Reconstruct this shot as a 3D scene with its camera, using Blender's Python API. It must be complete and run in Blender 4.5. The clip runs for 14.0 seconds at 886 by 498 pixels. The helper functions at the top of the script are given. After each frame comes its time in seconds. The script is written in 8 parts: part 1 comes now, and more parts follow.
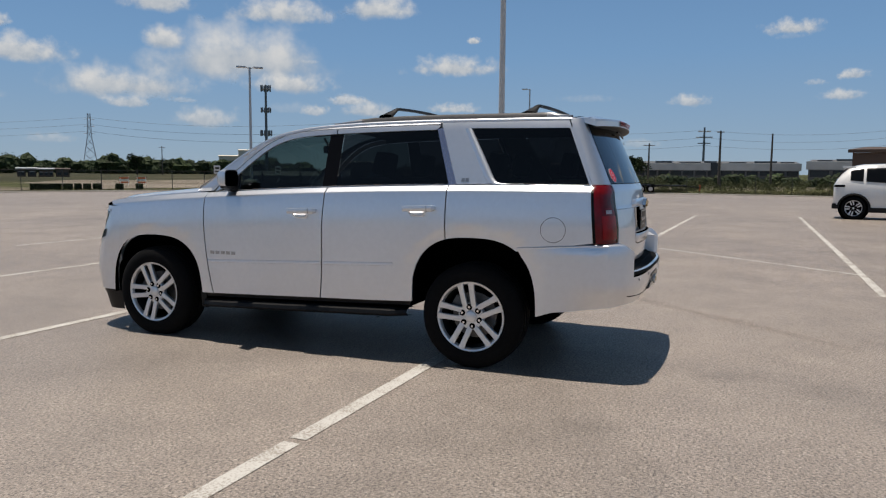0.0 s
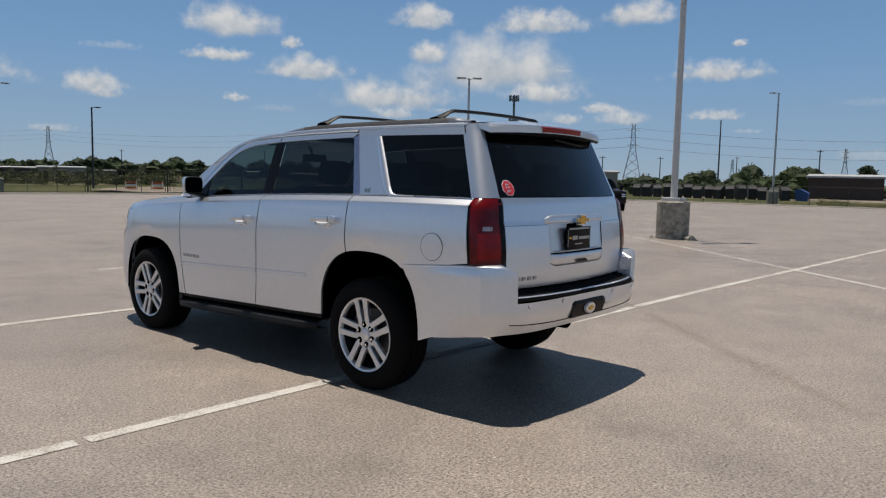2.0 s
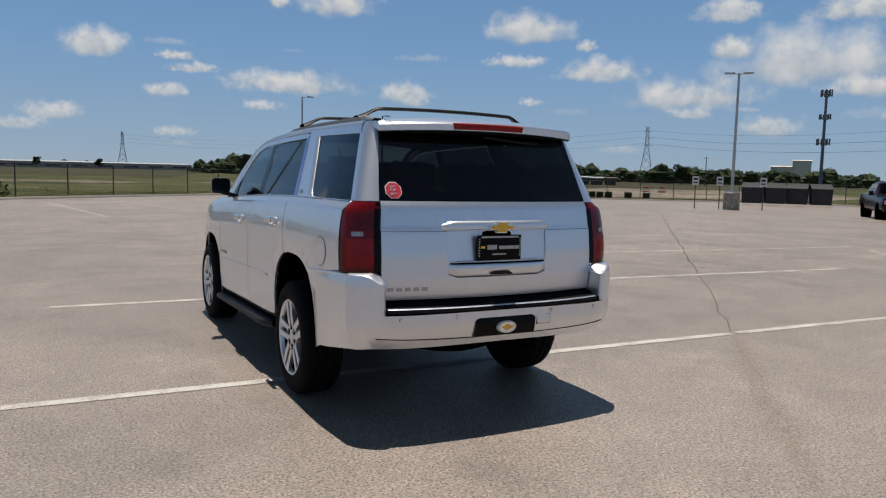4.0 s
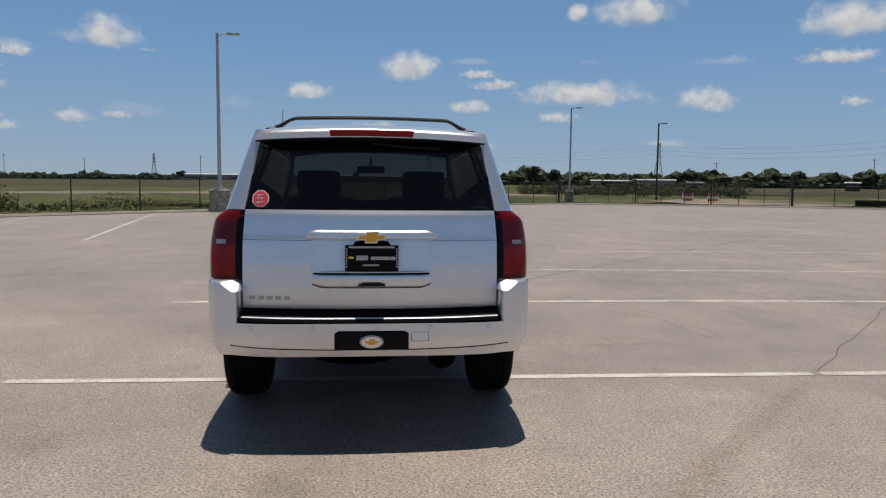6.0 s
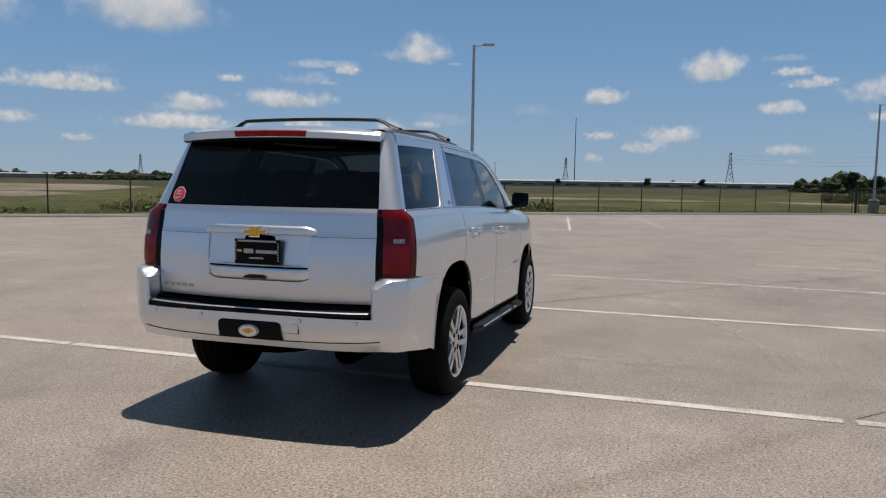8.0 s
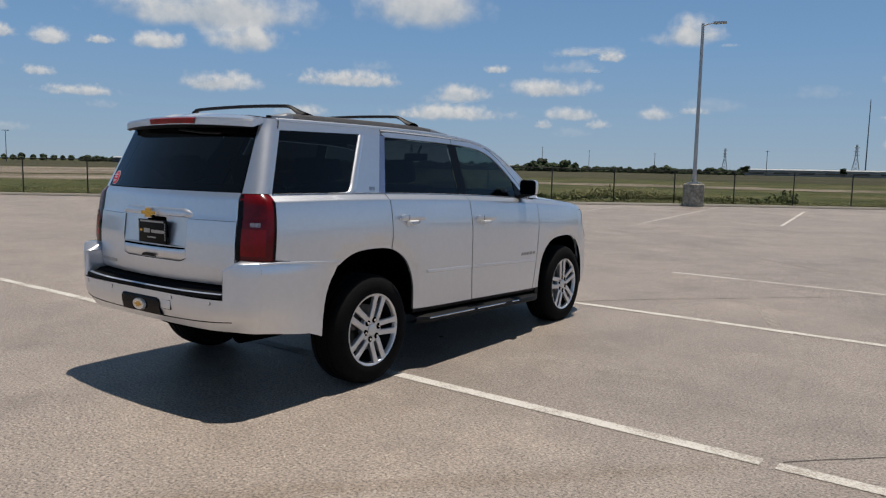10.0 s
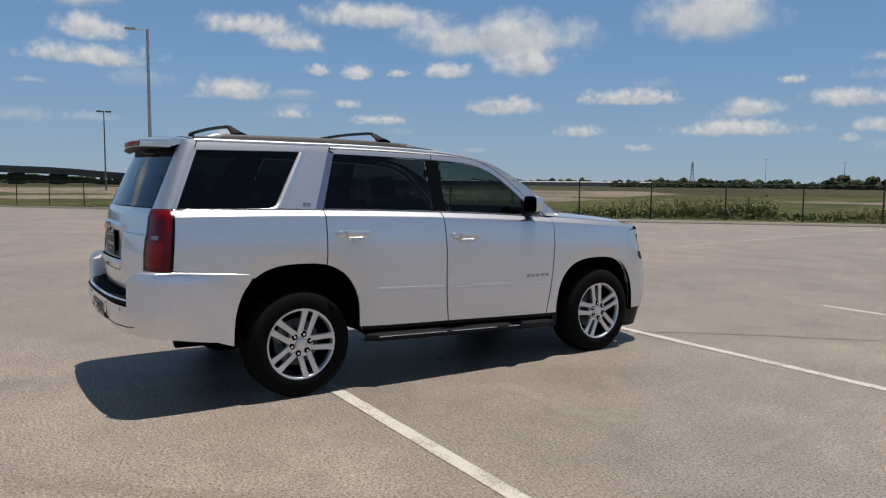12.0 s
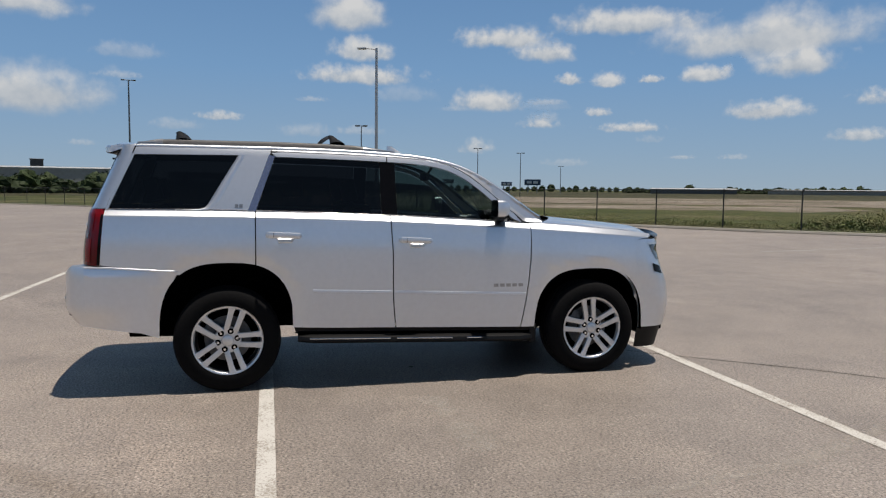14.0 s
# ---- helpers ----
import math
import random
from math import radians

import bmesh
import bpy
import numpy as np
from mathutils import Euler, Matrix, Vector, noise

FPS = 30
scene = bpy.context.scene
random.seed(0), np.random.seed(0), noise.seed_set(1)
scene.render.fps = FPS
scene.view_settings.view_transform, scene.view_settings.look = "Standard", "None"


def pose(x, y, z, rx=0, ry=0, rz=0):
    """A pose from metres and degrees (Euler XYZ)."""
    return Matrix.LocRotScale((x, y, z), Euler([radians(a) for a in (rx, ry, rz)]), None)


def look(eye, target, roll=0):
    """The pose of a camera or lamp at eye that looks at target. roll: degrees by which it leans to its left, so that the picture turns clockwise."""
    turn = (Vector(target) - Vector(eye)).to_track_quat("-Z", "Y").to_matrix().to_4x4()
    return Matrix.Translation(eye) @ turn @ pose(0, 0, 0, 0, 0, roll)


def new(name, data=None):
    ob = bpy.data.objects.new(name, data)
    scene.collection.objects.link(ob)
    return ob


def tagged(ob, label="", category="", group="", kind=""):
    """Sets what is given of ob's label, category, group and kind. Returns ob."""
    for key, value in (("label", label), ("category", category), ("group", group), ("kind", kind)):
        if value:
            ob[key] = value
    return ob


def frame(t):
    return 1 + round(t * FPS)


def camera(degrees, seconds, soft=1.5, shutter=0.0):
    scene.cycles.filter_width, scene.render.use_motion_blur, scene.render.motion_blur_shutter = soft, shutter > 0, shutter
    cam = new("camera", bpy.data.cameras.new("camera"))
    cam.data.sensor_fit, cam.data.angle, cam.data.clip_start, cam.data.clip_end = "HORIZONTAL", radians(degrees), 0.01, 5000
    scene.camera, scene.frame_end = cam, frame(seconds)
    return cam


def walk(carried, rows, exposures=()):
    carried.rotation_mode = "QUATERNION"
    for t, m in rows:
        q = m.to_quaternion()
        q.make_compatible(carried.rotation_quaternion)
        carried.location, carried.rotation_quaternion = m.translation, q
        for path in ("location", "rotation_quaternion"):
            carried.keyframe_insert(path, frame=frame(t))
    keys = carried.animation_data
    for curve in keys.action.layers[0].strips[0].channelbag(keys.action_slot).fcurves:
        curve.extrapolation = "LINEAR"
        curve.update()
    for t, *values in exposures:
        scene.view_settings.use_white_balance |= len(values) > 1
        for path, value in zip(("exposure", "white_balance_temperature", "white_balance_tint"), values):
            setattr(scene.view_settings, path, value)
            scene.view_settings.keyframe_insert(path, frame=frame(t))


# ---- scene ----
cam = camera(61.2, 14.0, 1.2)
PATH = [
    (0, (-6.098, -1.801, 1.446), (-4.248, -1.069, 1.24), 0.5),
    (0.5, (-5.809, -2.274, 1.449), (-4.006, -1.429, 1.26), 0.9),
    (1, (-5.411, -2.826, 1.473), (-3.688, -1.829, 1.28), 0.9),
    (1.5, (-4.998, -3.247, 1.484), (-3.36, -2.117, 1.291), 1.1),
    (2, (-4.537, -3.718, 1.492), (-3.021, -2.429, 1.299), 1.2),
    (2.2, (-4.33, -3.879, 1.491), (-2.865, -2.531, 1.303), 1.1),
    (4.3, (-2.1, -5.079, 1.537), (-1.27, -3.27, 1.339), 1.0),
    (4.5, (-1.866, -5.143, 1.53), (-1.103, -3.304, 1.337), 0.7),
    (5, (-1.238, -5.28, 1.539), (-0.655, -3.376, 1.35), 0.6),
    (5.5, (-0.675, -5.396, 1.504), (-0.27, -3.444, 1.339), 0.3),
    (6, (-0.015, -5.45, 1.554), (0.181, -3.469, 1.368), 0.6),
    (6.5, (0.548, -5.437, 1.551), (0.553, -3.446, 1.36), 0.8),
    (7, (1.203, -5.445, 1.559), (1.0, -3.465, 1.365), 0.9),
    (7.5, (1.757, -5.333, 1.548), (1.374, -3.379, 1.362), 0.8),
    (8, (2.392, -5.164, 1.538), (1.829, -3.253, 1.358), 0.9),
    (8.5, (2.926, -4.943, 1.55), (2.21, -3.086, 1.359), 0.9),
    (8.7, (3.154, -4.85, 1.519), (2.376, -3.018, 1.329), 0.7),
    (10.8, (5.164, -3.223, 1.577), (3.766, -1.806, 1.378), 0.8),
    (11, (5.332, -3.034, 1.558), (3.879, -1.671, 1.377), 0.5),
    (11.5, (5.638, -2.593, 1.574), (4.077, -1.356, 1.392), 0.5),
    (12, (5.984, -2.053, 1.557), (4.316, -0.964, 1.379), 0.5),
    (12.5, (6.201, -1.555, 1.538), (4.457, -0.592, 1.364), 0.65),
    (13, (6.433, -0.964, 1.521), (4.611, -0.156, 1.355), 0.5),
    (13.5, (6.562, -0.404, 1.516), (4.678, 0.248, 1.353), 0.6),
    (14, (6.712, 0.177, 1.531), (4.781, 0.673, 1.37), 0.55),
]
walk(cam, [(t, look(eye, target, roll)) for t, eye, target, roll in PATH])

# ---- world, sun ----
SUN_TO = Vector((0.035, 0.160, 1.0)).normalized()
world = bpy.data.worlds.new("sky")
scene.world = world
world.use_nodes = True
wn = world.node_tree.nodes
wl = world.node_tree.links
sky = wn.new("ShaderNodeTexSky")
sky.sky_type = "NISHITA"
sky.sun_disc = False
sky.sun_elevation = math.asin(SUN_TO.z)
sky.sun_rotation = math.atan2(SUN_TO.x, SUN_TO.y)
sky.altitude = 500.0
sky.air_density = 1.0
sky.dust_density = 0.05
sky.ozone_density = 1.2
wn["Background"].inputs["Strength"].default_value = 0.064
tint = wn.new("ShaderNodeMix")
tint.data_type, tint.blend_type = "RGBA", "MULTIPLY"
tint.inputs["Factor"].default_value = 1.0
tint.inputs["B"].default_value = (0.93, 0.97, 1.15, 1.0)
wl.new(sky.outputs["Color"], tint.inputs["A"])
# summer haze: paler and bluer towards the horizon than clean air gives
tc = wn.new("ShaderNodeTexCoord")
sep = wn.new("ShaderNodeSeparateXYZ")
wl.new(tc.outputs["Generated"], sep.inputs[0])
haze = wn.new("ShaderNodeValToRGB")
hz = haze.color_ramp.elements
while len(hz) < 6:
    hz.new(0.5)
for k, (p, c) in zip(hz, ((0.0, (0.285, 0.390, 0.500)), (0.05, (0.245, 0.370, 0.518)), (0.15, (0.175, 0.325, 0.535)), (0.27, (0.128, 0.258, 0.470)), (0.48, (0.105, 0.160, 0.240)), (1.0, (0.032, 0.039, 0.049)))):
    k.position = p
    k.color = (*c, 1.0)
wl.new(sep.outputs["Z"], haze.inputs["Fac"])
lift = wn.new("ShaderNodeMix")
lift.data_type, lift.blend_type = "RGBA", "MULTIPLY"
lift.inputs["Factor"].default_value = 1.0
lift.inputs["B"].default_value = (15.6, 15.6, 15.6, 1.0)
wl.new(haze.outputs["Color"], lift.inputs["A"])
blend = wn.new("ShaderNodeMix")
blend.data_type = "RGBA"
blend.inputs["Factor"].default_value = 0.88
wl.new(tint.outputs["Result"], blend.inputs["A"])
wl.new(lift.outputs["Result"], blend.inputs["B"])
wl.new(blend.outputs["Result"], wn["Background"].inputs["Color"])

sun_data = bpy.data.lights.new("sun", "SUN")
sun_data.energy = 5.0
sun_data.angle = radians(0.53)
sun_data.color = (1.0, 0.915, 0.82)
sun = new("sun", sun_data)
sun.matrix_world = look((0, 0, 60), Vector((0, 0, 60)) - SUN_TO)


# ---- materials ----
def nodes_of(name):
    m = bpy.data.materials.new(name)
    m.use_nodes = True
    return m, m.node_tree.nodes, m.node_tree.links, m.node_tree.nodes["Principled BSDF"]


def noise_node(n, l, coord, scale, detail=4.0, rough=0.55):
    t = n.new("ShaderNodeTexNoise")
    t.inputs["Scale"].default_value = scale
    t.inputs["Detail"].default_value = detail
    t.inputs["Roughness"].default_value = rough
    l.new(coord, t.inputs["Vector"])
    return t


def ramp(n, l, fac, stops):
    r = n.new("ShaderNodeValToRGB")
    e = r.color_ramp.elements
    while len(e) < len(stops):
        e.new(0.5)
    for k, (p, c) in zip(e, stops):
        k.position = p
        k.color = (*c, 1.0)
    l.new(fac, r.inputs["Fac"])
    return r


def mixed(n, l, fac, a, b, mode="MIX"):
    m = n.new("ShaderNodeMix")
    m.data_type = "RGBA"
    m.blend_type = mode
    for sock, v in ((m.inputs["Factor"], fac), (m.inputs["A"], a), (m.inputs["B"], b)):
        if isinstance(v, bpy.types.NodeSocket):
            l.new(v, sock)
        elif isinstance(v, (int, float)):
            sock.default_value = v
        else:
            sock.default_value = (*v, 1.0)
    return m.outputs["Result"]


def simple(name, color, rough=0.5, metal=0.0, grain=40.0, amount=0.12, bump=0.0, coat=0.0, spec=0.5, wear=1.5):
    """A material with colour variation at two scales and fine relief."""
    m, n, l, b = nodes_of(name)
    co = n.new("ShaderNodeTexCoord").outputs["Object"]
    fine = noise_node(n, l, co, grain, 5.0)
    big = noise_node(n, l, co, wear, 3.0)
    dark = tuple(c * (1 - amount) for c in color)
    light = tuple(min(1.0, c * (1 + amount)) for c in color)
    r1 = ramp(n, l, fine.outputs["Fac"], ((0.3, dark), (0.7, light)))
    r2 = ramp(n, l, big.outputs["Fac"], ((0.3, (1 - amount,) * 3), (0.7, (1.0,) * 3)))
    l.new(mixed(n, l, 1.0, r1.outputs["Color"], r2.outputs["Color"], "MULTIPLY"), b.inputs["Base Color"])
    rr = n.new("ShaderNodeMapRange")
    rr.inputs["To Min"].default_value = max(0.02, rough - 0.08)
    rr.inputs["To Max"].default_value = min(1.0, rough + 0.08)
    l.new(fine.outputs["Fac"], rr.inputs["Value"])
    l.new(rr.outputs["Result"], b.inputs["Roughness"])
    b.inputs["Metallic"].default_value = metal
    b.inputs["Specular IOR Level"].default_value = spec
    b.inputs["Coat Weight"].default_value = coat
    b.inputs["Coat Roughness"].default_value = 0.04
    if bump:
        bp = n.new("ShaderNodeBump")
        bp.inputs["Strength"].default_value = bump
        bp.inputs["Distance"].default_value = 0.01
        l.new(fine.outputs["Fac"], bp.inputs["Height"])
        l.new(bp.outputs["Normal"], b.inputs["Normal"])
    return m


def make_concrete():
    m, n, l, b = nodes_of("exposed_aggregate_concrete")
    co = n.new("ShaderNodeTexCoord").outputs["Object"]
    grit = noise_node(n, l, co, 92.0, 3.0, 0.75)
    peb = n.new("ShaderNodeTexVoronoi")
    peb.inputs["Scale"].default_value = 95.0
    l.new(co, peb.inputs["Vector"])
    mid = noise_node(n, l, co, 1.6, 6.0, 0.62)
    big = noise_node(n, l, co, 0.22, 6.0, 0.6)
    huge = noise_node(n, l, co, 0.045, 3.0, 0.5)
    a = ramp(n, l, grit.outputs["Fac"], ((0.34, (0.05, 0.040, 0.032)), (0.44, (0.30, 0.258, 0.212)), (0.58, (0.47, 0.412, 0.343)), (0.68, (0.86, 0.78, 0.67))))
    pcol = ramp(n, l, peb.outputs["Color"], ((0.0, (0.05, 0.04, 0.034)), (0.24, (0.29, 0.25, 0.207)), (0.72, (0.43, 0.378, 0.317)), (1.0, (0.84, 0.77, 0.67))))
    c = mixed(n, l, 0.50, a.outputs["Color"], pcol.outputs["Color"])
    s1 = ramp(n, l, mid.outputs["Fac"], ((0.28, (0.84, 0.835, 0.83)), (0.5, (0.99, 0.985, 0.98)), (0.72, (1.10, 1.10, 1.10))))
    s2 = ramp(n, l, big.outputs["Fac"], ((0.3, (0.82, 0.82, 0.825)), (0.52, (1.0, 0.995, 0.985)), (0.72, (1.15, 1.135, 1.10))))
    s3 = ramp(n, l, huge.outputs["Fac"], ((0.35, (0.93, 0.93, 0.93)), (0.65, (1.05, 1.045, 1.03))))
    c = mixed(n, l, 1.0, c, s1.outputs["Color"], "MULTIPLY")
    c = mixed(n, l, 1.0, c, s2.outputs["Color"], "MULTIPLY")
    c = mixed(n, l, 1.0, c, s3.outputs["Color"], "MULTIPLY")
    # scuffed pale and dark patches
    scuff = noise_node(n, l, co, 0.62, 9.0, 0.72)
    s4 = ramp(n, l, scuff.outputs["Fac"], ((0.36, (0.76, 0.755, 0.75)), (0.46, (0.97, 0.97, 0.97)), (0.56, (1.02, 1.02, 1.02)), (0.66, (1.24, 1.235, 1.22))))
    c = mixed(n, l, 1.0, c, s4.outputs["Color"], "MULTIPLY")
    # rust-coloured stains along the slabs
    stain = noise_node(n, l, co, 0.9, 5.0, 0.7)
    sm = ramp(n, l, stain.outputs["Fac"], ((0.66, (0, 0, 0)), (0.78, (0.5, 0.5, 0.5))))
    c = mixed(n, l, sm.outputs["Color"], c, (0.46, 0.36, 0.27))
    c = mixed(n, l, 1.0, c, (0.692, 0.672, 0.692), "MULTIPLY")
    # small dark pits between the stones
    pit = noise_node(n, l, co, 60.0, 2.0, 0.6)
    pm = ramp(n, l, pit.outputs["Fac"], ((0.36, (0.30, 0.29, 0.285)), (0.47, (0.96, 0.96, 0.96)), (0.58, (1.05, 1.05, 1.05)), (0.68, (1.40, 1.385, 1.36))))
    c = mixed(n, l, 1.0, c, pm.outputs["Color"], "MULTIPLY")
    l.new(c, b.inputs["Base Color"])
    b.inputs["Roughness"].default_value = 0.5
    b.inputs["Specular IOR Level"].default_value = 0.85
    bp = n.new("ShaderNodeBump")
    bp.inputs["Strength"].default_value = 0.7
    bp.inputs["Distance"].default_value = 0.009
    l.new(grit.outputs["Fac"], bp.inputs["Height"])
    l.new(bp.outputs["Normal"], b.inputs["Normal"])
    return m


def make_line_paint(concrete):
    """White road paint, worn through in specks to the concrete."""
    m, n, l, b = nodes_of("worn_line_paint")
    co = n.new("ShaderNodeTexCoord").outputs["Object"]
    grit = noise_node(n, l, co, 70.0, 3.0, 0.7)
    mid = noise_node(n, l, co, 2.6, 4.0, 0.6)
    ad = n.new("ShaderNodeMath")
    ad.operation = "MULTIPLY_ADD"
    l.new(mid.outputs["Fac"], ad.inputs[0])
    ad.inputs[1].default_value = 0.8
    l.new(grit.outputs["Fac"], ad.inputs[2])
    r = ramp(n, l, ad.outputs[0], ((0.76, (0.28, 0.25, 0.215)), (0.94, (0.50, 0.485, 0.45))))
    l.new(r.outputs["Color"], b.inputs["Base Color"])
    b.inputs["Roughness"].default_value = 0.75
    return m


def make_field(name, stops, scale, fine_scale):
    m, n, l, b = nodes_of(name)
    co = n.new("ShaderNodeTexCoord").outputs["Object"]
    big = noise_node(n, l, co, scale, 8.0, 0.62)
    fine = noise_node(n, l, co, fine_scale, 6.0, 0.7)
    r = ramp(n, l, big.outputs["Fac"], stops)
    f = ramp(n, l, fine.outputs["Fac"], ((0.3, (0.6, 0.6, 0.6)), (0.7, (1.2, 1.2, 1.2))))
    l.new(mixed(n, l, 1.0, r.outputs["Color"], f.outputs["Color"], "MULTIPLY"), b.inputs["Base Color"])
    b.inputs["Roughness"].default_value = 0.95
    b.inputs["Specular IOR Level"].default_value = 0.1
    return m


def make_leaf(name, c0, c1):
    m, n, l, b = nodes_of(name)
    g = n.new("ShaderNodeNewGeometry")
    r = ramp(n, l, g.outputs["Random Per Island"], ((0.0, c0), (1.0, c1)))
    co = n.new("ShaderNodeTexCoord").outputs["Object"]
    v = noise_node(n, l, co, 0.35, 3.0)
    f = ramp(n, l, v.outputs["Fac"], ((0.3, (0.7, 0.7, 0.7)), (0.7, (1.15, 1.15, 1.1))))
    l.new(mixed(n, l, 1.0, r.outputs["Color"], f.outputs["Color"], "MULTIPLY"), b.inputs["Base Color"])
    b.inputs["Roughness"].default_value = 0.7
    b.inputs["Specular IOR Level"].default_value = 0.2
    return m


def make_paint(name, base, flake=0.85, rough=0.30):
    """Metallic car paint: flakes under a clear coat, with a thin film of dust."""
    m, n, l, b = nodes_of(name)
    co = n.new("ShaderNodeTexCoord").outputs["Object"]
    fl = noise_node(n, l, co, 26.0, 2.0)
    dust = noise_node(n, l, co, 1.3, 0.0, 0.4)
    a = ramp(n, l, fl.outputs["Fac"], ((0.3, tuple(c * 0.975 for c in base)), (0.7, tuple(min(1, c * 1.01) for c in base))))
    d = ramp(n, l, dust.outputs["Fac"], ((0.0, (0.93, 0.92, 0.90)), (1.0, (1.0, 1.0, 1.0))))
    l.new(mixed(n, l, 1.0, a.outputs["Color"], d.outputs["Color"], "MULTIPLY"), b.inputs["Base Color"])
    b.inputs["Roughness"].default_value = rough
    b.inputs["Metallic"].default_value = flake
    b.inputs["Coat Weight"].default_value = 1.0
    b.inputs["Coat Roughness"].default_value = 0.05
    b.inputs["Coat IOR"].default_value = 1.5
    return m


def make_glass(name, tint, gloss=1.45):
    """Tinted car glass: what passes is coloured, and the surface mirrors by its angle."""
    m = bpy.data.materials.new(name)
    m.use_nodes = True
    n, l = m.node_tree.nodes, m.node_tree.links
    n.remove(n["Principled BSDF"])
    tr = n.new("ShaderNodeBsdfTransparent")
    tr.inputs["Color"].default_value = (*tint, 1.0)
    gl = n.new("ShaderNodeBsdfGlossy")
    gl.inputs["Roughness"].default_value = 0.015
    gl.inputs["Color"].default_value = (0.95, 0.97, 1.0, 1.0)
    f0 = ((gloss - 1) / (gloss + 1)) ** 2
    lw = n.new("ShaderNodeLayerWeight")
    lw.inputs["Blend"].default_value = 0.5
    pw = n.new("ShaderNodeMath")
    pw.operation = "POWER"
    l.new(lw.outputs["Facing"], pw.inputs[0])
    pw.inputs[1].default_value = 5.0
    fr = n.new("ShaderNodeMath")
    fr.operation = "MULTIPLY_ADD"
    l.new(pw.outputs[0], fr.inputs[0])
    fr.inputs[1].default_value = 1.0 - f0
    fr.inputs[2].default_value = f0
    mx = n.new("ShaderNodeMixShader")
    l.new(fr.outputs[0], mx.inputs["Fac"])
    l.new(tr.outputs["BSDF"], mx.inputs[1])
    l.new(gl.outputs["BSDF"], mx.inputs[2])
    l.new(mx.outputs["Shader"], n["Material Output"].inputs["Surface"])
    return m


def make_chainlink():
    """Black chain-link fabric: thin crossing wires with air between them."""
    m = bpy.data.materials.new("black_chain_link")
    m.use_nodes = True
    n, l = m.node_tree.nodes, m.node_tree.links
    b = n["Principled BSDF"]
    b.inputs["Base Color"].default_value = (0.02, 0.021, 0.02, 1)
    b.inputs["Roughness"].default_value = 0.5
    uv = n.new("ShaderNodeTexCoord").outputs["UV"]
    sep = n.new("ShaderNodeSeparateXYZ")
    l.new(uv, sep.inputs[0])
    masks = []
    for sign in (1.0, -1.0):
        s = n.new("ShaderNodeMath")
        s.operation = "MULTIPLY_ADD"
        l.new(sep.outputs["Y"], s.inputs[0])
        s.inputs[1].default_value = sign
        l.new(sep.outputs["X"], s.inputs[2])
        p = n.new("ShaderNodeMath")
        p.operation = "PINGPONG"
        l.new(s.outputs[0], p.inputs[0])
        p.inputs[1].default_value = 0.036
        k = n.new("ShaderNodeMath")
        k.operation = "LESS_THAN"
        l.new(p.outputs[0], k.inputs[0])
        k.inputs[1].default_value = 0.0022
        masks.append(k)
    mx = n.new("ShaderNodeMath")
    mx.operation = "MAXIMUM"
    l.new(masks[0].outputs[0], mx.inputs[0])
    l.new(masks[1].outputs[0], mx.inputs[1])
    l.new(mx.outputs[0], b.inputs["Alpha"])
    return m


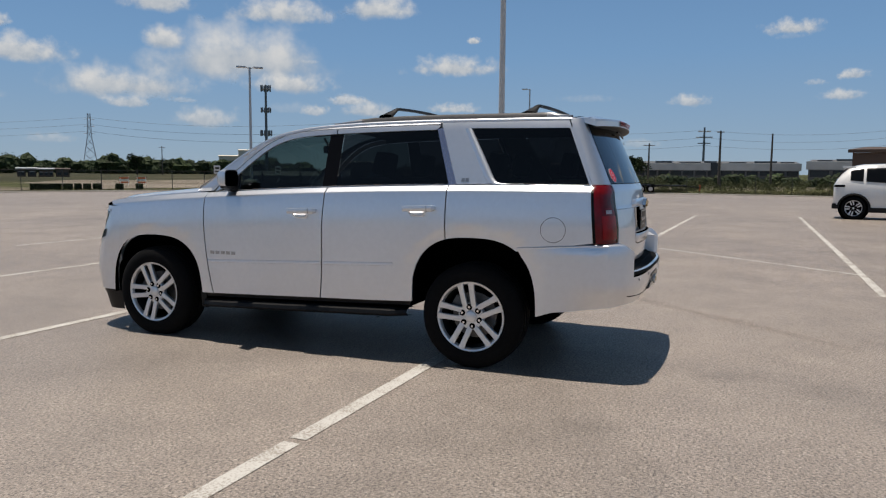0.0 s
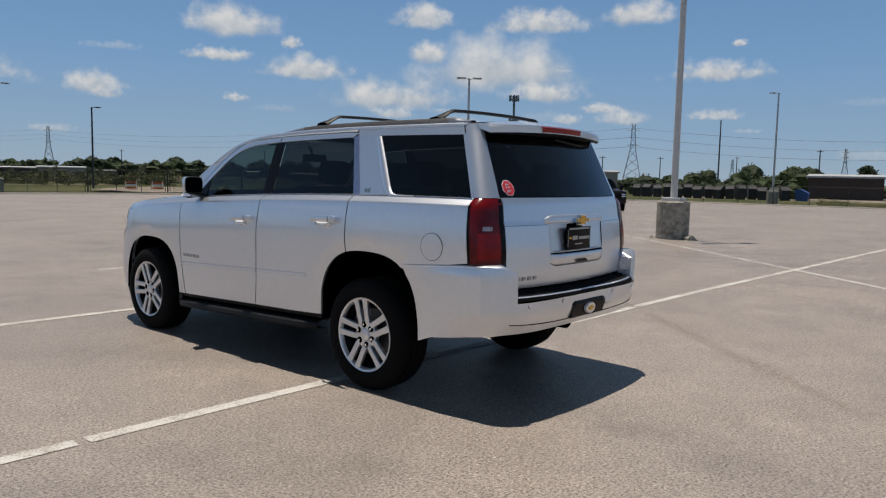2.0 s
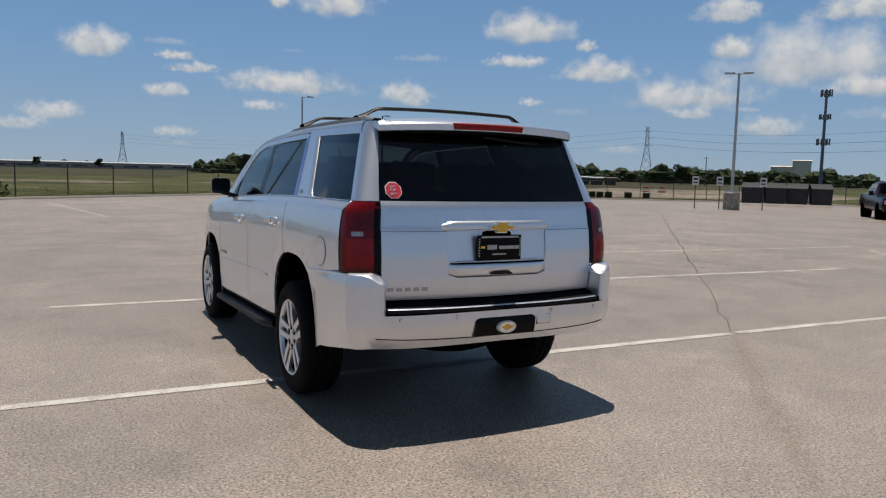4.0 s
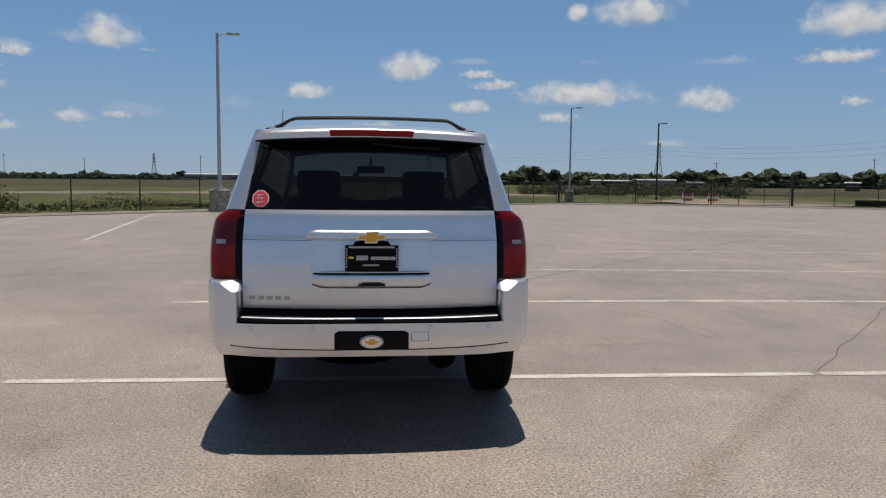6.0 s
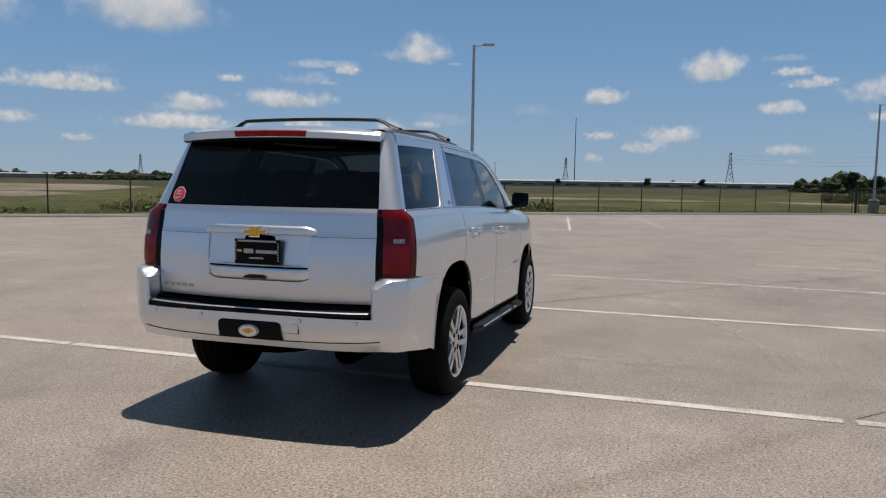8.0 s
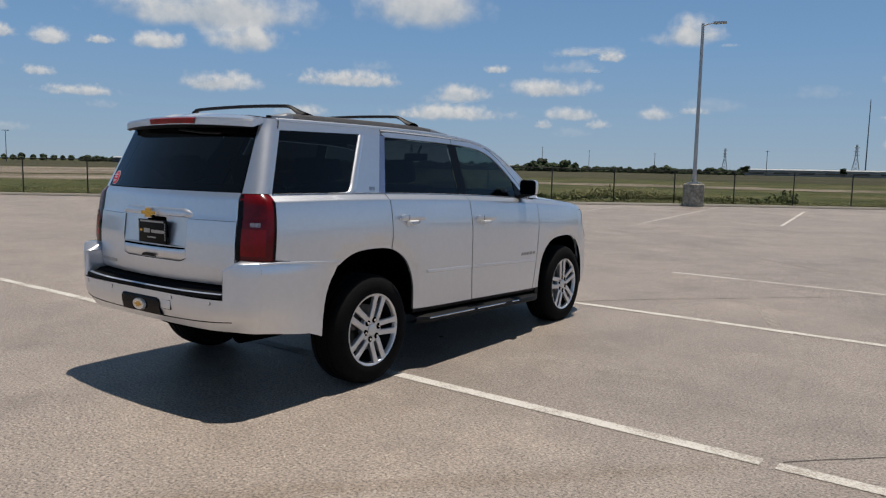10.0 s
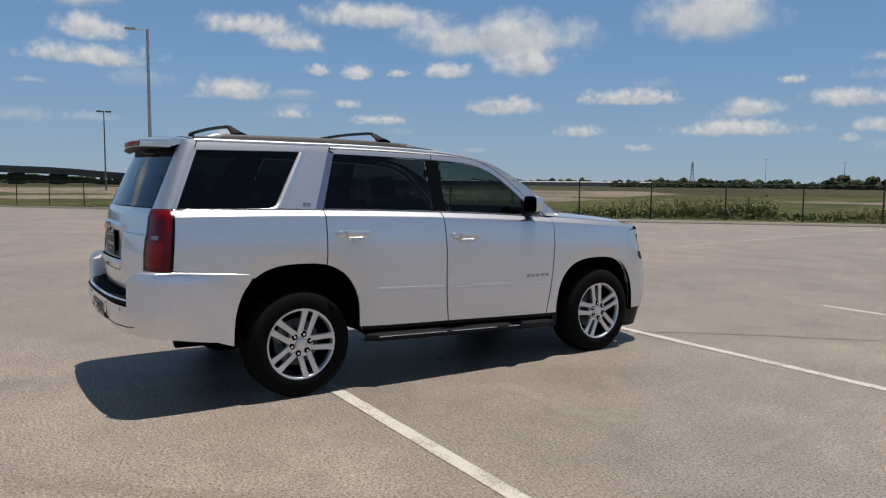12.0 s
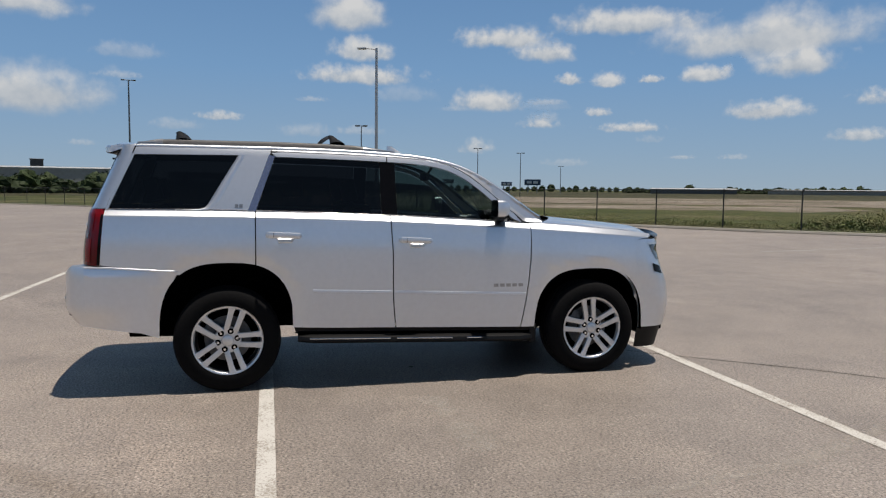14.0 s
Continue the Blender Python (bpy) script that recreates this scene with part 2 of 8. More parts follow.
def make_cloud():
    """A far cumulus: lumpy top, flatter base, ragged see-through edges."""
    m = bpy.data.materials.new("cumulus")
    m.use_nodes = True
    n, l = m.node_tree.nodes, m.node_tree.links
    n.remove(n["Principled BSDF"])
    info = n.new("ShaderNodeObjectInfo")
    uv = n.new("ShaderNodeUVMap")
    uv.uv_map = "Shape"
    grain = n.new("ShaderNodeUVMap")
    grain.uv_map = "Lump"
    sep = n.new("ShaderNodeSeparateXYZ")
    l.new(uv.outputs["UV"], sep.inputs[0])

    def math_node(op, a, b=None, c=None):
        k = n.new("ShaderNodeMath")
        k.operation = op
        for i, v in enumerate((a, b, c)):
            if v is None:
                continue
            if isinstance(v, (int, float)):
                k.inputs[i].default_value = v
            else:
                l.new(v, k.inputs[i])
        return k.outputs[0]

    shift = n.new("ShaderNodeCombineXYZ")
    l.new(math_node("MULTIPLY", info.outputs["Random"], 57.0), shift.inputs[0])
    l.new(math_node("MULTIPLY", info.outputs["Random"], 31.0), shift.inputs[2])
    add = n.new("ShaderNodeVectorMath")
    add.operation = "ADD"
    l.new(grain.outputs["UV"], add.inputs[0])
    l.new(shift.outputs[0], add.inputs[1])
    coarse = noise_node(n, l, add.outputs[0], 1.1, 2.0, 0.5)
    lump = noise_node(n, l, add.outputs[0], 3.0, 6.0, 0.55)
    x = math_node("SUBTRACT", sep.outputs["X"], 0.5)
    y = math_node("SUBTRACT", sep.outputs["Y"], 0.36)
    up = math_node("MULTIPLY", math_node("MAXIMUM", y, 0.0), 1.65)
    down = math_node("MULTIPLY", math_node("MAXIMUM", math_node("MULTIPLY", y, -1.0), 0.0), 3.4)
    yy = math_node("ADD", up, down)
    rad = math_node("SQRT", math_node("ADD", math_node("POWER", math_node("MULTIPLY", x, 2.1), 2.0), math_node("POWER", yy, 2.0)))
    body = math_node("SUBTRACT", 1.0, rad)
    warp = math_node("ADD", math_node("MULTIPLY", math_node("SUBTRACT", lump.outputs["Fac"], 0.5), 0.85), math_node("MULTIPLY", math_node("SUBTRACT", coarse.outputs["Fac"], 0.5), 0.75))
    dens = math_node("ADD", body, warp)
    mr = n.new("ShaderNodeMapRange")
    mr.interpolation_type = "SMOOTHSTEP"
    mr.inputs["From Min"].default_value = 0.16
    mr.inputs["From Max"].default_value = 0.80
    mr.inputs["To Max"].default_value = 0.92
    l.new(dens, mr.inputs["Value"])
    # sunlit heads white, the underside a soft grey
    shade = ramp(n, l, math_node("ADD", sep.outputs["Y"], math_node("MULTIPLY", math_node("SUBTRACT", lump.outputs["Fac"], 0.5), 0.9)),
                 ((0.18, (0.62, 0.68, 0.75)), (0.40, (0.80, 0.83, 0.86)), (0.62, (1.0, 0.99, 0.97))))
    em = n.new("ShaderNodeEmission")
    l.new(shade.outputs["Color"], em.inputs["Color"])
    em.inputs["Strength"].default_value = 0.66
    tr = n.new("ShaderNodeBsdfTransparent")
    mx = n.new("ShaderNodeMixShader")
    veil = n.new("ShaderNodeUVMap")
    veil.uv_map = "Veil"
    vs = n.new("ShaderNodeSeparateXYZ")
    l.new(veil.outputs["UV"], vs.inputs[0])
    l.new(math_node("MULTIPLY", mr.outputs["Result"], vs.outputs["X"]), mx.inputs["Fac"])
    l.new(tr.outputs["BSDF"], mx.inputs[1])
    l.new(em.outputs["Emission"], mx.inputs[2])
    l.new(mx.outputs["Shader"], n["Material Output"].inputs["Surface"])
    return m


def make_stain(name, color, amount):
    """A thin stain that thins out towards its edge and shows the concrete through."""
    m, n, l, b = nodes_of(name)
    b.inputs["Base Color"].default_value = (*color, 1.0)
    b.inputs["Roughness"].default_value = 0.9
    b.inputs["Specular IOR Level"].default_value = 0.1
    tc = n.new("ShaderNodeTexCoord")
    sep = n.new("ShaderNodeSeparateXYZ")
    l.new(tc.outputs["UV"], sep.inputs[0])
    grit = noise_node(n, l, tc.outputs["Object"], 14.0, 6.0, 0.75)
    edge = n.new("ShaderNodeMapRange")
    edge.interpolation_type = "SMOOTHSTEP"
    edge.inputs["From Min"].default_value = 1.0
    edge.inputs["From Max"].default_value = 0.1
    l.new(sep.outputs["X"], edge.inputs["Value"])
    rough = n.new("ShaderNodeMapRange")
    rough.inputs["From Min"].default_value = 0.35
    rough.inputs["From Max"].default_value = 0.65
    rough.inputs["To Max"].default_value = amount
    l.new(grit.outputs["Fac"], rough.inputs["Value"])
    k = n.new("ShaderNodeMath")
    k.operation = "MULTIPLY"
    l.new(edge.outputs["Result"], k.inputs[0])
    l.new(rough.outputs["Result"], k.inputs[1])
    l.new(k.outputs[0], b.inputs["Alpha"])
    return m


STAIN_PALE = make_stain("pale_dust_stain", (0.42, 0.388, 0.345), 0.5)
STAIN_BROWN = make_stain("brown_water_stain", (0.24, 0.18, 0.12), 0.22)
CONCRETE = make_concrete()
LINE = make_line_paint(CONCRETE)
KERB = simple("kerb_concrete", (0.302, 0.281, 0.245), 0.9, grain=30, amount=0.2, bump=0.4, wear=0.6)
PIER = simple("pier_concrete", (0.36, 0.335, 0.28), 0.9, grain=9, amount=0.42, bump=0.6, wear=2.5)
JOINT = simple("joint_filler", (0.085, 0.073, 0.060), 0.95, grain=9, amount=0.5, wear=0.7)
FIELD = make_field("weedy_field", ((0.30, (0.040, 0.050, 0.017)), (0.46, (0.061, 0.072, 0.026)), (0.58, (0.095, 0.092, 0.042)), (0.70, (0.150, 0.128, 0.078))), 0.09, 2.2)
DIRT = make_field("bare_dirt", ((0.32, (0.088, 0.088, 0.048)), (0.42, (0.160, 0.138, 0.104)), (0.55, (0.235, 0.204, 0.166)), (0.7, (0.285, 0.250, 0.205))), 0.05, 0.6)
FARLAND = make_field("far_scrub", ((0.3, (0.038, 0.041, 0.022)), (0.6, (0.071, 0.068, 0.039)), (0.75, (0.143, 0.120, 0.083))), 0.012, 0.2)
LEAF_DARK = make_leaf("tree_leaf", (0.013, 0.024, 0.008), (0.040, 0.060, 0.021))
LEAF_SCRUB = make_leaf("scrub_leaf", (0.045, 0.056, 0.020), (0.130, 0.138, 0.062))
LEAF_WEED = make_leaf("weed_leaf", (0.086, 0.108, 0.036), (0.230, 0.216, 0.101))
LEAF_SHRUB = make_leaf("shrub_leaf", (0.072, 0.106, 0.034), (0.196, 0.212, 0.085))
BARK = simple("bark", (0.11, 0.085, 0.06), 0.95, grain=8, amount=0.3, bump=0.6)
FENCE_BLACK = simple("black_coated_steel", (0.014, 0.015, 0.014), 0.45, 0.0, 25, 0.2)
CHAIN = make_chainlink()
GALV = simple("galvanised_steel", (0.448, 0.456, 0.464), 0.42, 0.55, 12, 0.1)
WHITE_POLE = simple("grey_white_pole_paint", (0.562, 0.562, 0.554), 0.5, 0.1, 10, 0.08)
BLACK_POLE = simple("dark_pole_paint", (0.02, 0.02, 0.022), 0.5, 0.0, 10, 0.2)
WOOD_POLE = simple("weathered_wood", (0.10, 0.085, 0.07), 0.9, 0.0, 10, 0.3)
TOWER = simple("tower_steel", (0.168, 0.184, 0.2), 0.6, 0.4, 1, 0.15)
CLOUD = make_cloud()
SILVER = make_paint("silver_car_paint", (0.745, 0.778, 0.842), 0.92, 0.38)
TRIM_BLACK = simple("black_trim_plastic", (0.0045, 0.0045, 0.005), 0.5, 0.0, 60, 0.2, bump=0.05, spec=0.25)
GLOSS_BLACK = simple("gloss_black_trim", (0.005, 0.005, 0.006), 0.14, 0.0, 60, 0.2, spec=0.12)
# black of liners and joints, also painted where gaps, holes and underside are shaded
DARK = simple("liner_and_shade_black", (0.002, 0.002, 0.002), 0.9, 0.0, 30, 0.2, spec=0.0)
RUBBER = simple("tyre_rubber", (0.0055, 0.0055, 0.006), 0.85, 0.0, 45, 0.3, bump=0.15, spec=0.12)
# handle cup's sunlit gleam is put into this near-white colour
CUP = simple("gleam_white_cup", (0.86, 0.87, 0.88), 0.35, 0.3, 30, 0.03)
CHROME = simple("bright_chrome", (0.82, 0.83, 0.85), 0.10, 1.0, 30, 0.04)
ALLOY = simple("machined_alloy", (0.70, 0.71, 0.73), 0.36, 0.75, 60, 0.05, coat=0.3)
ALLOY_DARK = simple("alloy_pocket", (0.30, 0.31, 0.33), 0.4, 0.8, 60, 0.1)
# wheel's inner barrel: same alloy, with its shade put into the colour
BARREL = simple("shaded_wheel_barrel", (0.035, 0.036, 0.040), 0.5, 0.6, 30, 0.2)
STEEL = simple("brake_steel", (0.16, 0.155, 0.15), 0.5, 0.8, 30, 0.25)
GLASS_DARK = make_glass("privacy_glass", (0.075, 0.076, 0.078), 1.45)
GLASS_REAR = make_glass("rear_window_glass", (0.075, 0.082, 0.084), 1.5)
GLASS_SIDE = make_glass("front_door_glass", (0.185, 0.235, 0.222), 1.45)
GLASS_WIND = make_glass("windscreen_glass", (0.62, 0.70, 0.66), 1.5)
# mirror's dark reflection is put into its near-black colour
MIRROR_DARK = simple("dark_reflection_mirror", (0.022, 0.023, 0.026), 0.05, 1.0, 30, 0.05)
SEAT = simple("black_leather", (0.018, 0.017, 0.017), 0.55, 0.0, 50, 0.2, bump=0.1)
CABIN = simple("cabin_plastic", (0.028, 0.027, 0.027), 0.7, 0.0, 50, 0.2)
HEADLINER = simple("grey_headliner", (0.16, 0.155, 0.15), 0.95, 0.0, 60, 0.1)
LAMP_RED = simple("red_lamp_lens", (0.27, 0.003, 0.006), 0.2, 0.0, 12, 0.2, spec=0.22, coat=0.15, wear=6.0)
LAMP_MID = simple("dark_red_lamp_lens", (0.13, 0.003, 0.006), 0.2, 0.0, 12, 0.25, spec=0.22, coat=0.15, wear=6.0)
LAMP_DEEP = simple("deep_red_lamp_lens", (0.14, 0.004, 0.008), 0.16, 0.0, 20, 0.15, spec=0.3)
LAMP_CLEAR = simple("clear_lamp_lens", (0.46, 0.36, 0.36), 0.12, 0.5, 60, 0.4)
LAMP_SMOKE = simple("smoked_lamp_lens", (0.06, 0.062, 0.068), 0.06, 0.5, 30, 0.2, coat=1.0)
GOLD = simple("gold_emblem", (0.72, 0.45, 0.09), 0.22, 0.85, 60, 0.1)
STICKER_RED = simple("red_sticker_vinyl", (0.66, 0.035, 0.06), 0.45, 0.0, 60, 0.06)
STICKER_WHITE = simple("white_sticker_vinyl", (0.78, 0.76, 0.76), 0.45, 0.0, 60, 0.04)
# dark rail with the sunlight on it put into a lighter base
RAIL = simple("sunlit_dark_rail", (0.085, 0.082, 0.082), 0.5, 0.0, 30, 0.2)
TRIM_SATIN = simple("satin_metal_trim", (0.42, 0.46, 0.62), 0.22, 0.9, 60, 0.05)
BADGE = simple("brushed_badge", (0.40, 0.41, 0.43), 0.3, 0.9, 60, 0.1)
PLATE_BLACK = simple("black_plate", (0.004, 0.004, 0.0045), 0.3, 0.0, 60, 0.1, spec=0.1)
WHITE_PAINT = make_paint("white_car_paint", (0.76, 0.76, 0.75), 0.0, 0.35)
ROOF_METAL = simple("pale_metal_roof", (0.434, 0.441, 0.434), 0.5, 0.2, 0.6, 0.12, wear=0.05)
WALL_GREY = simple("grey_warehouse_wall", (0.10, 0.106, 0.112), 0.8, 0.0, 0.8, 0.1, wear=0.08)
WALL_WHITE = simple("cream_plaster_wall", (0.66, 0.60, 0.50), 0.85, 0.0, 0.8, 0.1, wear=0.08)
WALL_BROWN = simple("brown_metal_wall", (0.0735, 0.0476, 0.0336), 0.7, 0.0, 1.0, 0.12, wear=0.2)
FASCIA = simple("grey_fascia_panels", (0.52, 0.53, 0.52), 0.7, 0.0, 0.4, 0.12, wear=0.06)
WALL_PALE = simple("pale_block_wall", (0.325, 0.312, 0.286), 0.85, 0.0, 0.8, 0.1, wear=0.08)
# overpass concrete, its shaded side put into the colour; dark office block too
DARK_CONCRETE = simple("shaded_concrete", (0.105, 0.101, 0.098), 0.85, 0.0, 0.5, 0.2, wear=0.05)
WINDOW_DARK = simple("dark_far_glazing", (0.025, 0.03, 0.035), 0.2, 0.0, 1.0, 0.2)
ORANGE = simple("orange_barricade", (0.60, 0.12, 0.03), 0.6, 0.0, 8, 0.2)
BLUE = simple("blue_tarpaulin", (0.03, 0.10, 0.34), 0.6, 0.0, 8, 0.2)
SIGN_WHITE = simple("white_sign_board", (0.629, 0.629, 0.62), 0.5, 0.0, 10, 0.06)
BARN_DARK = simple("dark_shed_wall", (0.046, 0.034, 0.030), 0.75, 0.0, 1.0, 0.15, wear=0.2)
PICKUP_PAINT = simple("deep_maroon_black_paint", (0.012, 0.005, 0.006), 0.22, 0.3, 40, 0.1, spec=0.4)
BIN_BLACK = simple("black_bin_plastic", (0.016, 0.016, 0.018), 0.6, 0.0, 6, 0.3)


# ---- mesh helpers ----
def finish(me, materials, smooth=True, angle=35):
    for m in (materials if isinstance(materials, (list, tuple)) else [materials]):
        me.materials.append(m)
    if smooth:
        me.polygons.foreach_set("use_smooth", [True] * len(me.polygons))
        me.set_sharp_from_angle(angle=radians(angle))
    me.update()


def part(name, bm, material, parent=None, label="", smooth=True, angle=35):
    """Links a bmesh as one mesh object, under a thing or a part if one is given."""
    me = bpy.data.meshes.new(name)
    bmesh.ops.recalc_face_normals(bm, faces=bm.faces)
    bm.to_mesh(me)
    bm.free()
    finish(me, material, smooth, angle)
    ob = new(name, me)
    ob.parent = parent
    if label:
        tagged(ob, label)
    return ob


def empty(name, x=0.0, y=0.0, z=0.0, turn=0.0):
    ob = new(name)
    ob.empty_display_size = 0.2
    ob.matrix_basis = pose(x, y, z, 0, 0, turn)
    return ob


def add_box(bm, x0, x1, y0, y1, z0, z1, bevel=0.0, m=None):
    r = bmesh.ops.create_cube(bm, size=1.0)
    vs = r["verts"]
    for v in vs:
        v.co = Vector((x0 + (v.co.x + 0.5) * (x1 - x0), y0 + (v.co.y + 0.5) * (y1 - y0), z0 + (v.co.z + 0.5) * (z1 - z0)))
    if bevel:
        es = list({e for v in vs for e in v.link_edges})
        r = bmesh.ops.bevel(bm, geom=es, offset=bevel, segments=2, affect="EDGES", profile=0.7)
        vs = list({v for f in r["faces"] for v in f.verts} | {v for v in vs if v.is_valid})
    if m is not None:
        for v in vs:
            v.co = m @ v.co
    return vs


def box(x0, x1, y0, y1, z0, z1, bevel=0.0):
    bm = bmesh.new()
    add_box(bm, x0, x1, y0, y1, z0, z1, bevel)
    return bm


def add_tube(bm, pts, radii, sides=10, cap=True):
    """A tube along points, with a radius for each."""
    rings = []
    for i, p in enumerate(pts):
        a = Vector(pts[max(i - 1, 0)])
        b = Vector(pts[min(i + 1, len(pts) - 1)])
        d = (b - a).normalized()
        u = d.cross(Vector((0, 0, 1)) if abs(d.z) < 0.9 else Vector((1, 0, 0))).normalized()
        w = d.cross(u)
        r = radii[i] if isinstance(radii, (list, tuple)) else radii
        rings.append([bm.verts.new(Vector(p) + (u * math.cos(k * math.tau / sides) + w * math.sin(k * math.tau / sides)) * r) for k in range(sides)])
    for a, b in zip(rings, rings[1:]):
        for k in range(sides):
            bm.faces.new((a[k], a[(k + 1) % sides], b[(k + 1) % sides], b[k]))
    if cap:
        bm.faces.new(rings[0][::-1])
        bm.faces.new(rings[-1])
    return bm


def grid_surface(rows, close_u=False):
    """A mesh from rows of points, all of one length."""
    bm = bmesh.new()
    vv = [[bm.verts.new(p) for p in r] for r in rows]
    for a, b in zip(vv, vv[1:]):
        for i in range(len(a) - 1 + (1 if close_u else 0)):
            j = (i + 1) % len(a)
            try:
                bm.faces.new((a[i], a[j], b[j], b[i]))
            except ValueError:
                pass
    return bm


def prism(outline, y0, y1, axis="x"):
    """An outline of (a, b) pairs pushed out along an axis."""
    bm = bmesh.new()

    def at(a, b, t):
        return (t, a, b) if axis == "x" else ((a, t, b) if axis == "y" else (a, b, t))
    lo = [bm.verts.new(at(a, b, y0)) for a, b in outline]
    hi = [bm.verts.new(at(a, b, y1)) for a, b in outline]
    n = len(outline)
    bm.faces.new(lo)
    bm.faces.new(hi[::-1])
    for i in range(n):
        bm.faces.new((lo[i], lo[(i + 1) % n], hi[(i + 1) % n], hi[i]))
    return bm


# ---- ground, lot, kerb ----
MID = Vector((0.5, 1.5))


def fall(x, y):
    """Height of the lot, which drains gently away on all sides."""
    d = max(0.0, math.hypot(x - MID.x, y - MID.y) - 5.0)
    return -0.0088 * min(d, 65.0)


FENCE_WEST = ((-96.0, -62.0), (-82.0, -24.0), (-60.0, -2.3), (-40.0, 10.2), (-21.4, 21.8), (-7.6, 35.8), (16.0, 57.0))
FENCE_EAST = ((34.5, 53.0), (58.0, 42.0), (66.0, 32.0), (71.0, 9.0), (69.0, -14.0), (62.0, -60.0))
LOT = FENCE_WEST + FENCE_EAST


def edge_radius(ang):
    """Distance from the lot's middle to its edge in a direction."""
    d = Vector((math.cos(ang), math.sin(ang)))
    best = 1e9
    for a, b in zip(LOT, LOT[1:] + LOT[:1]):
        ax, ay, bx, by = a[0] - MID.x, a[1] - MID.y, b[0] - MID.x, b[1] - MID.y
        ex, ey = bx - ax, by - ay
        den = d.x * ey - d.y * ex
        if abs(den) < 1e-9:
            continue
        t = (ax * ey - ay * ex) / den
        s = (ax * d.y - ay * d.x) / den
        if t > 0 and -1e-6 <= s <= 1 + 1e-6:
            best = min(best, t)
    return best - 0.75


TURNS = 288
ANGLES = [k * math.tau / TURNS for k in range(TURNS)]
EDGE = [edge_radius(a) for a in ANGLES]


def polar_rows(radii_of, height):
    rows = []
    for k, a in enumerate(ANGLES + ANGLES[:1]):
        i = k % TURNS
        row = []
        for r in radii_of(i):
            x, y = MID.x + r * math.cos(a), MID.y + r * math.sin(a)
            row.append((x, y, height(x, y, r, i)))
        rows.append(row)
    return rows


pavement = part("pavement", grid_surface(polar_rows(lambda i: [0.02, 2.5, 5, 6, 8, 11, 15, 20, 26, 32] + [32 + (EDGE[i] - 32) * f for f in (0.5, 1.0)] if EDGE[i] > 33 else
                [0.02, 2.5, 5, 6, 8, 11, 15, 20, 24, 27] + [27 + (EDGE[i] - 27) * f for f in (0.5, 1.0)], lambda x, y, r, i: fall(x, y))), CONCRETE, smooth=True, angle=60)
tagged(pavement, "pale beige exposed-aggregate concrete car park, sunlit", "pavement", kind="structure")


def land_height(x, y, r, i):
    e = EDGE[i]
    if r <= e + 0.05:
        return fall(x, y) - 0.12
    base = fall(x, y) + 0.10
    return base - 0.25 * min(1.0, (r - e) / 14.0)


ground = part("ground", grid_surface(polar_rows(lambda i: [0.02, EDGE[i] * 0.5, EDGE[i] + 0.02, EDGE[i] + 0.2, EDGE[i] + 3, EDGE[i] + 8, EDGE[i] + 16, max(95, EDGE[i] + 22), 130, 190, 300, 600, 1400, 4600], land_height)), FIELD, angle=60)
tagged(ground, "weedy green and tan field round the car park", "ground", kind="structure")


def kerb_rows():
    rows = []
    for k in range(TURNS + 1):
        i = k % TURNS
        a = ANGLES[i]
        row = []
        for dr, dz in ((0.0, -0.05), (0.01, 0.03), (0.06, 0.105), (0.09, 0.12), (0.26, 0.12), (0.28, 0.09), (0.28, -0.05)):
            r = EDGE[i] + dr
            x, y = MID.x + r * math.cos(a), MID.y + r * math.sin(a)
            row.append((x, y, fall(x, y) + dz))
        rows.append(row)
    return rows


kerb = part("kerb", grid_surface(kerb_rows()), KERB, smooth=False)
tagged(kerb, "low pale concrete kerb round the car park", "kerb", kind="structure")


def smooth01(a, b, v):
    t = min(1.0, max(0.0, (v - a) / (b - a)))
    return t * t * (3 - 2 * t)


def sector(name, a0, a1, r0, r1, mat, lift, label):
    """A sheet of bare or dry land between two bearings (degrees from north, clockwise) and two distances."""
    rows = []
    steps = max(6, int((a1 - a0) / 0.5))
    for k in range(steps + 1):
        b = radians(a0 + (a1 - a0) * k / steps)
        ends = max(0.02, smooth01(0.0, 5.0, min(k, steps - k) * (a1 - a0) / steps))
        row = []
        for j in range(5):
            r = r0 + (r1 - r0) * j / 4
            r = (r0 + r1) / 2 + (r - (r0 + r1) / 2) * ends
            if j in (0, 4):
                r += ends * (7.0 * noise.noise(Vector((b * 9, j, 1.3))) + 4.0 * noise.noise(Vector((b * 31, j, 7.3)))) * (r / 100.0)
            x, y = MID.x + r * math.sin(b), MID.y + r * math.cos(b)
            row.append((x, y, fall(x, y) - 0.15 + lift))
        rows.append(row)
    return tagged(part(name, grid_surface(rows), mat), label, "ground", kind="structure")


sector("bare_ground", -92, -43, 86, 112, DIRT, 0.05, "strip of bare tan dirt beyond the weeds")
sector("bare_ground", -92, -38, 121, 215, DIRT, 0.05, "wide strip of bare tan dirt beyond the weeds")
sector("bare_ground", -38, -33, 124, 150, DIRT, 0.05, "strip of bare tan dirt beyond the weeds")
sector("bare_ground", -33, 7, 97, 112, DIRT, 0.05, "thin strip of bare tan dirt beyond the grass")
sector("dry_ground", -125, 12, 170, 700, FARLAND, 0.04, "far dry scrubland below the tree line")
sector("dirt_track", 7, 26, 103, 109, DIRT, 0.05, "thin pale dirt track beyond the grass")
sector("dirt_track", 22, 39, 61.5, 88, DIRT, 0.24, "pale dirt track beyond the gate")
sector("dirt_track", 37, 60, 80, 150, DIRT, 0.05, "pale dirt track beyond the gate")
sector("far_scrub", 12, 60, 125, 700, FARLAND, 0.03, "far scrubland below the tree line")
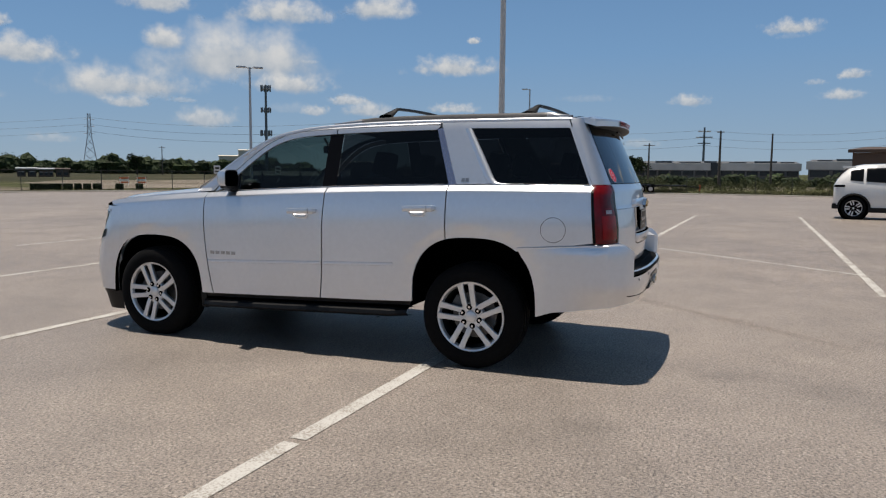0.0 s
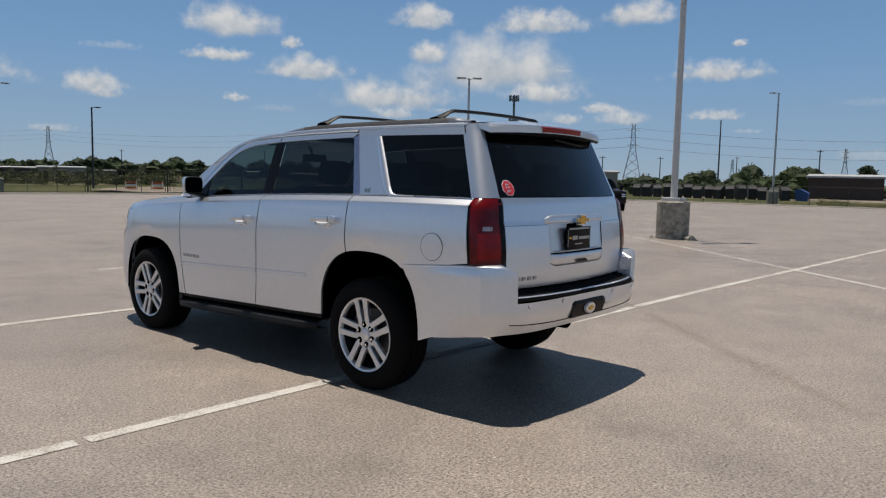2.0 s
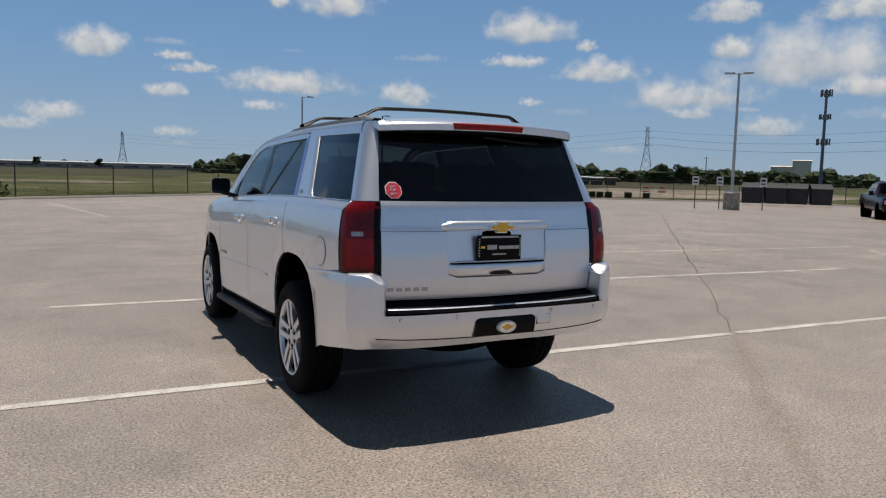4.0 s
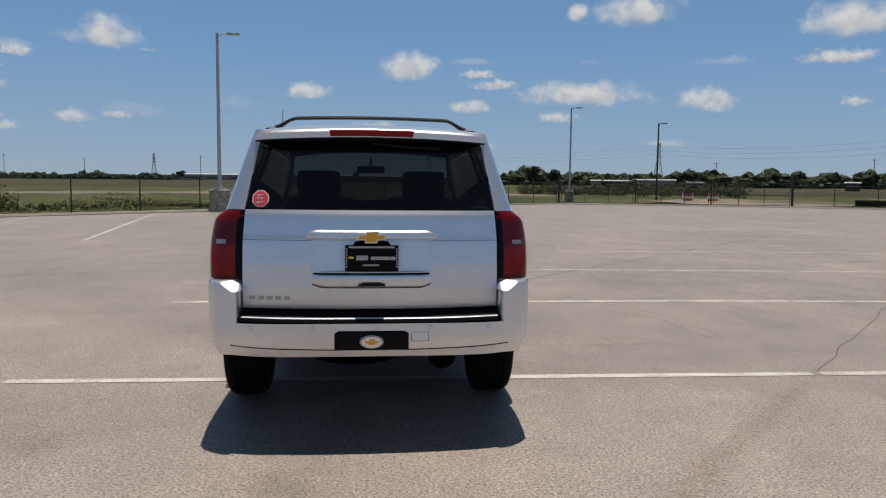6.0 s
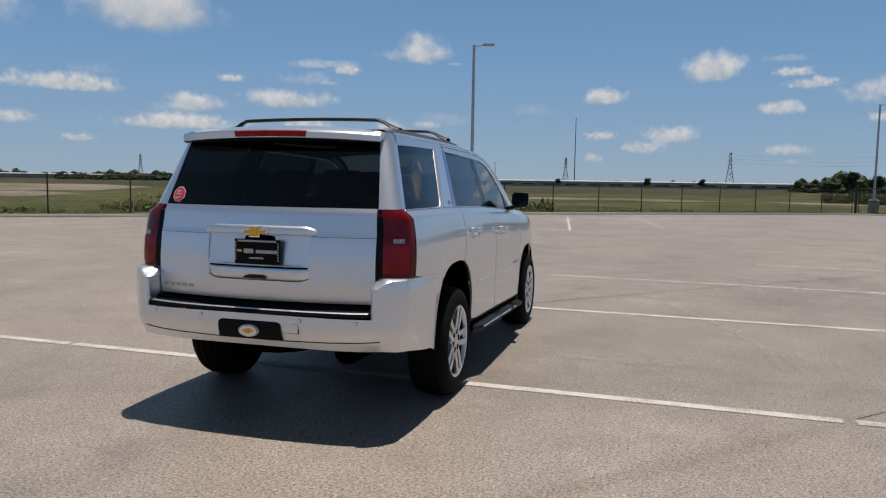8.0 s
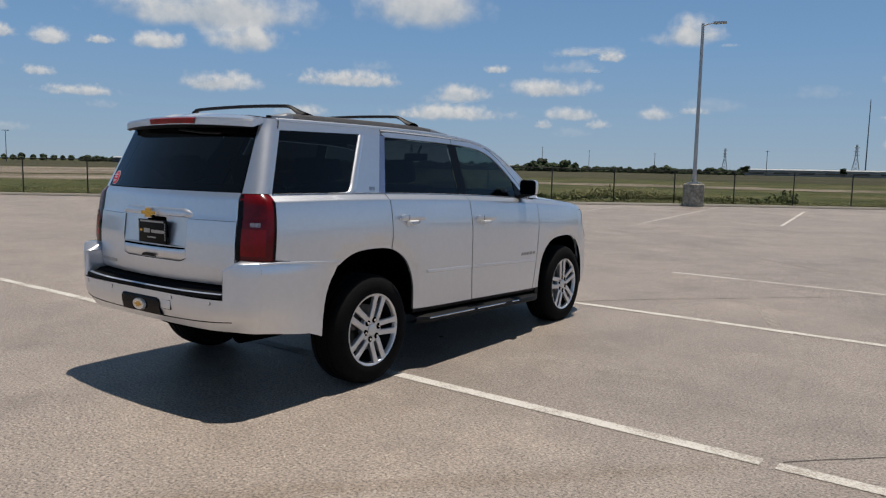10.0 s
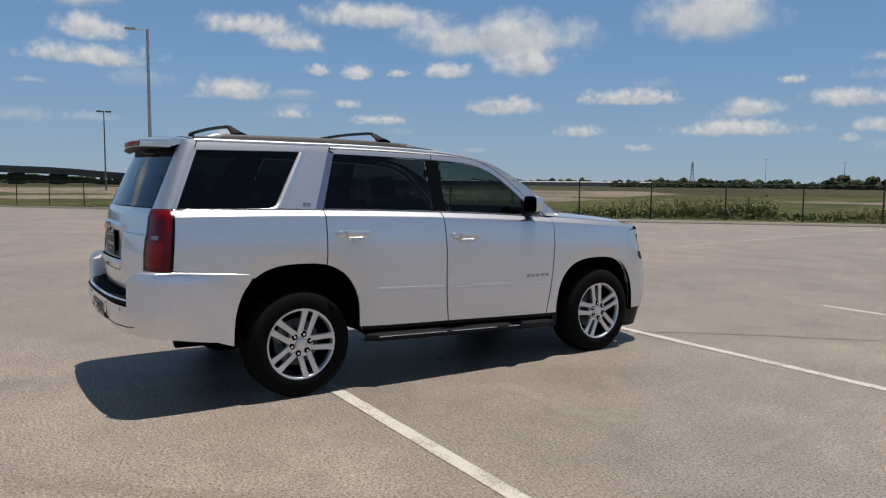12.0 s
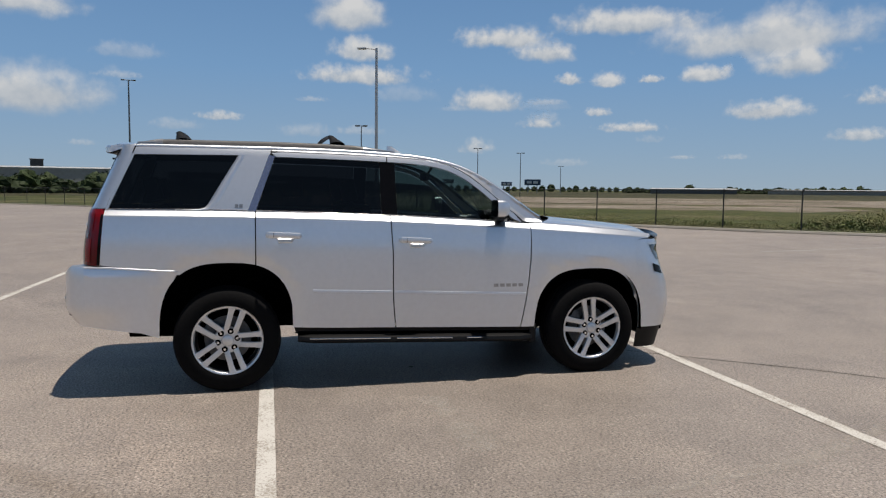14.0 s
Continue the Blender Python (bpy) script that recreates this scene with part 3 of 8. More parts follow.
sector("yard", 62, 120, 100, 260, DIRT, 0.03, "bare yard in front of the low buildings")


def strip(bm, p, q, width, lift, step=1.2, wobble=0.0):
    """A thin flat strip that lies on the lot from p to q."""
    p, q = Vector(p), Vector(q)
    d = (q - p)
    length = d.length
    d.normalize()
    nrm = Vector((-d.y, d.x))
    n = max(1, int(length / step))
    prev = None
    for k in range(n + 1):
        c = p + d * (length * k / n)
        if wobble:
            c = c + nrm * wobble * noise.noise(Vector((c.x * 1.7, c.y * 1.7, 0.4)))
        w = width * (1.0 if not wobble else 0.7 + 0.6 * abs(noise.noise(Vector((c.x * 4, c.y * 4, 3.1)))))
        a, b = c + nrm * w / 2, c - nrm * w / 2
        pair = [bm.verts.new((v.x, v.y, fall(v.x, v.y) + lift)) for v in (a, b)]
        if prev:
            bm.faces.new((prev[0], pair[0], pair[1], prev[1]))
        prev = pair


def lot_line(p, q, label="worn white painted parking bay line on concrete", width=0.105):
    bm = bmesh.new()
    strip(bm, p, q, width, 0.004)
    return tagged(part("parking_line", bm, LINE, smooth=False), label, "parking line", "parking bay lines", "structure")


def bay(y, x0, x1):
    """A bay line across the lot; all lean a little to the south as they go east."""
    return lot_line((x0, y - 0.022 * x0), (x1, y - 0.022 * x1))


bay(0.30, -6.5, -2.80)
bay(0.30, -2.74, 3.58)
bay(0.30, 3.66, 24.6)
bay(3.95, -2.46, 10.6)
bay(7.42, 0.6, 4.4)
bay(7.42, 4.46, 15.8)
bay(11.20, 4.2, 6.9)
bay(11.30, 7.0, 18.0)
bay(-3.38, 4.1, 25.5)
bay(-3.22, -9.6, -4.0)
lot_line((6.25, -3.6), (15.2, 6.2), "white diagonal painted line across the parking bays")
lot_line((-6.5, 34.6), (-4.25, 18.5))
lot_line((-2.45, 34.2), (-0.8, 21.6))
lot_line((0.8, 38.0), (2.45, 24.8))
lot_line((-10.2, 31.6), (-7.2, 14.2))
lot_line((-14.5, 28.9), (-10.75, 13.6))

# slab joints run with the fence, cracked and partly filled
bm = bmesh.new()
JD = Vector((0.676, 0.737))
JN = Vector((-0.737, 0.676))
for off, s0, s1, w in ((-2.52, 2.7, 9.0, 0.010), (-2.52, 9.0, 40.0, 0.022), (2.27, 2.6, 34.0, 0.016), (9.0, 4, 30, 0.012), (13.2, -4, 24, 0.012)):
    strip(bm, JN * off + JD * s0, JN * off + JD * s1, w, 0.003, 0.22, 0.05)
for off, s0, s1, w in ((8.6, -7, 14, 0.012), (14.5, -6, 18, 0.012), (20.5, -8, 20, 0.012)):
    strip(bm, JD * off + JN * s0, JD * off + JN * s1, w, 0.003, 0.25, 0.05)
tagged(part("pavement_joint", bm, JOINT, smooth=False), "thin dark cracked joints between concrete slabs", "pavement joint", kind="structure")


def stain_strip(points, width, mat, label):
    """A stain along a line on the lot, fading to both edges and ends."""
    bm = bmesh.new()
    uv = bm.loops.layers.uv.new("UVMap")
    pts = [Vector(p) for p in points]
    rows = []
    n = 10 * (len(pts) - 1)
    for k in range(n + 1):
        f = k / 10
        i = min(int(f), len(pts) - 2)
        a, b = pts[i], pts[i + 1]
        c = a + (b - a) * (f - i)
        d = (b - a).normalized()
        s = Vector((-d.y, d.x)) * width * (0.8 + 0.5 * noise.noise(Vector((c.x * 2, c.y * 2, 5))))
        end = abs(2 * k / n - 1) ** 6
        rows.append([(bm.verts.new((q.x, q.y, fall(q.x, q.y) + 0.0032)), u) for q, u in ((c + s, 1.0), (c, end), (c - s, 1.0))])
    for p, q in zip(rows, rows[1:]):
        for j in range(2):
            quad = (p[j], q[j], q[j + 1], p[j + 1])
            f = bm.faces.new([v for v, _ in quad])
            for lp, (_, u) in zip(f.loops, quad):
                lp[uv].uv = (u, 0)
    return tagged(part("pavement_stain", bm, mat, smooth=False), label, "stain", "pavement stains", "structure")


stain_strip(((1.40, 1.42), (1.70, 1.46), (1.98, 1.46)), 0.25, STAIN_PALE, "pale dusty patch on the concrete")
stain_strip(((2.02, 1.45), (2.35, 1.49), (2.68, 1.53)), 0.27, STAIN_PALE, "pale dusty patch on the concrete")
stain_strip(((2.25, 5.5), (2.75, 4.25), (3.17, 3.3), (3.37, 2.3), (3.45, 1.4)), 0.13, STAIN_PALE, "pale curved tyre mark on the concrete")
stain_strip(((6.2, -0.35), (6.75, -0.42), (7.4, -0.36)), 0.30, STAIN_PALE, "pale dusty patch on the concrete")
stain_strip((JN * -2.50 + JD * -1.6, JN * -2.47 + JD * 0.4, JN * -2.52 + JD * 2.6), 0.17, STAIN_BROWN, "brown water stain along a slab joint")


# ---- fence ----
def put_along(path, step, start=0.0):
    """Points every step metres along a polyline, with the direction there."""
    out, carry = [], start
    for a, b in zip(path, path[1:]):
        a, b = Vector(a), Vector(b)
        d = b - a
        length = d.length
        d.normalize()
        s = carry
        while s < length:
            out.append((a + d * s, d))
            s += step
        carry = s - length
    return out


POST_H = 1.74
bm = bmesh.new()
add_tube(bm, [(0, 0, -0.2), (0, 0, POST_H)], 0.032, 8)
bmesh.ops.create_uvsphere(bm, u_segments=8, v_segments=5, radius=0.038, matrix=Matrix.Translation((0, 0, POST_H)))
POST_MESH = bpy.data.meshes.new("post")
bm.to_mesh(POST_MESH)
bm.free()
finish(POST_MESH, FENCE_BLACK)


def fence(name, path, step, label, start=0.0):
    root = empty(name, path[0][0], path[0][1], fall(*path[0]) + 0.1)
    inv = root.matrix_basis.inverted()
    pts = put_along(path, step, start)
    rail = bmesh.new()
    wire = bmesh.new()
    mesh = bmesh.new()
    uv = mesh.loops.layers.uv.new("UVMap")
    dist = 0.0
    for k, (p, d) in enumerate(pts):
        z = fall(p.x, p.y) + 0.09
        post = new("post", POST_MESH)
        post.parent = root
        post.matrix_basis = inv @ pose(p.x, p.y, z)
        if k + 1 < len(pts):
            q = pts[k + 1][0]
            zq = fall(q.x, q.y) + 0.09
            A, B = inv @ Vector((p.x, p.y, z)), inv @ Vector((q.x, q.y, zq))
            up = Vector((0, 0, POST_H - 0.03))
            add_tube(rail, [A + up, B + up], 0.021, 6)
            add_tube(wire, [A + Vector((0, 0, 0.06)), B + Vector((0, 0, 0.06))], 0.006, 4)
            vs = [mesh.verts.new(v) for v in (A + Vector((0, 0, 0.03)), B + Vector((0, 0, 0.03)), B + up, A + up)]
            f = mesh.faces.new(vs)
            ln = (B - A).length
            for lp, (u, w) in zip(f.loops, ((dist, 0), (dist + ln, 0), (dist + ln, POST_H), (dist, POST_H))):
                lp[uv].uv = (u, w)
            dist += ln
    part("top_rail", rail, FENCE_BLACK, root)
    part("tension_wire", wire, FENCE_BLACK, root)
    part("chain_link_mesh", mesh, CHAIN, root, smooth=False)
    return tagged(root, label, "fence")


fence("chain_link_fence", FENCE_WEST, 3.3, "black chain-link fence on slim posts behind the kerb", 2.89)
fence("chain_link_fence", FENCE_EAST, 3.1, "black chain-link fence in front of the rough yard")


# ---- gate between the two fences ----
def gate():
    a, b = Vector(FENCE_WEST[-1]), Vector(FENCE_EAST[0])
    root = empty("sliding_gate", a.x, a.y, fall(a.x, a.y))
    inv = root.matrix_basis.inverted()
    d = (b - a)
    for f, r in ((0.0, 0.10), (0.335, 0.06), (0.66, 0.06), (1.0, 0.10)):
        p = a + d * f
        z = fall(p.x, p.y)
        m = bmesh.new()
        add_tube(m, [inv @ Vector((p.x, p.y, z - 0.1)), inv @ Vector((p.x, p.y, z + 2.25))], r, 8)
        part("gate_post", m, FENCE_BLACK, root)
    for f0, f1 in ((0.01, 0.325), (0.345, 0.65), (0.67, 0.99)):
        m = bmesh.new()
        p, q = a + d * f0, a + d * f1
        zp, zq = fall(p.x, p.y), fall(q.x, q.y)
        for h in (0.15, 1.0, 1.95):
            add_tube(m, [inv @ Vector((p.x, p.y, zp + h)), inv @ Vector((q.x, q.y, zq + h))], 0.03, 6)
        for k in range(4):
            c = p + (q - p) * (k / 3)
            z = fall(c.x, c.y)
            add_tube(m, [inv @ Vector((c.x, c.y, z + 0.15)), inv @ Vector((c.x, c.y, z + 1.95))], 0.025, 6)
        leaf = part("gate_leaf", m, FENCE_BLACK, root)
        mesh = bmesh.new()
        uv = mesh.loops.layers.uv.new("UVMap")
        f = mesh.faces.new([mesh.verts.new(inv @ Vector(v)) for v in ((p.x, p.y, zp + 0.15), (q.x, q.y, zq + 0.15), (q.x, q.y, zq + 1.95), (p.x, p.y, zp + 1.95))])
        ln = (q - p).length
        for lp, c in zip(f.loops, ((0, 0), (ln, 0), (ln, 1.8), (0, 1.8))):
            lp[uv].uv = c
        part("chain_link_mesh", mesh, CHAIN, leaf, smooth=False)
    return tagged(root, "closed black chain-link gate across the driveway", "gate")


gate()


# ---- light poles ----
def light_pole(x, y, height, mat, radius=0.085, pier=0.5, pier_h=0.95, arms=((1, 0),), arm=1.0, label="", head=(0.62, 0.26), square_pier=False):
    z = fall(x, y)
    root = empty("light_pole", x, y, z)
    m = bmesh.new()
    if pier:
        add_tube(m, [(0, 0, -0.3), (0, 0, 0.0), (0, 0, pier_h - 0.04), (0, 0, pier_h)], [pier, pier, pier, pier - 0.04], 4 if square_pier else 28)
        if square_pier:
            bmesh.ops.rotate(m, verts=m.verts, cent=(0, 0, 0), matrix=Matrix.Rotation(radians(40), 3, "Z"))
        part("concrete_pier", m, PIER, root, "stained concrete pier", angle=40)
        m = bmesh.new()
        foot = max(radius * 2.1, pier * 0.58)
        add_box(m, -foot, foot, -foot, foot, pier_h - 0.01, pier_h + 0.09, 0.02)
        part("base_cover", m, mat, root)
    else:
        m.free()
        pier_h = 0.0
    m = bmesh.new()
    add_tube(m, [(0, 0, pier_h), (0, 0, height * 0.5), (0, 0, height)], [radius, radius * 0.88, radius * 0.72], 14)
    shaft = part("shaft", m, mat, root)
    for ax, ay in arms:
        d = Vector((ax, ay, 0)).normalized()
        m = bmesh.new()
        add_tube(m, [Vector((0, 0, height - 0.12)), d * (arm * 0.5) + Vector((0, 0, height - 0.04)), d * arm + Vector((0, 0, height))], 0.03, 8)
        part("arm", m, mat, root)
        m = bmesh.new()
        turn = Matrix.Translation(d * (arm + head[0] * 0.4) + Vector((0, 0, height))) @ Matrix.Rotation(math.atan2(d.y, d.x), 4, "Z")
        add_box(m, -head[0] / 2, head[0] / 2, -head[1] / 2, head[1] / 2, -0.05, 0.05, 0.03, turn)
        lum = part("lamp_head", m, mat, root)
        m = bmesh.new()
        add_box(m, -head[0] * 0.38, head[0] * 0.38, -head[1] * 0.36, head[1] * 0.36, -0.062, -0.052, 0.0, turn)
        part("lens", m, SIGN_WHITE, lum)
    return tagged(root, label, "light pole", "car park light poles")


light_pole(-7.75, 34.55, 9.1, GALV, 0.10, 0.52, 1.15, ((1, 0.2),), 0.55, "tall grey steel light pole on a concrete pier by the fence")
light_pole(-43.9, 8.45, 11.2, GALV, 0.12, 0.62, 1.35, ((-0.4, -1),), 0.75, "tall grey steel light pole on a concrete pier by the kerb")
light_pole(15.3, 4.85, 10.6, WHITE_POLE, 0.095, 0.44, 1.04, ((1, -0.5), (-1, 0.5)), 0.35, "tall white light pole on a stained round concrete pier")
light_pole(35.6, 28.4, 8.45, GALV, 0.10, 0.50, 1.1, ((0.7, -0.7), (-0.7, 0.7)), 0.3, "grey light pole with two arms on a concrete pier")
light_pole(19.2, 65.5, 9.0, GALV, 0.10, 0.42, 1.1, ((1, -0.2),), 0.5, "grey steel light pole on a pier outside the gate")
light_pole(32.4, 77.0, 8.6, BLACK_POLE, 0.11, 0, 0, ((1, -0.1),), 0.35, "slim black light pole beside the driveway")
light_pole(73.5, 19.8, 10.9, GALV, 0.105, 0.55, 1.3, ((-0.3, 1),), 0.3, "grey steel light pole on a pier at the kerb")


def at(bearing, dist):
    """A place by its bearing from the car (degrees from north, clockwise) and distance."""
    b = radians(bearing)
    return MID.x + dist * math.sin(b), MID.y + dist * math.cos(b)


def plain_pole(bearing, dist, top, mat, radius, name, label, arms=(), cat="pole", heads=False):
    x, y = at(bearing, dist)
    z = fall(x, y) - 0.2
    root = empty(name, x, y, z)
    m = bmesh.new()
    add_tube(m, [(0, 0, 0), (0, 0, top - z)], [radius, radius * 0.6], 8)
    part("shaft", m, mat, root)
    side = Vector((math.cos(radians(bearing)), -math.sin(radians(bearing)), 0))
    for h, half in arms:
        m = bmesh.new()
        add_tube(m, [side * -half + Vector((0, 0, top - z - h)), side * half + Vector((0, 0, top - z - h))], radius * 0.4, 6)
        part("crossarm", m, mat, root)
        if heads:
            for s in (-1, 1):
                m = bmesh.new()
                add_box(m, -0.5, 0.5, -0.5, 0.5, -0.14, 0.14, 0.05, Matrix.Translation(side * half * s + Vector((0, 0, top - z - h))))
                part("lamp_head", m, mat, root)
    return tagged(root, label, cat)


plain_pole(-98.7, 243.8, 33.5, TOWER, 0.34, "highway_light", "tall dark highway light with twin heads", ((0.1, 1.6),), "street lamp", True)
plain_pole(-82.0, 160, 15.1, TOWER, 0.17, "highway_light", "tall dark highway light with twin heads", ((0.1, 0.8),), "street lamp", True)
plain_pole(-72.9, 260, 15.8, TOWER, 0.18, "highway_light", "far grey highway light", ((0.1, 0.9),), "street lamp", True)
plain_pole(-69.6, 280, 15.2, TOWER, 0.18, "highway_light", "far grey highway light", ((0.1, 0.9),), "street lamp", True)
plain_pole(-66.6, 420, 14.6, TOWER, 0.22, "highway_light", "far grey highway light", ((0.1, 0.9),), "street lamp", True)
plain_pole(90.2, 105, 7.4, WOOD_POLE, 0.20, "utility_pole", "dark slim utility pole in the yard", ((0.2, 0.5),))
plain_pole(93.8, 105, 6.9, WOOD_POLE, 0.17, "utility_pole", "dark slim utility pole in the yard")
plain_pole(82.8, 105, 5.9, WOOD_POLE, 0.13, "utility_pole", "far dark utility pole", ((0.3, 0.6),))
plain_pole(77.5, 150, 7.8, WOOD_POLE, 0.16, "utility_pole", "far dark utility pole", ((0.3, 0.6),))
plain_pole(71.1, 118, 11.0, WOOD_POLE, 0.15, "utility_pole", "tall dark pole behind the bins")
plain_pole(85.0, 105, 5.7, WOOD_POLE, 0.15, "utility_pole", "far dark utility pole", ((0.3, 0.8),))
plain_pole(87.8, 420, 26.0, TOWER, 0.75, "transmission_pole", "grey steel transmission pole with crossarms", ((2.2, 3.2), (5.2, 4.2), (8.4, 3.2)), "power pole")


def phone_mast(bearing, dist, top):
    """A monopole with three rings of upright antenna panels."""
    x, y = at(bearing, dist)
    root = empty("phone_mast", x, y, -0.9)
    m = bmesh.new()
    add_tube(m, [(0, 0, 0), (0, 0, top + 0.9)], [0.62, 0.42], 10)
    part("shaft", m, TOWER, root)
    for h, r, tall in ((1.2, 1.9, 2.4), (9.6, 1.9, 1.9), (18.6, 2.2, 2.3)):
        z = top + 0.9 - h
        m = bmesh.new()
        add_tube(m, [(r * math.cos(math.tau * k / 12), r * math.sin(math.tau * k / 12), z - 0.4) for k in range(13)], 0.13, 6)
        for k in range(3):
            a = math.tau * k / 3
            add_tube(m, [(0, 0, z - 0.4), (r * math.cos(a), r * math.sin(a), z - 0.4)], 0.13, 6)
        part("platform", m, TOWER, root)
        for k in range(9):
            a = math.tau * (k + 0.3) / 9
            part("antenna", box(-0.13, 0.13, -0.24, 0.24, -tall / 2, tall / 2, 0.03), TOWER, root).matrix_basis = pose(r * math.cos(a), r * math.sin(a), z, 0, 0, math.degrees(a))
    return tagged(root, "dark steel monopole phone mast with antenna rings", "phone mast")


phone_mast(55.0, 300, 34.5)
plain_pole(-6.5, 620, 55.0, TOWER, 0.45, "radio_mast", "thin far radio mast")
for bb, dd, tt in ((-12.5, 430, 13.0), (-25.0, 520, 14.0), (-28.5, 520, 16.0), (-20.2, 480, 12), (-33.5, 700, 24), (12.0, 420, 10.0), (26.0, 300, 9), (47.5, 260, 9), (36.0, 330, 11), (62.0, 220, 8.5), (66.2, 240, 9.0), (71.5, 260, 10.0)):
    plain_pole(bb, dd, tt, WOOD_POLE, 0.2, "utility_pole", "far dark utility pole", ((0.5, 1.0),))


def lattice_tower(bearing, dist, top, half):
    """A four-legged transmission tower with braced faces and three pairs of arms."""
    x, y = at(bearing, dist)
    root = empty("pylon", x, y, -1.2, -bearing)
    leg = bmesh.new()
    brace = bmesh.new()
    t = max(0.12, dist * 0.00034)
    h = top + 1.2
    levels = (0, 0.16, 0.31, 0.45, 0.58, 0.70, 0.80, 0.90, 1.0)

    def w(f):
        return half * (1 - f / 0.62) + half * 0.24 * (f / 0.62) if f < 0.62 else half * 0.24 * (1 - 0.35 * (f - 0.62) / 0.38)
    corner = [[Vector((sx * w(f), sy * w(f), h * f)) for sx, sy in ((1, 1), (-1, 1), (-1, -1), (1, -1))] for f in levels]
    for c in range(4):
        add_tube(leg, [k[c] for k in corner], t, 4)
    for a, b in zip(corner, corner[1:]):
        for c in range(4):
            add_tube(brace, [a[c], b[(c + 1) % 4]], t * 0.55, 4)
            add_tube(brace, [a[(c + 1) % 4], b[c]], t * 0.55, 4)
    part("legs", leg, TOWER, root)
    part("bracing", brace, TOWER, root)
    for f in (0.66, 0.78, 0.90):
        m = bmesh.new()
        add_tube(m, [(-half * 0.62, 0, h * f), (0, 0, h * (f + 0.015)), (half * 0.62, 0, h * f)], t * 0.9, 4)
        part("crossarm", m, TOWER, root)
    return tagged(root, "grey steel lattice power pylon in the distance", "pylon", "pylons")


lattice_tower(43.0, 480, 33.2, 4.6)
lattice_tower(64.0, 330, 25.6, 4.3)
lattice_tower(4.5, 900, 39.0, 5.5)
lattice_tower(21.7, 760, 39.0, 5.5)
lattice_tower(-7.2, 1000, 35.5, 5.0)
lattice_tower(77.9, 700, 31.0, 4.2)
lattice_tower(70.7, 900, 27.0, 4.2)
lattice_tower(-15.5, 1250, 37.0, 5.0)
lattice_tower(-38.5, 1300, 38.0, 5.0)


def cable(bearing0, d0, h0, bearing1, d1, h1, sag):
    """Three power lines that hang between two places."""
    a, b = at(bearing0, d0), at(bearing1, d1)
    m = bmesh.new()
    for k in range(3):
        pts = []
        for i in range(17):
            f = i / 16
            z = h0 + (h1 - h0) * f - sag * 4 * f * (1 - f) - k * 4.0
            pts.append((a[0] + (b[0] - a[0]) * f, a[1] + (b[1] - a[1]) * f, z))
        add_tube(m, pts, 0.055, 4)
    return tagged(part("power_line", m, TOWER), "thin dark power lines strung between pylons", "power line")


cable(43.0, 480, 31.0, 64.0, 330, 24.0, 4.0)
cable(43.0, 480, 31.0, 21.7, 760, 36.0, 6.0)
cable(21.7, 760, 36.0, 4.5, 900, 36.0, 6.0)
cable(87.8, 420, 24.5, 64.0, 330, 24.0, 4.0)
cable(87.8, 420, 24.5, 102.0, 500, 30.0, 4.0)


# ---- far buildings ----
def low_building(name, b0, b1, dist, height, depth, wall, roof, label, windows=0, overhang=0.3, fascia=None):
    """A long low building that faces the lot, between two bearings."""
    p, q = Vector(at(b0, dist)), Vector(at(b1, dist))
    d = q - p
    length = d.length
    root = empty(name, p.x, p.y, -0.9, math.degrees(math.atan2(d.y, d.x)))
    part("wall", box(0, length, 0, depth, 0, height, 0.0), wall, root, smooth=False)
    m = prism(((-overhang, height), (depth / 2, height + min(0.8, depth * 0.03)), (depth + overhang, height), (depth + overhang, height + 0.25), (depth / 2, height + 0.25 + min(0.8, depth * 0.03)), (-overhang, height + 0.25)), -overhang, length + overhang)
    part("roof", m, roof, root, smooth=False)
    if fascia:
        part("fascia", box(-0.4, length + 0.4, -0.7, 0.0, height * 0.70, height + 0.32), fascia, root, smooth=False)
    for k in range(windows):
        c = length * (k + 0.5) / windows
        w = length / windows * (0.42 if fascia else 0.30)
        win = part("window", box(c - w, c + w, -0.06, 0.05, height * 0.36, height * (0.66 if fascia else 0.68)), WINDOW_DARK, root, smooth=False)
        part("lintel", box(c - w - 0.1, c + w + 0.1, -0.10, 0.02, height * 0.68, height * 0.74), roof, win, smooth=False)
    if fascia:
        for k in range(7):
            c = length * (k + 0.35) / 7
            part("rooftop_unit", box(c, c + 3.0 + k % 3, 4, 7, height + 0.2, height + 0.75 + 0.2 * (k % 2)), wall, root, smooth=False)
        part("entrance_bay", box(length * 0.52, length * 0.56, -1.1, -0.7, height * 0.1, height + 0.45), WINDOW_DARK, root, smooth=False)
    return tagged(root, label, "building")


low_building("office_building", 82.4, 94.8, 190, 4.55, 30, WALL_GREY, WALL_GREY, "long low grey office building with dark windows", 14, fascia=FASCIA)
low_building("office_building", 95.4, 104, 185, 5.0, 24, WALL_GREY, WALL_GREY, "low grey office building with dark windows", 6, fascia=FASCIA)
low_building("brown_building", 100.6, 113.0, 62, 4.1, 14, WALL_BROWN, WALL_BROWN, "brown metal-clad building beside the car park", 0)
low_building("shed", 77.25, 82.0, 118, 3.35, 12, BARN_DARK, ROOF_METAL, "dark shed with a pale metal roof", 0)
low_building("shed", 60.0, 63.6, 130, 3.6, 8, WALL_PALE, ROOF_METAL, "small pale shed in the yard", 1)
low_building("warehouse", -14.0, 9.0, 520, 3.6, 60, WALL_PALE, ROOF_METAL, "long white warehouse on the horizon", 14)
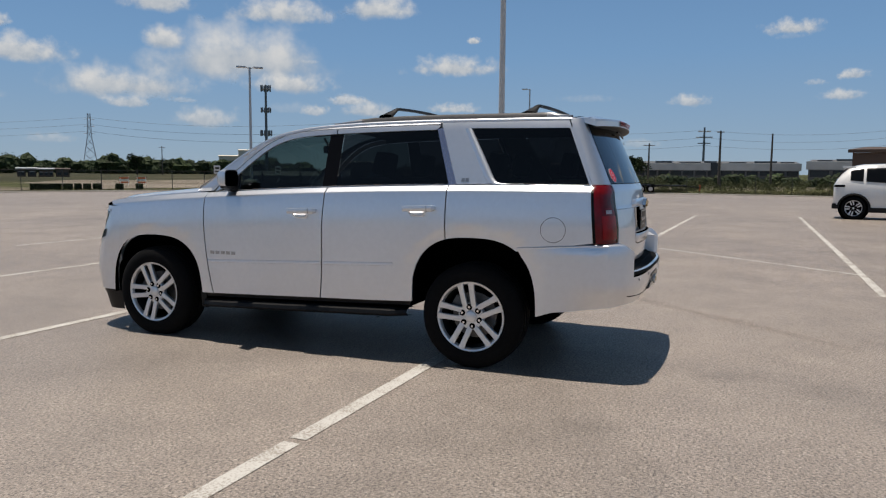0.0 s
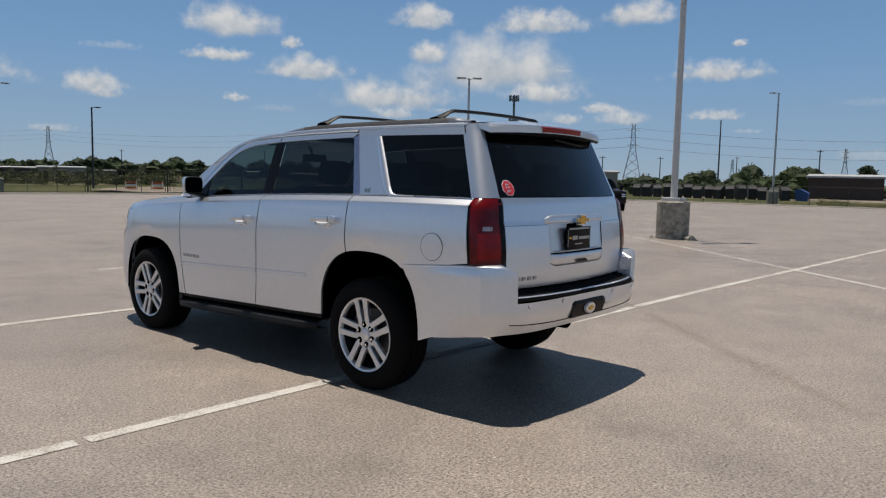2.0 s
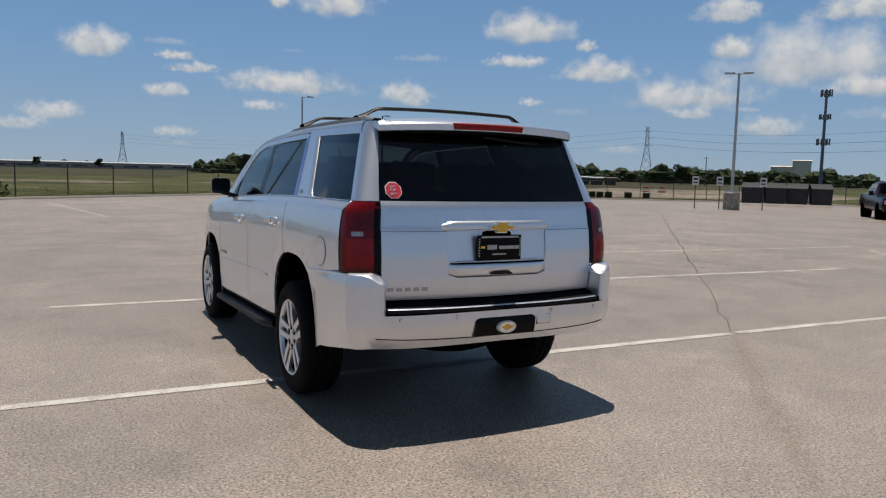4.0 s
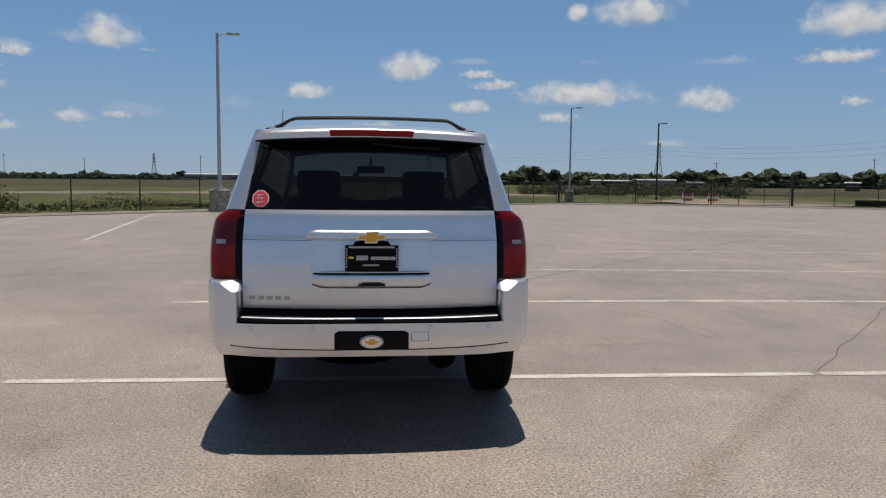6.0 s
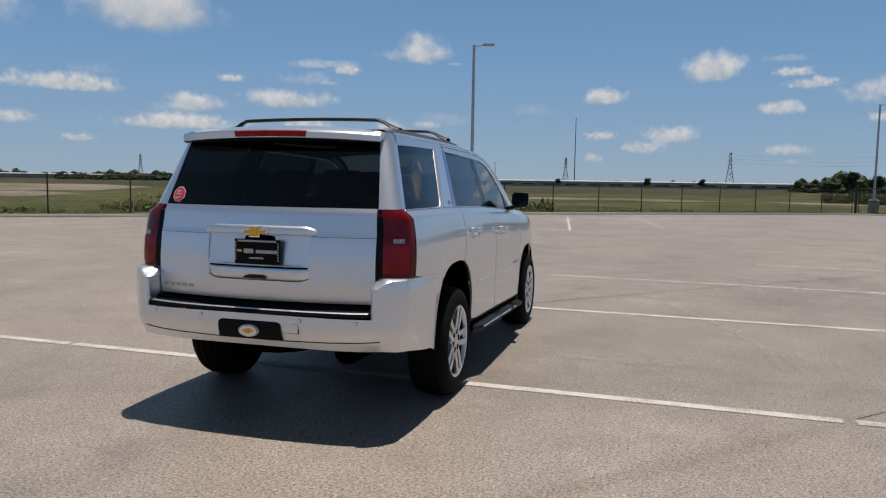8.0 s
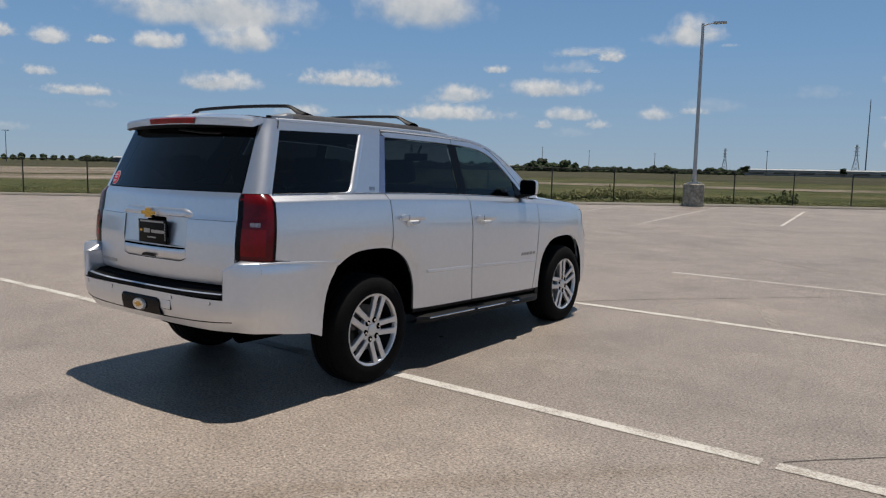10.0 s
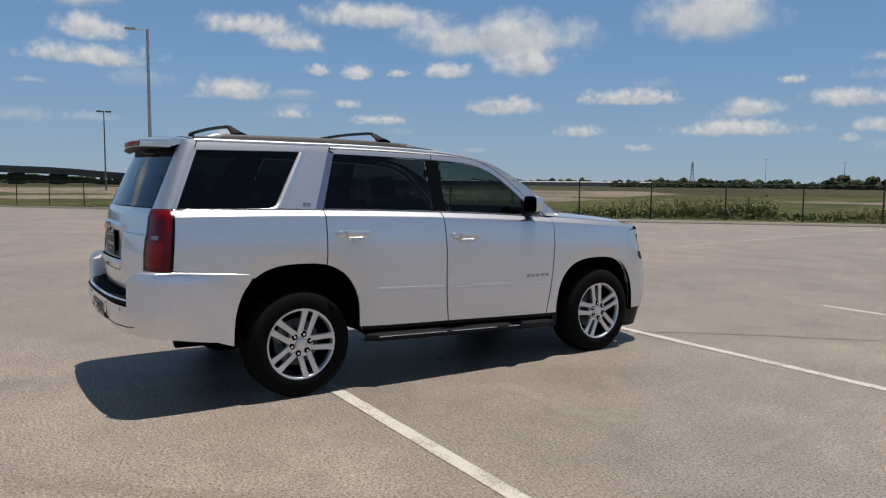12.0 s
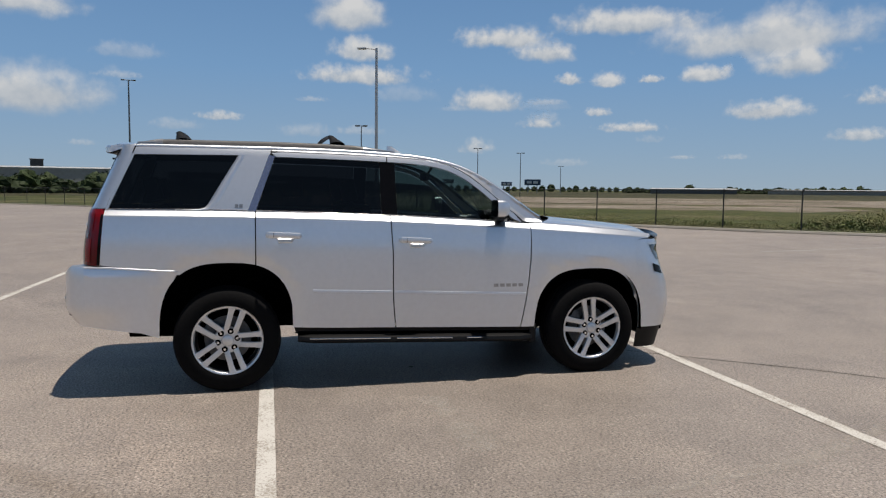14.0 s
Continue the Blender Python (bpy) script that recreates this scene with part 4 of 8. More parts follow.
low_building("warehouse", -52.0, -28.0, 620, 3.0, 60, WALL_PALE, ROOF_METAL, "long pale warehouse on the horizon", 0)
low_building("warehouse", -60.0, -54.0, 560, 3.4, 40, WALL_GREY, ROOF_METAL, "far grey warehouse on the horizon", 0)
low_building("house", 17.2, 17.9, 190, 2.2, 8, WALL_PALE, ROOF_METAL, "small house with a white metal roof", 1)
low_building("house", 18.2, 20.2, 190, 2.2, 8, BARN_DARK, ROOF_METAL, "low dark house with a white metal roof", 2)
low_building("house", 20.4, 23.4, 200, 2.5, 8, WALL_PALE, ROOF_METAL, "small house with a white metal roof", 3)
low_building("house", 24.2, 25.4, 210, 1.9, 8, WALL_BROWN, ROOF_METAL, "small house with a pale roof", 2)
low_building("house", 34.6, 35.5, 230, 2.3, 8, WALL_BROWN, ROOF_METAL, "low pale house below the trees", 2)
low_building("house", 38.0, 38.5, 200, 2.0, 8, BARN_DARK, ROOF_METAL, "small dark house with a white roof", 1)
low_building("house", 38.65, 39.15, 200, 2.0, 8, BARN_DARK, ROOF_METAL, "small dark house with a white roof", 1)
low_building("house", 39.3, 40.2, 200, 1.9, 8, WALL_BROWN, ROOF_METAL, "low brick house with a pale roof below the trees", 3)
low_building("house", 40.35, 41.2, 200, 1.9, 8, WALL_BROWN, WALL_BROWN, "low brick house below the trees", 2)
low_building("tower_block", 51.6, 53.4, 420, 9.5, 20, WALL_WHITE, WALL_WHITE, "pale square building above the trees", 0)
low_building("tower_block", 53.0, 54.2, 410, 12.5, 20, WALL_WHITE, WALL_WHITE, "pale square building above the trees", 0)
low_building("tower_block", -104.7, -103.9, 500, 17.4, 10, DARK_CONCRETE, DARK_CONCRETE, "far dark glass office block", 3)
low_building("warehouse", -109.0, -98.6, 330, 8.9, 30, WALL_PALE, ROOF_METAL, "far pale warehouse behind trees", 0)


def overpass():
    """A ramp that comes down from a bridge, drawn along bearings at one distance."""
    x, y = at(-96, 330)
    root = empty("overpass", x, y, -0.9)
    inv = root.matrix_basis.inverted()

    def line(offset, lo, hi, depth):
        rows = []
        for k in range(12):
            f = k / 11
            b = -96 + 20 * f
            top = float(np.interp(b, (-96, -91.4, -84.2, -81, -76), (7.6, 7.1, 6.0, 4.4, 2.6)))
            p, q = Vector(at(b, 330 - offset)), Vector(at(b, 330 + depth))
            rows.append([inv @ Vector((p.x, p.y, top + lo)), inv @ Vector((p.x, p.y, top + hi)), inv @ Vector((q.x, q.y, top + hi)), inv @ Vector((q.x, q.y, top + lo))])
        return grid_surface(rows, True)
    # deck's shade comes with the concrete's dark colour
    part("deck", line(0, -2.6, -0.9, 13), DARK_CONCRETE, root, smooth=False)
    part("parapet", line(0.5, -0.9, 0.0, -0.1), WALL_GREY, root, smooth=False)
    for b in (-95, -92.3, -89.6, -87.0, -84.5):
        px, py = at(b, 335)
        top = float(np.interp(b, (-96, -84.2), (7.6, 6.0))) - 2.6
        p = inv @ Vector((px, py, 0))
        part("pier", box(p.x - 1.4, p.x + 1.4, p.y - 3, p.y + 3, 0, top + 0.9, 0.2), DARK_CONCRETE, root)
    part("embankment", line(-1.5, -5.4, -3.4, 11), FARLAND, root, smooth=False)
    return tagged(root, "long dark highway overpass on piers", "overpass")


overpass()


def billboard(bearing, dist, z0, z1, width, mat, label):
    x, y = at(bearing, dist)
    root = empty("billboard", x, y, -0.8, -bearing)
    part("board", box(-width / 2, width / 2, -0.3, 0.3, z0 + 0.8, z1 + 0.8, 0.05), mat, root)
    for s in (-0.28, 0.28):
        m = bmesh.new()
        add_tube(m, [(s * width, 0, 0), (s * width, 0, z0 + 0.8)], 0.22, 8)
        part("post", m, TOWER, root)
    for k in range(2):
        part("writing_bar", box(-width * 0.36 + k * width * 0.4, -width * 0.06 + k * width * 0.4, -0.36, -0.3, z0 + 0.8 + (z1 - z0) * 0.3, z0 + 0.8 + (z1 - z0) * 0.7), SIGN_WHITE, root, smooth=False)
    return tagged(root, label, "billboard")


DARK_BLUE = simple("dark_blue_board", (0.02, 0.045, 0.09), 0.5, 0.0, 1.0, 0.1)
billboard(-68.7, 380, 3.6, 6.6, 8.2, DARK_BLUE, "dark blue billboard on two posts")
billboard(-70.7, 420, 3.4, 5.6, 6.0, DARK_BLUE, "small dark billboard on two posts")
billboard(-90.1, 320, 6.6, 9.4, 3.4, BLACK_POLE, "dark sign above the overpass")
billboard(-75.2, 300, 3.6, 5.3, 4.6, DARK_BLUE, "dark green highway sign on two posts")


# ---- trees and weeds ----
def leaf_blob(verts, faces, c, r, count, size, rng, squash=0.8):
    """Leaf clumps scattered through a lumpy crown."""
    for _ in range(count):
        while True:
            v = Vector((rng.uniform(-1, 1), rng.uniform(-1, 1), rng.uniform(-1, 1)))
            if 0.25 < v.length < 1:
                break
        v *= 0.75 + 0.5 * abs(noise.noise(v * 2.1 + Vector(c)))
        p = Vector((c[0] + v.x * r, c[1] + v.y * r, c[2] + v.z * r * squash))
        a = Vector((rng.gauss(0, 1), rng.gauss(0, 1), rng.gauss(0, 1))).normalized()
        b = a.cross(Vector((rng.gauss(0, 1), rng.gauss(0, 1), rng.gauss(0, 1)))).normalized()
        s = size * rng.uniform(0.6, 1.3)
        n = len(verts)
        verts += [p + a * s, p + b * s * 0.7, p - a * s, p - b * s * 0.7]
        faces.append((n, n + 1, n + 2, n + 3))


def crown_core(verts, faces, c, r, squash):
    """The dense, lumpy inside of a crown, under its leaves."""
    n0 = len(verts)
    for a in range(7):
        for k in range(10):
            th, ph = math.pi * (a + 0.3) / 6.6, math.tau * (k + 0.5 * (a % 2)) / 10
            v = Vector((math.sin(th) * math.cos(ph), math.sin(th) * math.sin(ph), math.cos(th)))
            v *= r * (0.86 + 0.5 * noise.noise(v * 1.9 + Vector(c)))
            verts.append(Vector((c[0] + v.x, c[1] + v.y, c[2] + v.z * squash)))
    for a in range(6):
        for k in range(10):
            p, q = n0 + a * 10 + k, n0 + a * 10 + (k + 1) % 10
            faces.append((p, q, q + 10, p + 10))
    faces.append(tuple(n0 + k for k in range(10)))


def stuff(name, verts, faces, mat, label, cat):
    me = bpy.data.meshes.new(name)
    me.from_pydata([tuple(v) for v in verts], [], faces)
    finish(me, mat, smooth=False)
    return tagged(new(name, me), label, cat, kind="stuff")


def tree_line(b0, b1, dist, spread, height, gap, seed, label, mat=None):
    """Far woods along the horizon between two bearings."""
    rng = random.Random(seed)
    verts, faces = [], []
    b = b0
    while b < b1:
        dd = dist + rng.uniform(0, spread)
        x, y = at(b, dd)
        lump = 0.55 + 0.45 * (0.5 + noise.noise(Vector((b * 0.55, seed, 0.7)))) + rng.uniform(-0.15, 0.2)
        h = height * lump * rng.uniform(0.75, 1.2)
        r = h * rng.uniform(0.46, 0.66)
        if not mat:
            crown_core(verts, faces, (x, y, h * 0.52 - 0.8), r * 0.92, 0.85)
        leaf_blob(verts, faces, (x, y, h * 0.55 - 0.8), r, 420, h * 0.042, rng, 0.82)
        if not mat:
            crown_core(verts, faces, (x + r * 0.6, y - r * 0.3, h * 0.22 - 0.8), r * 0.9, 0.6)
        leaf_blob(verts, faces, (x + rng.uniform(-r, r), y + rng.uniform(-r, r), h * 0.26 - 0.8), r * 1.0, 240, h * 0.05, rng, 0.6)
        b += math.degrees(r * gap * 0.8 / dd)
    return stuff("far_woods", verts, faces, mat or LEAF_DARK, label, "trees")


tree_line(9.5, 33.0, 300, 60, 7.4, 1.0, 11, "dark green line of far trees")
tree_line(33.0, 58.0, 330, 60, 7.8, 1.0, 12, "dark green line of far trees")
tree_line(11.0, 58.0, 400, 60, 7.5, 1.1, 17, "dark green line of far trees")
tree_line(64.6, 76.8, 108, 14, 3.4, 0.8, 23, "dark scrubby bushes at the back of the yard")
tree_line(84.0, 100.0, 90, 14, 1.7, 1.0, 24, "olive green scrubby bushes at the back of the yard", LEAF_SCRUB)
tree_line(79.0, 100.0, 130, 14, 2.1, 0.7, 25, "dark scrubby bushes at the back of the yard")
tree_line(60.0, 73.0, 230, 40, 4.5, 1.6, 13, "scattered dark trees behind the yard")
tree_line(-26.0, 9.0, 560, 90, 4.8, 3.4, 14, "thin far tree line")
tree_line(-62.0, -26.0, 640, 90, 7.0, 1.5, 15, "thin far tree line")
tree_line(-84.0, -62.0, 760, 90, 6.4, 3.0, 16, "thin far tree line")
tree_line(-108.5, -104.2, 200, 25, 6.4, 0.9, 18, "dark trees in front of the far warehouse")
tree_line(-104.0, -99.6, 205, 25, 5.6, 1.0, 19, "dark trees in front of the far warehouse")
tree_line(-96.5, -82.0, 420, 60, 6.6, 1.2, 20, "dark trees behind the overpass")
tree_line(12.0, 29.0, 104, 20, 2.6, 0.8, 26, "tall olive scrub beyond the grass", LEAF_SCRUB)
tree_line(-44.0, -14.0, 480, 60, 5.0, 0.9, 21, "dark far tree line beyond the dirt field")
tree_line(-29.5, -26.0, 440, 40, 8.0, 1.0, 22, "dark far trees beyond the dirt field")


def tree(bearing, dist, height, seed, label):
    """A broad tree: trunk, limbs and a crown of leaf clumps."""
    rng = random.Random(seed)
    x, y = at(bearing, dist)
    root = empty("tree", x, y, fall(x, y) - 0.2)
    m = bmesh.new()
    add_tube(m, [(0, 0, 0), (0.1, 0, height * 0.25), (0.0, 0.1, height * 0.5)], [height * 0.035, height * 0.026, height * 0.016], 8)
    for k in range(5):
        a = k * 1.3 + rng.uniform(-0.3, 0.3)
        add_tube(m, [(0.05, 0, height * 0.3), (math.cos(a) * height * 0.14, math.sin(a) * height * 0.14, height * 0.5), (math.cos(a) * height * 0.25, math.sin(a) * height * 0.25, height * 0.66)],
                 [height * 0.014, height * 0.010, height * 0.005], 6)
    part("trunk", m, BARK, root)
    verts, faces = [], []
    for k in range(13):
        a = rng.uniform(0, math.tau)
        d = rng.uniform(0.05, 0.30) * height
        leaf_blob(verts, faces, (math.cos(a) * d, math.sin(a) * d, height * rng.uniform(0.36, 0.80)), height * rng.uniform(0.17, 0.25), 200, height * 0.034, rng, 0.85)
    me = bpy.data.meshes.new("crown")
    me.from_pydata([tuple(v) for v in verts], [], faces)
    finish(me, LEAF_DARK, smooth=False)
    crown = new("crown", me)
    crown.parent = root
    return tagged(root, label, "tree")


tree_line(72.4, 76.8, 164, 10, 6.4, 0.62, 31, "clump of broad dark green trees behind the yard")
tree(83.6, 150, 6.0, 34, "round green tree beside the office building")
tree(80.3, 170, 6.8, 35, "round green tree behind the shed")
tree(12.6, 270, 7.8, 36, "tall dark tree above the far woods")
tree(14.2, 270, 6.8, 37, "dark tree above the far woods")
tree(45.8, 280, 8.2, 38, "round dark tree above the far woods")
tree(-7.7, 430, 5.4, 39, "lone dark tree on the horizon")
tree(-1.1, 430, 6.4, 40, "lone dark tree on the horizon")
tree(2.8, 430, 6.0, 41, "dark tree on the horizon")
tree(-13.9, 430, 6.0, 42, "dark tree on the horizon")


def weeds(path, near, far, per_m, seed, height, label, patch=0.0):
    """Stems with small leaves in a strip outside a fence."""
    rng = random.Random(seed)
    verts, faces = [], []
    for a, b in zip(path, path[1:]):
        a, b = Vector(a), Vector(b)
        d = (b - a)
        n = Vector((-d.y, d.x)).normalized()
        if n.dot(a - MID) < 0:
            n = -n
        for _ in range(int(d.length * per_m)):
            f = rng.random()
            w = near + (far - near) * rng.random() ** 1.6
            p = a + d * f + n * w
            k = noise.noise(Vector((p.x * 0.16, p.y * 0.16, seed)))
            if k < patch:
                continue
            h = height * (0.5 + 1.1 * max(0, k + 0.25)) * rng.uniform(0.5, 1.3)
            z = fall(p.x, p.y) + 0.10 - 0.25 * min(1, w / 14)
            for _ in range(5):
                t = rng.uniform(0, math.tau)
                lean = rng.uniform(0.1, 0.6) * h
                o = Vector((p.x + rng.uniform(-.3, .3), p.y + rng.uniform(-.3, .3), z))
                tip = o + Vector((math.cos(t) * lean, math.sin(t) * lean, h * rng.uniform(0.5, 1.05)))
                s = Vector((-math.sin(t), math.cos(t), 0)) * (0.006 + 0.02 * h)
                i = len(verts)
                verts += [o - s, o + s, tip]
                faces.append((i, i + 1, i + 2))
                for _ in range(5):
                    q = o.lerp(tip, rng.uniform(0.25, 1.0))
                    u = rng.uniform(0, math.tau)
                    leaf = Vector((math.cos(u), math.sin(u), rng.uniform(-0.5, 0.8))) * (0.03 + 0.10 * h) * rng.uniform(0.6, 1.3)
                    across = Vector((-math.sin(u), math.cos(u), rng.uniform(-0.4, 0.4))) * leaf.length * 0.35
                    i = len(verts)
                    verts += [q, q + leaf * 0.5 + across, q + leaf, q + leaf * 0.5 - across]
                    faces.append((i, i + 1, i + 2, i + 3))
    return stuff("weeds", verts, faces, LEAF_WEED, label, "weeds")


weeds(FENCE_WEST[2:], 0.1, 40.0, 75, 5, 0.17, "green and dry weeds behind the fence", -0.55)
weeds(((69.7, 14.5), (71.0, 9.0), (69.0, -14.0)), 0.3, 9.0, 75, 6, 0.5, "tall green and yellow weeds behind the fence", -0.45)
weeds((at(-45, 35.6), at(-39, 35.8), at(-33.0, 36.8), at(-28.5, 38.0)), 0.2, 7.0, 90, 8, 0.62, "tall green and straw-coloured weeds behind the fence", -0.35)
weeds((at(-24.5, 39.2), at(-19, 40.2), at(-10, 42.0)), 0.2, 6.0, 80, 9, 0.5, "tall green and straw-coloured weeds behind the fence", -0.3)
weeds(FENCE_EAST[:3], 0.1, 16.0, 34, 7, 0.13, "short grass behind the fence", -0.6)


def shrub(bearing, dist, width, height, seed):
    """A low wild bush of leafy sprays."""
    rng = random.Random(seed)
    x, y = at(bearing, dist)
    verts, faces = [], []
    for _ in range(int(5 + width * 2.2)):
        o = rng.uniform(-0.5, 0.5) * width
        h = height * (1 - (2 * o / width) ** 2 * 0.6) * rng.uniform(0.6, 1.1)
        b = radians(bearing)
        c = (math.cos(b) * o, -math.sin(b) * o + rng.uniform(-0.5, 0.5), h * 0.45)
        leaf_blob(verts, faces, c, h * 0.62, 120, 0.055 + 0.03 * h, rng, 0.8)
    me = bpy.data.meshes.new("shrub")
    me.from_pydata([tuple(v) for v in verts], [], faces)
    finish(me, LEAF_SHRUB, smooth=False)
    ob = new("shrub", me)
    ob.matrix_basis = pose(x, y, fall(x, y) - 0.12)
    return tagged(ob, "wild green bush behind the black fence", "bush", "bushes behind the fence")


for k, row in enumerate(((-44.0, 34.5, 2.2, 0.55), (-41.5, 35.5, 1.6, 0.75), (-38.8, 35.0, 2.0, 0.55), (-36.2, 36.0, 2.4, 0.6), (-33.4, 36.0, 2.6, 0.6), (-31.0, 37.0, 3.0, 0.6), (-28.0, 37.5, 4.0, 0.6), (-25.0, 38.0, 4.0, 0.55), (-22.0, 38.5, 4.0, 0.5), (-7.9, 41.5, 1.7, 1.3), (-11.0, 41.0, 4.0, 0.6), (-14.0, 40.5, 3.0, 0.5), (-52.0, 36.0, 2.2, 0.5))):
    shrub(*row, 60 + k)


# ---- things beside the lot ----
def trailer():
    x, y = 71.5, 6.2
    root = empty("flatbed_trailer", x, y, fall(x, y) + 0.12, -82)
    part("deck", box(-3.0, 3.0, -1.05, 1.05, 0.62, 0.74, 0.02), TRIM_BLACK, root)
    m = bmesh.new()
    add_tube(m, [(3.0, -0.8, 0.6), (4.4, 0, 0.55), (3.0, 0.8, 0.6)], 0.06, 6)
    part("tongue", m, TRIM_BLACK, root)
    part("jack", box(4.2, 4.35, -0.08, 0.08, 0.0, 0.8, 0.02), ORANGE, root)
    for sy in (-1, 1):
        for wx in (-1.3, -0.45):
            m = bmesh.new()
            add_tube(m, [(wx, sy * 1.18, 0.36), (wx, sy * 1.38, 0.36)], 0.36, 20)
            wheel = part("wheel", m, RUBBER, root)
            m = bmesh.new()
            add_tube(m, [(wx, sy * 1.37, 0.36), (wx, sy * 1.40, 0.36)], 0.2, 16)
            part("rim", m, SIGN_WHITE, wheel)
        m = prism(((-1.85, 0.5), (-1.7, 0.78), (-1.2, 0.86), (-0.5, 0.86), (-0.05, 0.78), (0.1, 0.5), (0.0, 0.5), (-0.12, 0.70), (-0.5, 0.79), (-1.2, 0.79), (-1.62, 0.70), (-1.75, 0.5)), sy * 1.15, sy * 1.42, "y")
        part("mudguard", m, TRIM_BLACK, root)
    return tagged(root, "black twin-axle flatbed trailer at the kerb", "trailer")


trailer()


def bin_box(x, y, turn, w, d, h, mat, label, name="waste_bin"):
    root = empty(name, x, y, fall(x, y) + 0.1, turn)
    m = bmesh.new()
    vs = add_box(m, -w / 2, w / 2, -d / 2, d / 2, 0.08, h, 0.04)
    for v in vs:
        if v.co.z > h * 0.5:
            v.co.x *= 1.06
            v.co.y *= 1.08
    part("body", m, mat, root)
    m = prism(((-d * 0.56, h), (d * 0.56, h), (d * 0.56, h + 0.42), (0.1 * d, h + 0.46), (-d * 0.56, h + 0.06)), -w * 0.54, w * 0.54)
    part("lid", m, mat, root)
    return tagged(root, label, "waste bin", "black waste bins")


rng = random.Random(77)
for k in range(15):
    b = 65.7 + k * 0.77
    x, y = at(b, 84 + rng.uniform(-1, 2))
    bin_box(x, y, -b + rng.uniform(-25, 25), 0.84, 1.1, 1.12 + rng.uniform(-0.1, 0.15), BIN_BLACK, "black waste bin in the rough yard")
for k in range(4):
    x, y = at(53.0 + k * 1.55, 61.0 + k * 0.5)
    bin_box(x, y, -50 + rng.uniform(-8, 8), 1.5, 1.5, 1.3, BIN_BLACK, "large black waste bin by the fence")
bx, by = at(77.6, 86)
bin_box(bx, by, 10, 1.7, 1.2, 0.9, BLUE, "blue tarpaulin-covered crate in the yard", "covered_crate")


def signpost(bearing, dist):
    x, y = at(bearing, dist)
    root = empty("signpost", x, y, fall(x, y), -bearing)
    m = bmesh.new()
    add_tube(m, [(0, 0, 0), (0, 0, 2.1)], 0.03, 8)
    part("post", m, FENCE_BLACK, root)
    board = part("board", box(-0.2, 0.2, -0.05, -0.03, 1.5, 2.05, 0.01), SIGN_WHITE, root)
    part("writing_bar", box(-0.13, 0.13, -0.06, -0.05, 1.82, 1.94), TRIM_BLACK, board, smooth=False)
    part("writing_bar", box(-0.13, 0.13, -0.06, -0.05, 1.62, 1.70), TRIM_BLACK, board, smooth=False)
    return tagged(root, "small white sign on a thin black post", "sign", "car park signs")


for bb, dd in ((51.6, 44.0), (54.8, 45.0), (49.7, 44.0)):
    signpost(bb, dd)


def hedge_box(b0, b1, dist, h):
    """A clipped hedge: a dense box of small leaves with a crisp outline."""
    p, q = Vector(at(b0, dist)), Vector(at(b1, dist))
    d = (q - p).normalized()
    n = Vector((-d.y, d.x))
    rng = random.Random(int(b0 * 10))
    verts, faces = [], []
    for _ in range(int((q - p).length * 1500)):
        c = p + (q - p) * rng.random() + n * rng.uniform(-0.4, 0.4)
        v = Vector((c.x, c.y, fall(c.x, c.y) - 0.15 + rng.random() ** 0.8 * h))
        a = Vector((rng.gauss(0, 1), rng.gauss(0, 1), rng.gauss(0, 1))).normalized() * 0.07
        b = a.cross(Vector((rng.gauss(0, 1), rng.gauss(0, 1), rng.gauss(0, 1)))).normalized() * 0.05
        i = len(verts)
        verts += [v + a, v + b, v - a, v - b]
        faces.append((i, i + 1, i + 2, i + 3))
    me = bpy.data.meshes.new("hedge")
    me.from_pydata([tuple(v) for v in verts], [], faces)
    finish(me, LEAF_DARK, smooth=False)
    return tagged(new("hedge", me), "low clipped dark hedge beyond the fence", "hedge", "hedges")


for b0, b1 in ((37.2, 39.25), (39.38, 40.0), (40.12, 40.6), (40.72, 41.25), (41.38, 41.95), (42.95, 43.5), (44.4, 44.9)):
    hedge_box(b0, b1, 72, 0.72)


def barricade(bearing, dist):
    x, y = at(bearing, dist)
    root = empty("barricade", x, y, fall(x, y) - 0.1, -bearing)
    for k in range(3):
        part("board", box(-0.6, 0.6, -0.04, 0.04, 0.25 + k * 0.28, 0.43 + k * 0.28, 0.01), ORANGE if k != 1 else SIGN_WHITE, root)
    for s in (-0.5, 0.5):
        m = bmesh.new()
        add_tube(m, [(s, -0.35, 0), (s, 0, 1.05), (s, 0.35, 0)], 0.04, 6)
        part("stand", m, SIGN_WHITE, root)
    return tagged(root, "orange and white road barricade on the dirt track", "barricade", "road barricades")


for bb, dd in ((25.4, 76), (27.3, 76), (44.1, 100), (45.3, 100)):
    barricade(bb, dd)


def concrete_lump(x, y, size, turn, seed):
    """A broken piece of concrete lying at the foot of a pier."""
    rng = random.Random(seed)
    m = bmesh.new()
    bmesh.ops.create_icosphere(m, subdivisions=2, radius=1.0)
    for v in m.verts:
        k = 0.8 + 0.5 * noise.noise(v.co * 1.4 + Vector((seed, 0, 0)))
        v.co = Vector((v.co.x * size * 1.5 * k, v.co.y * size * 0.8 * k, max(-0.25, v.co.z) * size * 0.75 * k))
    ob = part("concrete_lump", m, PIER, smooth=False)
    ob.matrix_basis = pose(x, y, fall(x, y) + size * 0.16, 0, rng.uniform(-4, 4), turn)
    return tagged(ob, "broken lump of pale concrete beside the pier", "rubble", "broken concrete")


concrete_lump(15.12, 4.28, 0.17, -40, 3)
concrete_lump(14.98, 5.28, 0.09, 30, 4)


